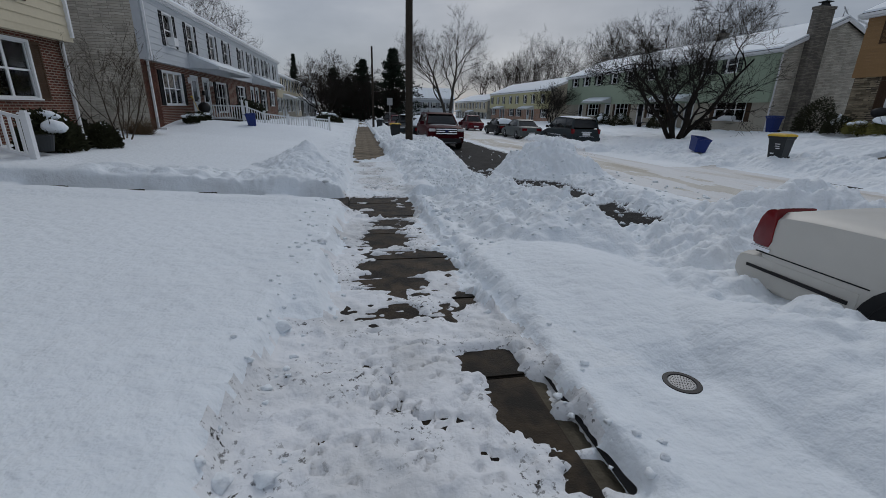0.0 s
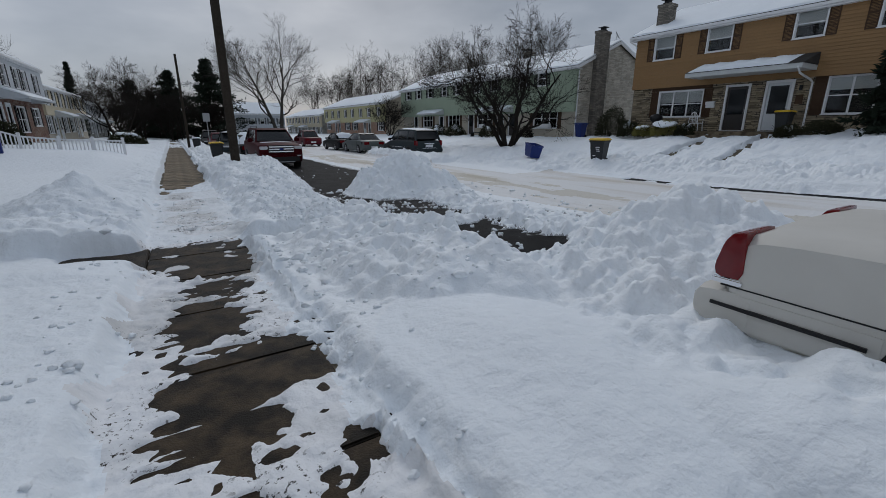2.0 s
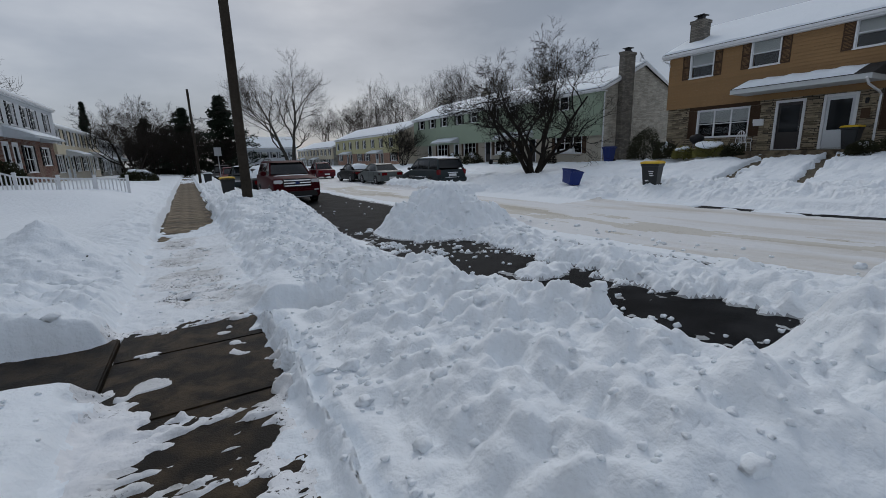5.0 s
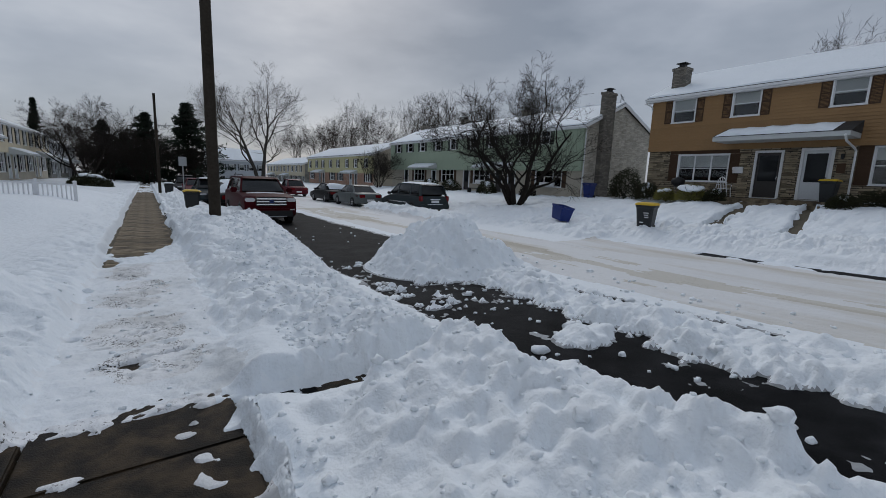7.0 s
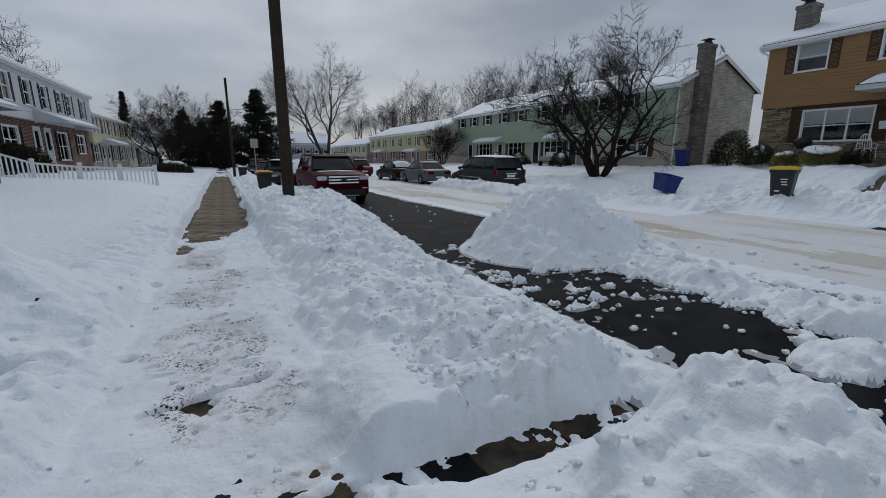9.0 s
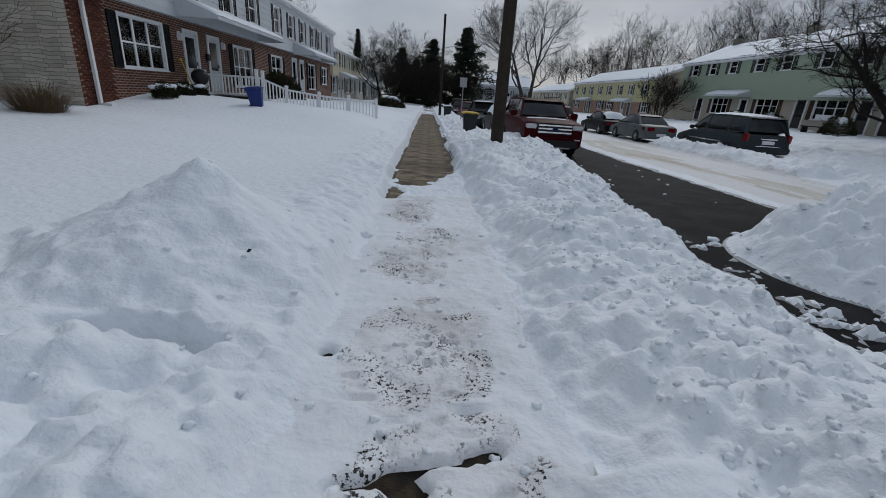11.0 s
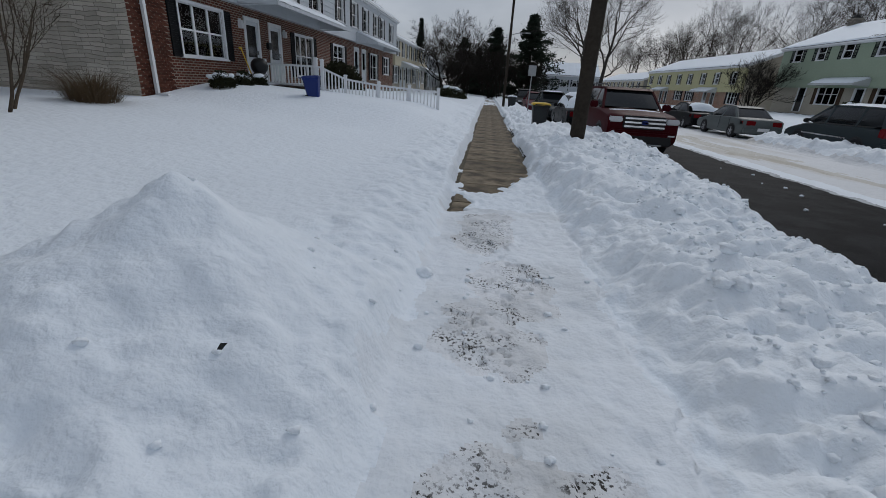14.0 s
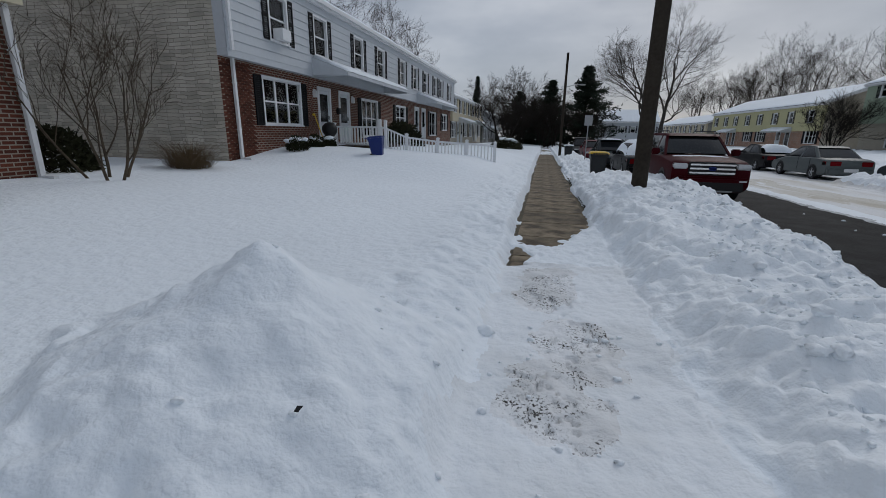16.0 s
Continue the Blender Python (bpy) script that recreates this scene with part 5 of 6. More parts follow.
part("number_plate", boxes((-0.26, 0.26, b - 0.12, b - 0.09, 0.70, 0.85)), TRIM, c, "pale plate with unreadable marks")
part("rear_shelf_snow", boxes((-0.7, 0.7, b - 1.32, b - 1.05, 0.975, 1.01), bevel=0.015), SNOW, c, "thin snow at the rear window")
part("front_bumper", boxes((-h + 0.02, h - 0.02, -b - 0.1, -b + 0.2, 0.32, 0.56), bevel=0.05), WHITE_PAINT, c)
for s in (-1, 1):
    part("head_lamp", boxes((s * (h - 0.3) - 0.22, s * (h - 0.3) + 0.22, -b - 0.03, -b + 0.1, 0.6, 0.74), bevel=0.02), CLEAR_LAMP, c)

# dark red sport-utility vehicle facing the camera
c = thing("parked_suv", (4.52, 25.8, -0.59), 0, "dark red sport-utility vehicle with chrome grille bars parked at the kerb", "car")
h, b = 0.99, 2.5
body = [(-b + 0.02, 0.38), (-b - 0.03, 0.62), (-b + 0.0, 0.98), (-b + 0.18, 1.10), (-b + 1.2, 1.18), (-b + 1.5, 1.20), (b - 0.2, 1.22), (b - 0.02, 1.1), (b, 0.6), (b - 0.06, 0.36), (b - 0.3, 0.28), (-b + 0.3, 0.26)]
part("body", loft(body, h, 0.06), RED_PAINT, c)
g = [(-b + 1.25, 1.15), (-b + 1.95, 1.68), (-b + 2.3, 1.75), (b - 0.7, 1.75), (b - 0.4, 1.70), (b - 0.12, 1.2)]
cabin(c, g, h - 0.07, h - 0.26, RED_PAINT, [((-b + 1.32, 1.17), (-b + 2.05, 1.72), 0.06), ((-0.1, 1.17), (-0.05, 1.73), 0.05), ((b - 1.35, 1.17), (b - 1.3, 1.73), 0.06), ((b - 0.25, 1.2), (b - 0.55, 1.72), 0.10)], 0.1)
arches(c, h, (-b + 0.98, b - 1.05), 0.45, 0.40)
for y in (-b + 0.98, b - 1.05):
    for s in (-1, 1):
        wheel(c, s * (h - 0.085), y, 0.385, 0.25)
gr = part("grille", boxes((-0.58, 0.58, -b - 0.075, -b + 0.05, 0.74, 1.07), bevel=0.03), BLACK, c)
for z in (0.80, 0.905, 1.005):
    part("chrome_bar", boxes((-0.56, 0.56, -b - 0.10, -b - 0.07, z - 0.022, z + 0.022), bevel=0.008), CHROME, gr, "chrome bar")
bm = add_lathe(bmesh.new(), [(0.001, 0), (0.09, 0), (0.10, -0.02), (0.001, -0.03)], 20)
bmesh.ops.transform(bm, matrix=pose(0, -b - 0.10, 0.905, 90, 0, 0) @ Matrix.Diagonal((1.1, 0.55, 1, 1)), verts=bm.verts[:])
part("badge", bm, PLASTIC_BLUE, gr, "small blue oval badge")
part("front_bumper", boxes((-h + 0.05, h - 0.05, -b - 0.10, -b + 0.2, 0.42, 0.70), bevel=0.05), RED_PAINT, c)
part("lower_intake", boxes((-0.82, 0.82, -b - 0.115, -b + 0.1, 0.34, 0.60), bevel=0.03), BLACK, c)
part("skid_strip", boxes((-0.55, 0.55, -b - 0.125, -b - 0.1, 0.33, 0.37)), METAL_GREY, c)
for s in (-1, 1):
    part("head_lamp", boxes((s * 0.78 - 0.18, s * 0.78 + 0.18, -b - 0.05, -b + 0.25, 0.89, 1.03), bevel=0.03), CLEAR_LAMP, c, "clear head lamp")
    part("fog_lamp", boxes((s * 0.78 - 0.1, s * 0.78 + 0.1, -b - 0.108, -b + 0.02, 0.58, 0.64), bevel=0.01), CLEAR_LAMP, c)
    part("mirror", boxes((s * (h + 0.12) - 0.12, s * (h + 0.12) + 0.12, -b + 1.5, -b + 1.65, 1.18, 1.36), bevel=0.03), RED_PAINT, c)
    part("roof_rail", tube([(s * 0.66, -0.5, 1.79), (s * 0.66, -0.35, 1.84), (s * 0.66, 1.6, 1.84), (s * 0.66, 1.75, 1.79)], [0.018] * 4, 6), BLACK, c)
part("wiper", tube([(-0.5, -b + 1.28, 1.19), (0.1, -b + 1.38, 1.25)], [0.012, 0.008], 5), BLACK, c)
snow_cap(c, -b + 0.95, -b + 1.3, 0.75, 1.165, 0.03, 0.02, "strip of snow below the windscreen")
c.scale = (1.0, 1.0, 1.07)

# slate van with snow on its roof, seen from behind
c = thing("parked_van", (14.25, 28.75, -0.56), 180, "dark slate minivan with snow on the roof, red tail lamps", "car", "cars parked across the road")
h, b = 0.99, 2.5
body = [(-b, 0.34), (-b - 0.02, 0.6), (-b + 0.15, 0.76), (-b + 0.95, 0.98), (-b + 1.15, 1.02), (b - 0.1, 1.08), (b + 0.0, 0.9), (b + 0.03, 0.55), (b - 0.06, 0.34), (b - 0.3, 0.26), (-b + 0.3, 0.24)]
part("body", loft(body, h, 0.06), TEAL_PAINT, c)
g = [(-b + 0.9, 0.98), (-b + 1.95, 1.66), (-b + 2.3, 1.73), (b - 0.55, 1.73), (b - 0.36, 1.68), (b - 0.05, 1.06)]
cabin(c, g, h - 0.06, h - 0.22, TEAL_PAINT, [((-b + 1.0, 1.0), (-b + 2.0, 1.69), 0.06), ((-0.35, 1.0), (-0.25, 1.71), 0.05), ((b - 1.35, 1.05), (b - 1.3, 1.71), 0.05), ((b - 0.17, 1.06), (b - 0.42, 1.70), 0.09)], 0.1)
arches(c, h, (-b + 0.95, b - 1.0), 0.40, 0.34)
for y in (-b + 0.95, b - 1.0):
    for s in (-1, 1):
        wheel(c, s * (h - 0.085), y, 0.335, 0.22)
part("rear_bumper", boxes((-h + 0.01, h - 0.01, b - 0.2, b + 0.12, 0.32, 0.60), bevel=0.05), TEAL_PAINT, c)
part("tailgate_trim", boxes((-0.35, 0.35, b + 0.02, b + 0.045, 0.86, 0.91)), CHROME, c)
part("number_plate", boxes((-0.26, 0.26, b + 0.02, b + 0.05, 0.68, 0.82)), TRIM, c, "pale plate with unreadable marks")
part("side_strip", boxes((-h - 0.012, -h + 0.01, -1.4, 1.0, 0.60, 0.65), (h - 0.01, h + 0.012, -1.4, 1.0, 0.60, 0.65)), CHROME, c)
for s in (-1, 1):
    part("tail_lamp", boxes((s * (h - 0.09) - 0.09, s * (h - 0.09) + 0.09, b - 0.22, b + 0.02, 0.76, 1.08), bevel=0.03), RED_LAMP, c, "red tail lamp")
    part("mirror", boxes((s * (h + 0.11) - 0.11, s * (h + 0.11) + 0.11, -b + 1.3, -b + 1.42, 1.02, 1.18), bevel=0.03), BLACK, c)
snow_cap(c, -b + 1.95, b - 0.4, 0.72, 1.76, 0.10, 0.04)
snow_cap(c, b - 0.02, b + 0.11, 0.55, 0.595, 0.03, 0.0, "snow on the bumper")

sedan("parked_sedan", (12.95, 34.6, -0.6), 180, GREY_PAINT, "grey-green compact saloon parked across the road", group="cars parked across the road")
k = sedan("parked_sedan", (12.9, 40.0, -0.65), 180, BLACK_PAINT, "black saloon with snow on its rear window", group="cars parked across the road")
snow_cap(k, 0.55, 1.75, 0.66, 1.30, 0.22, 0.25, "snow piled on the rear window")
RED2 = paint("maroon_paint", (0.10, 0.012, 0.02))
k = sedan("parked_hatchback", (12.6, 50.0, -0.72), 180, RED2, "small maroon car parked further down the road", H=1.62, group="cars parked across the road")
# cars further along the near kerb
k = sedan("parked_sedan", (4.4, 32.2, -0.6), 180, BLACK_PAINT, "dark car under thick white snow", group="cars at the near kerb")
snow_cap(k, -1.6, 1.7, 0.86, 1.12, 0.55, 0.25, "thick snow over bonnet and roof")
k = sedan("parked_sedan", (4.0, 39.0, -0.65), 0, TEAL_PAINT, "dark car with snow on its roof", H=1.6, group="cars at the near kerb")
snow_cap(k, -0.8, 1.1, 0.6, 1.6, 0.06)
k = sedan("parked_sedan", (3.9, 47.0, -0.72), 0, RED2, "maroon car far along the kerb", H=1.5, group="cars at the near kerb")
k = sedan("parked_sedan", (3.7, 56.0, -0.8), 0, BLACK_PAINT, "black car far along the kerb", H=1.7, group="cars at the near kerb")


# ---- trees and plants ----
def skeleton_tree(name, place, label, height, seed, spread=0.8, stems=1, levels=4, mat=BARK, girth=0.16, lean=0.15, droop=0.0, twigs=6, start=0.25, kids=5, group="", wander=0.30):
    """A bare tree: tapered trunk and limbs that fork into ever finer twigs."""
    rnd = random.Random(seed)
    tree = thing(name, place, 0, label, "tree", group)
    V = {0: ([], []), 1: ([], [])}

    def tube_into(which, pts, r0, r1, sides):
        verts, faces = V[which]
        base = len(verts)
        n = len(pts)
        for i, p in enumerate(pts):
            d = (pts[min(i + 1, n - 1)] - pts[max(i - 1, 0)]).normalized()
            a = d.orthogonal().normalized()
            bb = d.cross(a)
            r = r0 + (r1 - r0) * i / (n - 1)
            for k in range(sides):
                t = 2 * math.pi * k / sides
                verts.append(tuple(p + r * (math.cos(t) * a + math.sin(t) * bb)))
        for i in range(n - 1):
            for k in range(sides):
                faces.append((base + i * sides + k, base + i * sides + (k + 1) % sides, base + (i + 1) * sides + (k + 1) % sides, base + (i + 1) * sides + k))

    def grow(p, d, length, r, level):
        n = 7 if level < 2 else 5 if level < levels - 1 else 3
        pts = [p]
        for i in range(n):
            wob = wander if level else wander * 0.55
            d = (d + Vector((rnd.uniform(-wob, wob), rnd.uniform(-wob, wob), rnd.uniform(-wob, wob) + (0.10 if level else 0.02) - droop * level * 0.12))).normalized()
            pts.append(pts[-1] + d * length / n)
        r1 = r * (0.22 if level == 0 else 0.3)
        tube_into(0 if level == 0 else 1, pts, r, r1, 8 if level == 0 else 5 if level < 3 else 3)
        if level >= levels:
            return
        count = kids if level < levels - 1 else twigs
        for k in range(count):
            f = start + (1 - start) * (k + rnd.random() * 0.9) / count if level == 0 else 0.25 + 0.75 * (k + rnd.random()) / count
            x = f * n
            i = min(int(x), n - 1)
            q = pts[i].lerp(pts[i + 1], x - i)
            az = rnd.uniform(0, 2 * math.pi)
            out = Vector((math.cos(az), math.sin(az), 0))
            out = (out - out.dot(d) * d).normalized()
            nd = (d * rnd.uniform(0.5, 0.9) + out * spread * rnd.uniform(0.6, 1.1)).normalized()
            grow(q, nd, length * rnd.uniform(0.5, 0.72) * (1.15 - 0.45 * f), max(0.010 if height > 5 else 0.005, r * (1 - 0.72 * f) * rnd.uniform(0.5, 0.72)), level + 1)

    for s in range(stems):
        az = 2 * math.pi * (s + 0.3 * rnd.random()) / stems
        tilt = lean * (1 if stems > 1 else rnd.uniform(-0.5, 0.5))
        d = Vector((math.cos(az) * tilt, math.sin(az) * tilt, 1)).normalized()
        grow(Vector((0.12 * math.cos(az) * (stems > 1), 0.12 * math.sin(az) * (stems > 1), -0.3)), d, height * rnd.uniform(0.55, 0.68), girth * (1 if stems == 1 else rnd.uniform(0.75, 1)), 0)
    hang("trunk", mesh_of("trunk", *V[0]), mat, tree, smooth=True)
    hang("crown", mesh_of("crown", *V[1]), mat, tree, "fine bare branches", smooth=True)
    return tree


skeleton_tree("bare_tree", (20.9, 26.5, -0.05), "spreading bare tree with several stems on the snowy lawn", 10.4, 14, 0.95, 5, 4, BARK, 0.22, 0.5, 0.05, 6, 0.15, 6, wander=0.42)
skeleton_tree("bare_tree", (14.6, 75.0, -1.0), "tall bare pale-barked tree beside the road", 19.0, 5, 0.8, 2, 4, BARK_PALE, 0.36, 0.22, 0.0, 7, 0.3, 7)
skeleton_tree("bare_tree", (-5.2, 66.0, -0.9), "bare dark tree with a wide crown down the street", 11.0, 8, 0.9, 2, 4, BARK, 0.2, 0.3, 0.0, 7, 0.3, 7)
skeleton_tree("bare_shrub_tree", (-8.1, 16.9, 0.15), "slender bare shrub tree with many stems by the stone wall", 4.0, 21, 0.6, 5, 3, BARK_TAN, 0.036, 0.5, 0.02, 5, 0.25, 5, wander=0.2)
skeleton_tree("bare_shrub", (25.8, 57.5, 0.0), "dense brown bare shrub before the row houses", 6.0, 33, 0.7, 8, 3, BARK, 0.07, 0.55, 0.0, 8, 0.2, 7)
rnd = random.Random(4)
for k in range(16):
    y = 48 + 7.5 * k
    x = 46 + rnd.uniform(-3, 6)
    skeleton_tree("bare_tree", (x, y, 0.0), "tall bare tree behind the row houses", rnd.uniform(14, 18) + 0.03 * y, 100 + k, 0.75, rnd.choice((1, 2)), 4, BARK, 0.26, 0.2, 0.0, 5, 0.35, 6, "bare trees behind the houses")
for k in range(20):
    skeleton_tree("bare_tree", (rnd.uniform(-14, 9), rnd.uniform(86, 112), -1.3), "bare tree in the thicket at the street's end", rnd.uniform(8, 12), 200 + k, 0.8, 2, 4, BARK, 0.16, 0.3, 0.0, 6, 0.2, 6, "thicket at the street's end")
for k, (x, y) in enumerate(((-14.5, 47), (-17.5, 36))):
    skeleton_tree("bare_tree", (x, y, 0.2), "bare tree behind the white row house", 14.5, 300 + k, 0.85, 2, 4, BARK, 0.24, 0.3, 0.0, 5, 0.3, 6)
for k, (x, y) in enumerate(((46, 16.2), (47, 7))):
    skeleton_tree("bare_tree", (x, y, 1.2), "bare tree behind the brown house", 14.5, 320 + k, 0.8, 2, 4, BARK, 0.24, 0.3, 0.0, 5, 0.3, 6)


def leaf_cloud(count, place, size, rnd):
    """Small leaf blades at the points that place() gives, as one mesh."""
    verts, faces = [], []
    for _ in range(count):
        p, d = place()
        a = Vector((rnd.uniform(-1, 1), rnd.uniform(-1, 1), rnd.uniform(-0.6, 0.6))).normalized()
        a = (a + d).normalized()
        b = a.orthogonal().normalized()
        s = size * rnd.uniform(0.6, 1.3)
        i = len(verts)
        verts += [tuple(p), tuple(p + a * s * 0.5 + b * s * 0.18), tuple(p + a * s), tuple(p + a * s * 0.5 - b * s * 0.18)]
        faces.append((i, i + 1, i + 2, i + 3))
    return verts, faces


def conifer(place, height, width, seed, label, narrow=False):
    rnd = random.Random(seed)
    t = thing("evergreen_tree", place, 0, label, "tree")
    part("trunk", tube([(0, 0, -0.3), (0, 0, height * 0.95)], [height * 0.018, 0.02], 7), BARK, t)
    arms = []
    n = 18 if not narrow else 34
    for k in range(n):
        f = (k + rnd.random()) / n
        z = height * (0.08 + 0.9 * f)
        for j in range(7):
            r = width * (1 - f) ** 0.75 * rnd.uniform(0.35, 1.2) if not narrow else width * (1 - f ** 2.2) * rnd.uniform(0.7, 1.0)
            z = height * min(0.97, max(0.04, 0.06 + 0.9 * f + rnd.uniform(-0.06, 0.06)))
            az = rnd.uniform(0, 2 * math.pi)
            arms.append((Vector((0, 0, z)), Vector((math.cos(az) * r, math.sin(az) * r, (rnd.uniform(-0.45, 0.2) if not narrow else 0.9) * r))))

    def place_one():
        o, v = rnd.choice(arms)
        f = rnd.random() ** 0.7
        return o + v * f + Vector((rnd.gauss(0, 0.12), rnd.gauss(0, 0.12), rnd.gauss(0, 0.07))) * max(0.4, width * 0.28), v.normalized() * 0.8
    hang("crown", mesh_of("crown", *leaf_cloud(14000 if not narrow else 6000, place_one, 0.05 * max(width, 1.8) + 0.2, rnd)), NEEDLES, t, "dark needled boughs")
    return t


conifer((-5.5, 106, -1.6), 11.5, 5.0, 7, "dark broad evergreen at the end of the street")
conifer((0.9, 102, -1.6), 13.0, 6.6, 1, "dark spruce at the end of the street")
conifer((7.2, 98, -1.6), 14.8, 8.4, 2, "tall dark spruce dusted with snow")
conifer((-2.5, 108, -1.6), 9.5, 4.6, 12, "dark evergreen in the thicket at the street's end")
conifer((-10.3, 78.0, -0.9), 10.3, 1.0, 3, "slim dark cypress behind the pale row house", True)
conifer((25.3, 7.7, 0.9), 4.2, 1.3, 4, "dark evergreen beside the brown house's window")
conifer((45, 13.2, 1.2), 15.5, 3.4, 6, "dark spruce behind the brown house")


def shrub(place, rx, ry, rz, seed, label, mat=SHRUB, snow=0.0, count=1500, leaf=0.1, group=""):
    """A clipped or loose bush: twigs and many small leaves, snow caught on top."""
    rnd = random.Random(seed)
    s = thing("shrub", place, 0, label, "shrub", group)
    bm = bmesh.new()
    for k in range(9):
        a = rnd.uniform(0, 6.28)
        add_tube(bm, [(0, 0, -0.1), (0.5 * rx * math.cos(a), 0.5 * ry * math.sin(a), rz * 0.5), (0.85 * rx * math.cos(a), 0.85 * ry * math.sin(a), rz * rnd.uniform(0.6, 0.95))], [0.02, 0.012, 0.005], 5)
    part("stem", bm, BARK, s)
    bumps = [(rnd.uniform(-0.6, 0.6), rnd.uniform(-0.6, 0.6), rnd.uniform(0.75, 1.1)) for _ in range(6)]

    def place_one():
        v = Vector((rnd.gauss(0, 1), rnd.gauss(0, 1), abs(rnd.gauss(0, 1)) + 0.02)).normalized()
        k = max((1.0 - 0.35 * math.hypot(v.x - b[0], v.y - b[1])) * b[2] for b in bumps)
        r = (0.55 + 0.45 * rnd.random() ** 0.4) * k
        return Vector((v.x * rx * r, v.y * ry * r, v.z * rz * r)), v * 0.7
    hang("leaves", mesh_of("leaves", *leaf_cloud(count * 2, place_one, leaf * 1.25, rnd)), mat, s)
    if snow:
        bm = bmesh.new()
        for b in bumps[:4] + [(0, 0, 1.05)]:
            m = pose(b[0] * rx * 0.62, b[1] * ry * 0.62, rz * (0.70 * b[2]), rnd.uniform(-12, 12), rnd.uniform(-12, 12), 0) @ Matrix.Diagonal((rx * snow, ry * snow * rnd.uniform(0.6, 1), rz * 0.16, 1))
            bmesh.ops.create_icosphere(bm, subdivisions=3, radius=1, matrix=m)
        for v in bm.verts:
            v.co += 0.05 * rx * Vector((noise.noise(v.co * 5), noise.noise(v.co * 5 + Vector((9, 0, 0))), noise.noise(v.co * 6)))
        part("snow", bm, SNOW, s, "snow caught on the leaves", smooth=True)
    return s


shrub((-7.6, 12.6, 0.3), 0.95, 0.9, 1.05, 1, "dark evergreen bush with snow by the porch rail", SHRUB, 0.28, 3000, 0.12)
shrub((-7.1, 13.9, 0.25), 0.5, 0.5, 0.75, 2, "small dark bush with snow before the brick corner", SHRUB, 0.2, 1200, 0.1)
for k, y in enumerate((23.6, 24.9, 25.9)):
    shrub((-8.15, y, 0.58), 0.42, 0.42, 0.48, 10 + k, "low round shrub capped with snow under the window", SHRUB, 0.5, 700, 0.09, "snow-capped shrubs under the window")
shrub((-7.6, 33.0, 0.1), 1.4, 1.5, 1.6, 15, "large dark evergreen bush before the row house", SHRUB, 0.0, 3000, 0.14)
shrub((-10.2, 17.4, 0.2), 1.5, 0.9, 1.2, 16, "dark tangled bush at the foot of the stone wall", SHRUB, 0.0, 1500, 0.12)
shrub((26.2, 20.4, 0.75), 0.95, 1.0, 1.2, 20, "dark reddish bush at the stone corner", SHRUB, 0.1, 1800, 0.1)
shrub((27.2, 22.6, 0.75), 1.1, 1.3, 2.1, 21, "tall dark bush between the houses", SHRUB, 0.0, 2200, 0.12)
shrub((25.7, 18.9, 0.8), 0.8, 0.8, 0.75, 22, "yellow-green bush with snow", SHRUB_YELLOW, 0.35, 1200, 0.1)
shrub((25.6, 17.5, 0.85), 0.95, 1.0, 0.95, 23, "yellow-green bush under a thick snow cap", SHRUB_YELLOW, 0.6, 1500, 0.1)
shrub((25.4, 16.2, 0.9), 0.6, 0.7, 0.75, 24, "dark low bush beside the porch step", SHRUB, 0.15, 1000, 0.1)
shrub((24.6, 10.9, 0.95), 0.65, 0.7, 0.55, 25, "low dark bush before the porch", SHRUB, 0.1, 900, 0.1)
shrub((25.9, 9.9, 0.95), 0.6, 1.1, 0.75, 26, "dark clipped hedge under the window", SHRUB, 0.0, 1200, 0.1)
shrub((27.2, 31.5, 0.3), 0.8, 0.9, 1.2, 27, "brown bare bush before the green house", BARK, 0.0, 900, 0.12)
for k, y in enumerate((36.5, 42.5, 46.5)):
    shrub((26.8, y, 0.15), 1.2, 1.5, 1.5, 30 + k, "dark evergreen bush before the green house", SHRUB, 0.2, 1500, 0.14, "dark bushes before the green house")
shrub((-4.0, 58.0, -0.6), 2.4, 4.0, 1.5, 36, "long dark hedge topped with snow", SHRUB, 0.3, 2500, 0.2)

tuft = thing("grass_clump", (-8.6, 19.4, 0.25), 0, "clump of dry tan ornamental grass in the snow", "grass")
rnd = random.Random(9)
verts, faces = [], []
for k in range(700):
    a, r = rnd.uniform(0, 6.28), rnd.random() ** 0.5 * 0.5
    p = Vector((r * math.cos(a), r * math.sin(a), 0))
    o = Vector((math.cos(a), math.sin(a), 0)) * rnd.uniform(0.2, 0.95)
    h = rnd.uniform(0.25, 0.75)
    s = Vector((-math.sin(a), math.cos(a), 0)) * 0.008
    i = len(verts)
    for f in (0, 0.5, 1.0):
        c0 = p + o * f * f + Vector((0, 0, h * f * (1.35 - 0.35 * f)))
        verts += [tuple(c0 - s * (1 - 0.9 * f)), tuple(c0 + s * (1 - 0.9 * f))]
    faces += [(i, i + 1, i + 3, i + 2), (i + 2, i + 3, i + 5, i + 4)]
hang("foliage", mesh_of("foliage", verts, faces), GRASS, tuft)


# ---- street furniture and small things ----
def utility_pole(place, height, r, label, lean=(0, 0)):
    p = thing("utility_pole", place, 0, label, "utility pole")
    part("shaft", tube([(lean[0] * z, lean[1] * z, z) for z in (-0.6, 0, 2, 4, 6, 8, height)], [r, r, r * 0.97, r * 0.94, r * 0.9, r * 0.85, r * 0.75], 16), WOOD_POLE, p, smooth=True)
    return p


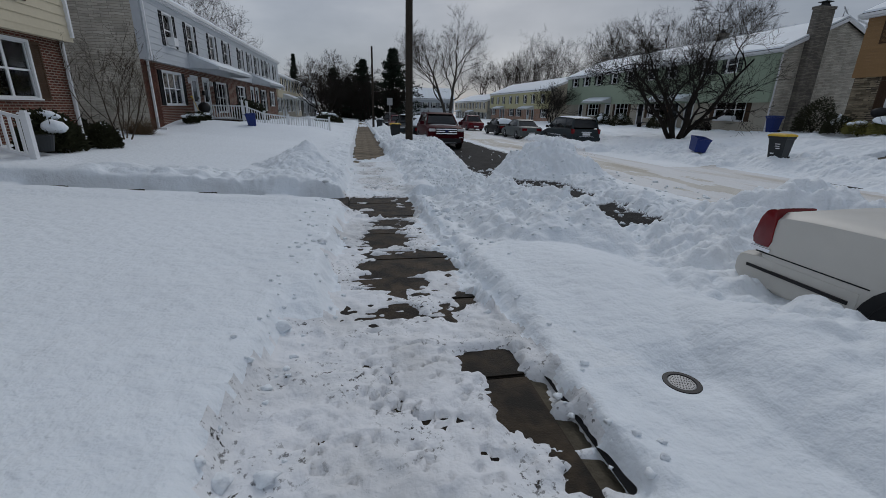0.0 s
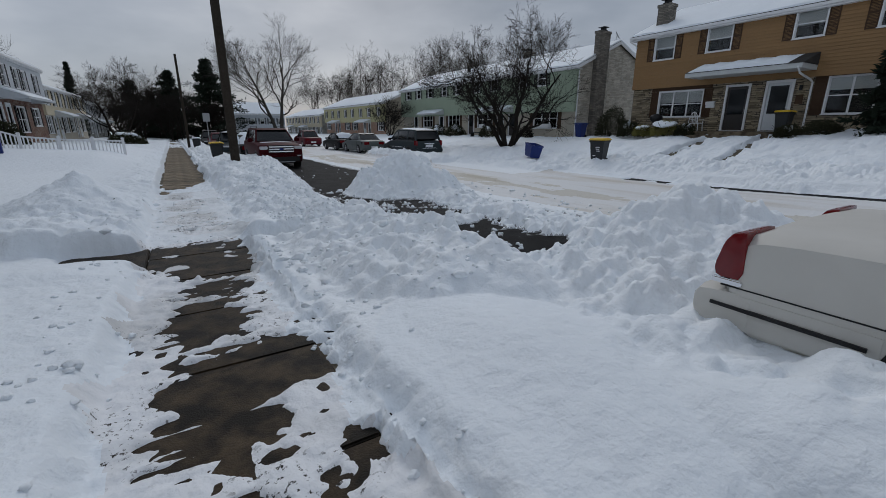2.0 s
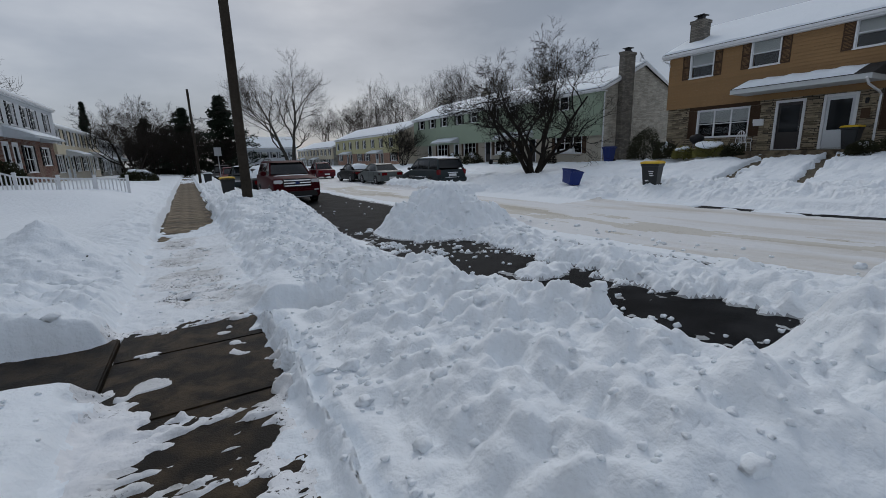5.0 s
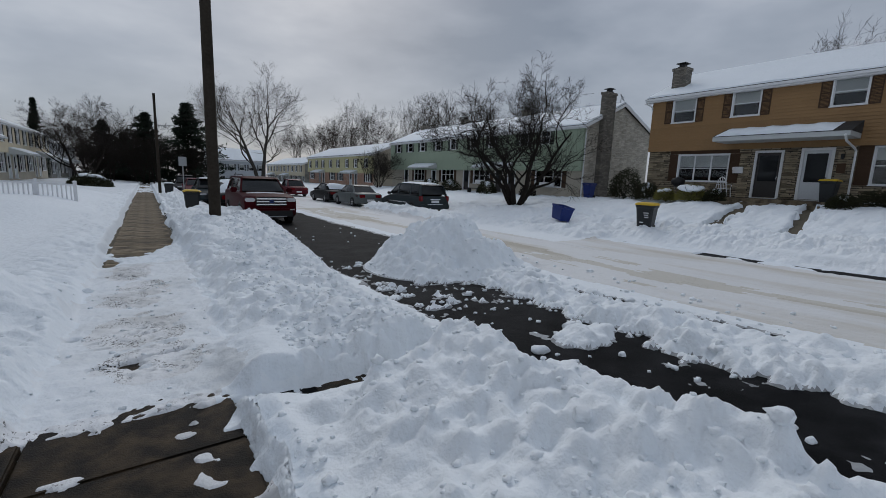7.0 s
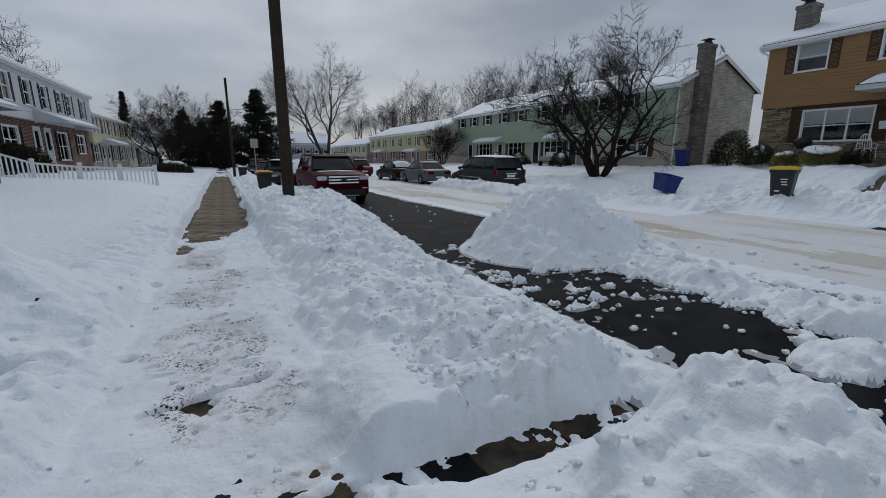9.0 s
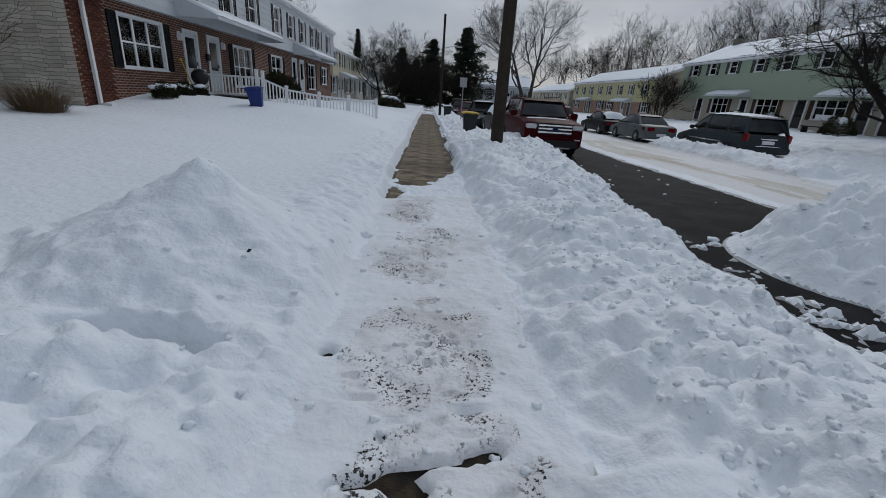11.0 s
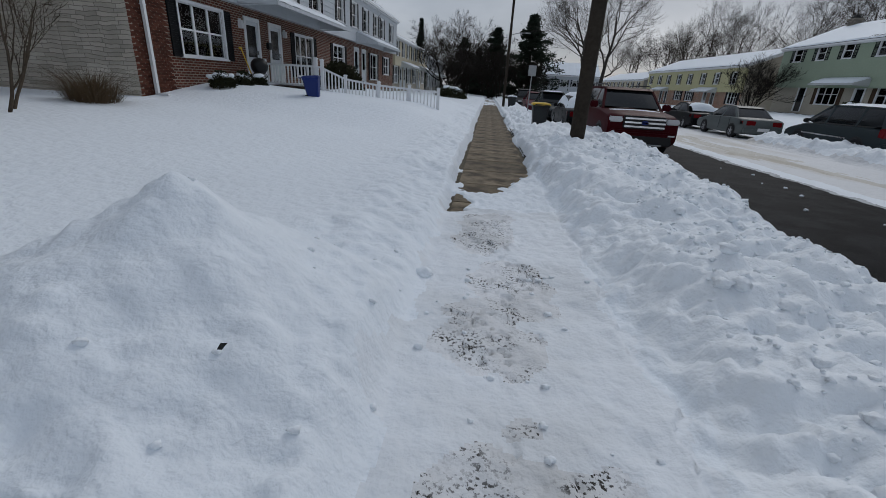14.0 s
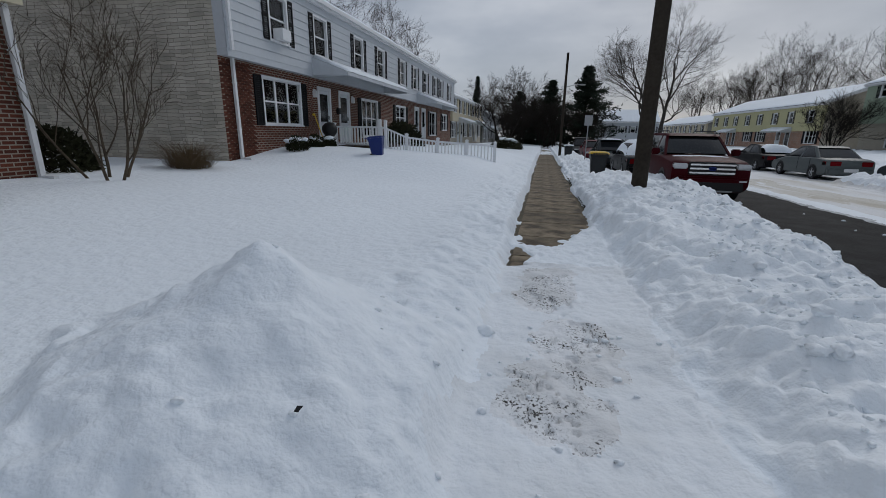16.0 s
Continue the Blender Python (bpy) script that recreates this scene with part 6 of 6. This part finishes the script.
utility_pole((2.25, 20.95, -0.4), 11.0, 0.175, "weathered wooden utility pole rising from the snow bank")
p = utility_pole((1.35, 47.0, -0.75), 5.9, 0.11, "thinner wooden pole with a street lamp arm")
part("lamp_arm", tube([(0, 0, 5.5), (0.6, -0.1, 5.65), (1.2, -0.2, 5.68)], [0.035, 0.03, 0.025], 6), METAL_GREY, p)
part("lamp_head", boxes((1.1, 1.5, -0.3, -0.1, 5.62, 5.71), bevel=0.03), METAL_GREY, p)

s = thing("street_sign", (2.35, 36.0, -0.5), 0, "grey street sign seen from behind on a thin post", "sign")
part("post", tube([(0, 0, -0.3), (0, 0, 2.75)], [0.03, 0.03], 6), METAL_GREY, s)
part("panel", boxes((-0.21, 0.21, -0.045, -0.03, 2.2, 2.74), bevel=0.006), METAL_GREY, s)


def wheelie_bin(place, turn, label, body, lid, marks=True, tilt=0, scale=1.0):
    b = thing("wheelie_bin", place, turn, label, "bin", "wheelie bins by the road")
    b.matrix_world = pose(*place, tilt, 0, turn) @ Matrix.Diagonal((scale, scale, scale, 1))
    bm = bmesh.new()
    rings = []
    for z, w, d in ((0.0, 0.23, 0.24), (0.1, 0.24, 0.26), (0.84, 0.30, 0.34), (0.88, 0.33, 0.37), (0.95, 0.33, 0.37)):
        c = 0.05
        rings.append([bm.verts.new((x, y, z)) for x, y in ((-w + c, -d), (w - c, -d), (w, -d + c), (w, d - c), (w - c, d), (-w + c, d), (-w, d - c), (-w, -d + c))])
    for a, q in zip(rings, rings[1:]):
        for i in range(8):
            bm.faces.new((a[i], a[(i + 1) % 8], q[(i + 1) % 8], q[i]))
    bm.faces.new(rings[0][::-1])
    bm.faces.new(rings[-1])
    part("body", bm, body, b)
    bm = bmesh.new()
    rings = []
    for z, k in ((0.955, 1.0), (0.985, 1.02), (1.03, 0.9), (1.055, 0.6)):
        rings.append([bm.verts.new((x * k, y * k, z)) for x, y in ((-0.30, -0.40), (0.30, -0.40), (0.35, -0.35), (0.35, 0.34), (0.30, 0.39), (-0.30, 0.39), (-0.35, 0.34), (-0.35, -0.35))])
    for a, q in zip(rings, rings[1:]):
        for i in range(8):
            bm.faces.new((a[i], a[(i + 1) % 8], q[(i + 1) % 8], q[i]))
    bm.faces.new(rings[-1])
    bm.faces.new(rings[0][::-1])
    part("lid", bm, lid, b)
    part("handle", tube([(-0.26, 0.42, 0.95), (-0.26, 0.50, 0.98), (0.26, 0.50, 0.98), (0.26, 0.42, 0.95)], [0.018] * 4, 6), body, b)
    for x in (-0.24, 0.24):
        w = part("wheel", add_lathe(bmesh.new(), [(0.001, -0.03), (0.10, -0.03), (0.12, -0.02), (0.12, 0.02), (0.10, 0.03), (0.001, 0.03)], 14, "x"), RUBBER, b)
        w.location = (x, 0.27, 0.1)
    if marks:
        part("stencil_bar", boxes((-0.02, 0.16, -0.352, -0.338, 0.66, 0.69), (0.0, 0.14, -0.34, -0.326, 0.58, 0.61), (0.02, 0.16, -0.33, -0.316, 0.50, 0.53)), TRIM, b, "pale unreadable stencilled marks")
        part("catch_bar", boxes((-0.14, -0.02, -0.295, -0.27, 0.30, 0.34)), TRIM, b)
    return b


wheelie_bin((16.1, 14.42, -0.14), -75, "dark grey wheelie bin with a yellow lid in the snow bank", PLASTIC_GREY, PLASTIC_YELLOW, True, 0, 1.02)
wheelie_bin((26.4, 11.75, 1.13), -90, "dark wheelie bin with a yellow lid on the porch", PLASTIC_GREY, PLASTIC_YELLOW, False)
wheelie_bin((2.15, 28.15, -0.45), 180, "dark wheelie bin with a yellow lid by the sidewalk", PLASTIC_GREY, PLASTIC_YELLOW, False)
wheelie_bin((1.9, 45.0, -0.6), 180, "dark wheelie bin capped with snow far along the sidewalk", PLASTIC_GREY, SNOW, False)
wheelie_bin((28.1, 26.1, 0.5), -90, "blue bin standing by the stone gable wall", PLASTIC_BLUE, PLASTIC_BLUE, False, 0, 1.1)
wheelie_bin((-5.45, 24.2, 0.36), 100, "blue recycling bin leaning in the snow by the ramp", PLASTIC_BLUE, PLASTIC_BLUE, False, -6, 0.68)
t = thing("recycling_tub", (15.75, 18.0, -0.02), 30, "open blue recycling tub tilted in the snow", "tub")
t.matrix_world = pose(15.62, 18.13, -0.07, 6, -7, 70)
bm = bmesh.new()
rings = [[bm.verts.new((x * k, y * k, z)) for x, y in ((-0.42, -0.3), (0.42, -0.3), (0.46, -0.26), (0.46, 0.26), (0.42, 0.3), (-0.42, 0.3), (-0.46, 0.26), (-0.46, -0.26))] for z, k in ((0.0, 0.82), (0.55, 1.0), (0.56, 1.07), (0.62, 1.07), (0.62, 0.98), (0.05, 0.78))]
for a, q in zip(rings, rings[1:]):
    for i in range(8):
        bm.faces.new((a[i], a[(i + 1) % 8], q[(i + 1) % 8], q[i]))
bm.faces.new(rings[0][::-1])
bm.faces.new(rings[-1])
part("shell", bm, PLASTIC_BLUE, t)
part("mark_bar", boxes((0.06, 0.34, -0.325, -0.318, 0.30, 0.34), (0.1, 0.3, -0.315, -0.306, 0.2, 0.24)), TRIM, t, "pale unreadable marks")

# white picket ramp rail running out from the porch towards the sidewalk
f = thing("picket_rail", (0, 27.6, 0), 0, "white vinyl picket rail along a porch ramp", "railing")
tops = [(-8.75, 1.44), (-6.62, 1.44), (-6.42, 1.40), (-5.5, 1.05), (-4.18, 0.90), (-1.85, 0.79)]


def top_at(x):
    return float(np.interp(x, [t[0] for t in tops], [t[1] for t in tops]))


foot = lambda x: float(np.interp(x, [-8.75, -6.5, -5.5, -4.2, -1.85], [0.62, 0.55, 0.22, 0.05, -0.12]))
for x in (-8.72, -6.66, -6.42, -5.5, -4.18, -2.98, -1.85):
    z1, z0 = top_at(x) + (0.22 if -6.7 < x < -6.4 else 0.06), foot(x) - 0.15
    p = part("post", boxes((x - 0.055, x + 0.055, -0.055, 0.055, z0, z1), (x - 0.07, x + 0.07, -0.07, 0.07, z1, z1 + 0.03), (x - 0.04, x + 0.04, -0.04, 0.04, z1 + 0.03, z1 + 0.055)), WHITE_VINYL, f)
for a, b in zip(tops, tops[1:]):
    for dz0, dz1, fz in ((-0.09, -0.02, None), (0.06, 0.12, foot)):
        za, zb = (a[1], b[1]) if fz is None else (fz(a[0]), fz(b[0]))
        bars = bmesh.new()
        v = [bars.verts.new((x, y, z + d)) for x, z in ((a[0], za), (b[0], zb)) for y in (-0.03, 0.03) for d in (dz0, dz1)]
        for q in ((0, 1, 3, 2), (4, 6, 7, 5), (0, 4, 5, 1), (2, 3, 7, 6), (0, 2, 6, 4), (1, 5, 7, 3)):
            bars.faces.new([v[i] for i in q])
        part("rail", bars, WHITE_VINYL, f)
for x in np.arange(-8.6, -1.9, 0.135):
    part("picket", boxes((x - 0.022, x + 0.022, -0.022, 0.022, foot(x) + 0.08, top_at(x) - 0.05)), WHITE_VINYL, f)
deck = thing("porch_deck", (-8.9, 26.4, 0.22), 90, "dark concrete porch landing under the awning", "porch")
part("slab", boxes((0.3, 3.9, -2.2, -0.03, -0.5, 0.42), bevel=0.02), CONCRETE, deck)
part("step", boxes((0.5, 1.5, -2.6, -2.203, -0.5, 0.2), bevel=0.02), CONCRETE, deck)
sh = thing("snow_shovel", (-8.35, 25.95, 0.35), 0, "snow shovel with a black blade and yellow handle leaning on brick", "shovel")
part("shaft", tube([(0.05, 0, 0.3), (-0.38, 0.05, 1.45)], [0.018, 0.018], 6), PLASTIC_YELLOW, sh)
part("blade", boxes((-0.02, 0.06, -0.22, 0.22, -0.1, 0.32), bevel=0.02), BLACK, sh)
part("grip", boxes((-0.42, -0.34, -0.07, 0.07, 1.42, 1.5), bevel=0.02), PLASTIC_YELLOW, sh)
g = thing("kettle_grill", (-8.3, 26.35, 0.55), 0, "black kettle grill standing by the door", "grill")
bm = add_lathe(bmesh.new(), [(0.001, 0.42), (0.18, 0.46), (0.28, 0.6), (0.30, 0.72), (0.28, 0.84), (0.16, 0.96), (0.001, 1.0)], 20)
part("bowl", bm, BLACK, g, smooth=True)
for k in range(3):
    a = 2.1 * k
    part("leg", tube([(0.12 * math.cos(a), 0.12 * math.sin(a), 0.5), (0.25 * math.cos(a), 0.25 * math.sin(a), 0.0)], [0.012] * 2, 6), METAL_GREY, g)

# porch rail of the nearer neighbour
r = thing("stair_rail", (-7.0, 10.9, 0.1), 0, "white vinyl stair rail beside the neighbour's porch steps", "railing")
part("newel", boxes((-0.06, 0.06, -0.06, 0.06, -0.2, 1.08), (-0.08, 0.08, -0.08, 0.08, 1.08, 1.12), (-0.045, 0.045, -0.045, 0.045, 1.12, 1.16)), WHITE_VINYL, r)
for z0 in (0.16, 0.95):
    bm = bmesh.new()
    v = [bm.verts.new((x, y, z0 + dz + dd)) for x, dd in ((0.0, 0.0), (-2.0, 0.62)) for y in (-0.035, 0.035) for dz in (0, 0.07)]
    for q in ((0, 1, 3, 2), (4, 6, 7, 5), (0, 4, 5, 1), (2, 3, 7, 6), (0, 2, 6, 4), (1, 5, 7, 3)):
        bm.faces.new([v[i] for i in q])
    part("rail", bm, WHITE_VINYL, r)
for k in range(1, 14):
    x = -0.145 * k
    part("picket", boxes((x - 0.022, x + 0.022, -0.022, 0.022, 0.2 - x * 0.31, 0.97 - x * 0.31)), WHITE_VINYL, r)
st = thing("porch_step", (-7.0, 9.3, 0.1), 0, "dark concrete porch steps of the neighbouring house", "porch")
for k in range(3):
    part("step", boxes((-2.1 + 0.0, -0.05 - 0.32 * k, -0.7, 1.4, -0.4 + 0.18 * k, -0.222 + 0.18 * k + 0.0), bevel=0.015), CONCRETE, st)
part("iron_rail", tube([(0.25, -0.55, -0.2), (0.22, -0.55, 0.75), (-1.6, -0.55, 1.5)], [0.02] * 3, 6), BLACK, st, "thin black iron handrail")
pt = thing("flower_pot", (-7.2, 11.6, 0.35), 0, "dark flower pot with snow beside the porch rail", "pot")
part("pot", add_lathe(bmesh.new(), [(0.001, 0), (0.16, 0), (0.22, 0.34), (0.24, 0.36), (0.20, 0.36), (0.19, 0.30), (0.001, 0.30)], 18), PLASTIC_GREY, pt)

# chair and small things on the brown house's porch
ch = thing("porch_chair", (26.9, 16.35, 1.13), 90, "white plastic porch chair with a slatted back", "chair")
part("seat", boxes((-0.26, 0.26, -0.26, 0.26, 0.42, 0.46), bevel=0.015), WHITE_VINYL, ch)
for x in (-0.23, 0.23):
    for y in (-0.23, 0.23):
        part("leg", tube([(x * 1.15, y * 1.15, -0.0), (x, y, 0.43)], [0.022, 0.025], 6), WHITE_VINYL, ch)
    part("arm", tube([(x * 1.1, -0.2, 0.44), (x * 1.15, -0.22, 0.66), (x * 1.1, 0.24, 0.68)], [0.02] * 3, 6), WHITE_VINYL, ch)
arc = [(0.26 * math.cos(a), 0.26 + 0.1, 0.46 + 0.62 * math.sin(a)) for a in np.linspace(0, math.pi, 11)]
part("back_hoop", tube(arc, [0.02] * 11, 6), WHITE_VINYL, ch)
for x in (-0.16, -0.08, 0.0, 0.08, 0.16):
    part("back_slat", tube([(x, 0.26, 0.45), (x * 1.1, 0.36, 0.46 + 0.6 * math.sqrt(1 - (x / 0.26) ** 2))], [0.014] * 2, 6), WHITE_VINYL, ch)
k2 = thing("kettle_grill", (26.5, 18.7, 0.85), 0, "black covered grill beneath the window", "grill")
part("bowl", add_lathe(bmesh.new(), [(0.001, 0.72), (0.2, 0.76), (0.36, 0.95), (0.38, 1.08), (0.32, 1.22), (0.001, 1.32)], 20), BLACK, k2, smooth=True)
for k in range(3):
    a = 2.1 * k
    part("leg", tube([(0.12 * math.cos(a), 0.12 * math.sin(a), 0.8), (0.28 * math.cos(a), 0.28 * math.sin(a), 0.0)], [0.014] * 2, 6), METAL_GREY, k2)
tb = thing("garden_bench", (26.3, 37.8, 0.35), -90, "dark low bench before the green house", "bench")
part("seat", boxes((-0.8, 0.8, -0.25, 0.25, 0.38, 0.45)), BLACK, tb)
for x in (-0.7, 0.7):
    part("leg", boxes((x - 0.05, x + 0.05, -0.2, 0.2, 0, 0.38)), BLACK, tb)

# drain cap in the verge
dr = thing("drain_cap", (1.83, 1.88, -0.045), 0, "round black drain cap with a grey perforated grate in snow", "drain cap")
part("collar", add_lathe(bmesh.new(), [(0.115, -0.15), (0.115, 0.015), (0.108, 0.022), (0.082, 0.022), (0.08, 0.004), (0.001, 0.004)], 28), BLACK, dr)
bm = add_lathe(bmesh.new(), [(0.079, 0.005), (0.079, 0.016), (0.074, 0.019), (0.001, 0.019)], 28)
grate = part("grate", bm, METAL_GREY, dr, "grey grate")
hole_bm = add_lathe(bmesh.new(), [(0.0045, 0.0192), (0.0045, 0.0200), (0.0001, 0.0200)], 8)
hm = bpy.data.meshes.new("hole")
hole_bm.to_mesh(hm)
hole_bm.free()
for ring, n in ((0.0, 1), (0.016, 6), (0.032, 12), (0.048, 18), (0.064, 24)):
    for k in range(n):
        o = hang("hole", hm, BLACK, grate)
        o.location = (ring * math.cos(6.2832 * k / n), ring * math.sin(6.2832 * k / n), 0.0002)
lf = thing("dead_leaf", (-0.88, 11.5, 0.14), 40, "small dark dead leaf on the snow heap", "leaf")
bm = bmesh.new()
v = [bm.verts.new(Vector(p) * 0.8) for p in ((0, 0, 0), (0.02, 0.012, 0.012), (0.05, 0.0, 0.02), (0.02, -0.014, 0.0), (0.02, 0, 0.03))]
for q in ((0, 1, 4), (1, 2, 4), (2, 3, 4), (3, 0, 4)):
    bm.faces.new([v[i] for i in q])
part("blade", bm, BLACK, lf)

# ---- pavement slabs and loose snow lumps ----
pave = tagged(new("pavement"), "concrete sidewalk slabs, wet near the start, drier further on", "sidewalk", kind="structure")
bm = boxes((-0.62, 0.62, -0.62, 0.62, -0.12, 0.0), bevel=0.012)
slab_mesh, slab_dry = bpy.data.meshes.new("slab"), bpy.data.meshes.new("slab")
bm.to_mesh(slab_mesh)
bm.to_mesh(slab_dry)
bm.free()
rnd = random.Random(2)


def lay(x, y, mesh, mat):
    o = hang("slab", mesh, mat, pave)
    z0, z1 = float(base_height(x, y - 0.6)), float(base_height(x, y + 0.6))
    o.location = (x, y, (z0 + z1) / 2 + rnd.uniform(-0.002, 0.003))
    o.rotation_euler = (math.atan2(z1 - z0, 1.2), 0, 0)


for k in range(-6, 60):
    y = 0.27 + 1.25 * k
    lay(0.33, y, slab_mesh if y < 14 else slab_dry, CONCRETE if y < 14 else CONCRETE_DRY)
for k in range(1, 6):
    for y in (8.40,):
        lay(0.33 - 1.25 * k, y, slab_mesh, CONCRETE)
lay(1.59, 8.75, slab_mesh, CONCRETE)
lay(2.84, 8.75, slab_mesh, CONCRETE)

lumps = thing("snow_lumps", (0, 0, 0), 0, "loose lumps of shovelled snow lying on the asphalt", "snow", kind="stuff")
verts, faces = [], []
bm = bmesh.new()
bmesh.ops.create_icosphere(bm, subdivisions=2, radius=1.0)
unit = [v.co.copy() for v in bm.verts]
tri = [tuple(v.index for v in f.verts) for f in bm.faces]
bm.free()
spots = []
for k in range(2600):
    if k < 200:
        x, y = rnd.uniform(4.0, 7.4), rnd.uniform(5.5, 14.5)
    elif k < 215:
        x, y = rnd.uniform(3.8, 6.6), rnd.uniform(14.5, 22)
    elif k < 300:
        x, y = rnd.uniform(7.0, 8.6), rnd.uniform(4.0, 14)
    elif k < 400:
        x, y = rnd.uniform(-1.6, 1.0), rnd.uniform(9.0, 13.5)
    elif k < 850:
        x, y = rnd.uniform(1.15, 4.2), rnd.uniform(4.6, 8.6)
    elif k < 2300:
        y = 9.3 + 12 * rnd.random() ** 1.5
        x = rnd.uniform(1.5, 3.3) + 0.12 * max(0, y - 12.5)
    elif k < 2450:
        x, y = rnd.gauss(5.8, 0.8), rnd.gauss(13.3, 0.7)
    else:
        x, y = rnd.choice((rnd.gauss(-0.6, 0.15), rnd.gauss(1.15, 0.12))), rnd.uniform(1.2, 8.0)
    spots.append((x, y, rnd.uniform(0.012, 0.04) * (2.4 if rnd.random() < 0.08 else 1) * (1.0 if k < 300 else 0.6)))
sx, sy = np.array([s[0] for s in spots]), np.array([s[1] for s in spots])
sz = base_height(sx, sy) + np.maximum(snow_depth(sx, sy), 0)
for (x, y, r), z in zip(spots, sz):
    off = Vector((rnd.uniform(0, 50), rnd.uniform(0, 50), rnd.uniform(0, 50)))
    i = len(verts)
    for u in unit:
        d = r * (1 + 0.7 * noise.noise(u * 1.7 + off) + 0.35 * noise.noise(u * 4.0 + off))
        verts.append((x + u.x * d * 1.2, y + u.y * d, float(z) + r * 0.3 + u.z * d * 0.75))
    faces += [(a + i, b + i, c + i) for a, b, c in tri]
hang("lumps", mesh_of("lumps", verts, faces), SHOVELLED, lumps, smooth=True)["kind"] = "stuff"


# ---- single bricks and stones proud of the nearest wall faces ----
BRICK_FACE = material("brick_face", (0.082, 0.031, 0.020), 0.85, 0.3, 8, 0.004, 60, per_object=0.35, spec=0.15)
STONE_FACE = material("stone_face", (0.26, 0.215, 0.15), 0.85, 0.3, 6, 0.01, 40, per_object=0.55, spec=0.15)


def piece_mesh(name, w, h, d, bevel):
    bm = bmesh.new()
    v = [bm.verts.new(p) for p in ((0, 0, 0), (w, 0, 0), (w, 0, h), (0, 0, h), (bevel, -d, bevel), (w - bevel, -d, bevel), (w - bevel, -d, h - bevel), (bevel, -d, h - bevel))]
    for q in ((4, 5, 6, 7), (0, 1, 5, 4), (1, 2, 6, 5), (2, 3, 7, 6), (3, 0, 4, 7)):
        bm.faces.new([v[i] for i in q])
    me = bpy.data.meshes.new(name)
    bm.to_mesh(me)
    bm.free()
    return me


rnd = random.Random(77)
rows_of = [o for o in bpy.data.objects if o.name.startswith("row_house")]
white_row = min(rows_of, key=lambda o: (o.matrix_world.translation - Vector((-8.9, 21.2, 0.22))).length)
ochre_row = min(rows_of, key=lambda o: (o.matrix_world.translation - Vector((27.6, 21.3, 1.0))).length)
brick_mesh = piece_mesh("brick", 0.198, 0.062, 0.006, 0.004)
for r in range(38):
    for k in range(7):
        u = 0.02 + 0.21 * k + (0.105 if r % 2 else 0.0)
        if u + 0.2 > 1.44:
            continue
        o = hang("brick", brick_mesh, BRICK_FACE, white_row)
        o.location = (u, -0.0005, 0.03 + 0.075 * r)
stone_meshes = [piece_mesh("stone", w, h, d, 0.012) for w, h, d in ((0.5, 0.10, 0.03), (0.34, 0.10, 0.045), (0.62, 0.10, 0.02), (0.24, 0.10, 0.035), (0.42, 0.20, 0.03))]
for u0, u1, z0, z1 in ((0.02, 1.35, 0.0, 2.85), (1.95, 4.7, 0.0, 0.85), (5.25, 5.92, 0.15, 2.7), (7.3, 7.93, 0.15, 2.7), (9.35, 10.05, 0.15, 2.6), (10.3, 12.5, 0.0, 0.85)):
    z, tall = z0, 0
    while z + 0.10 < z1:
        u = u0 + rnd.uniform(0, 0.05)
        while True:
            k = rnd.randrange(4)
            w = (0.5, 0.34, 0.62, 0.24)[k]
            if u + w > u1:
                break
            o = hang("stone", stone_meshes[k], STONE_FACE, ochre_row)
            o.location = (u, -0.0005, z)
            u += w + 0.018
        z += 0.118
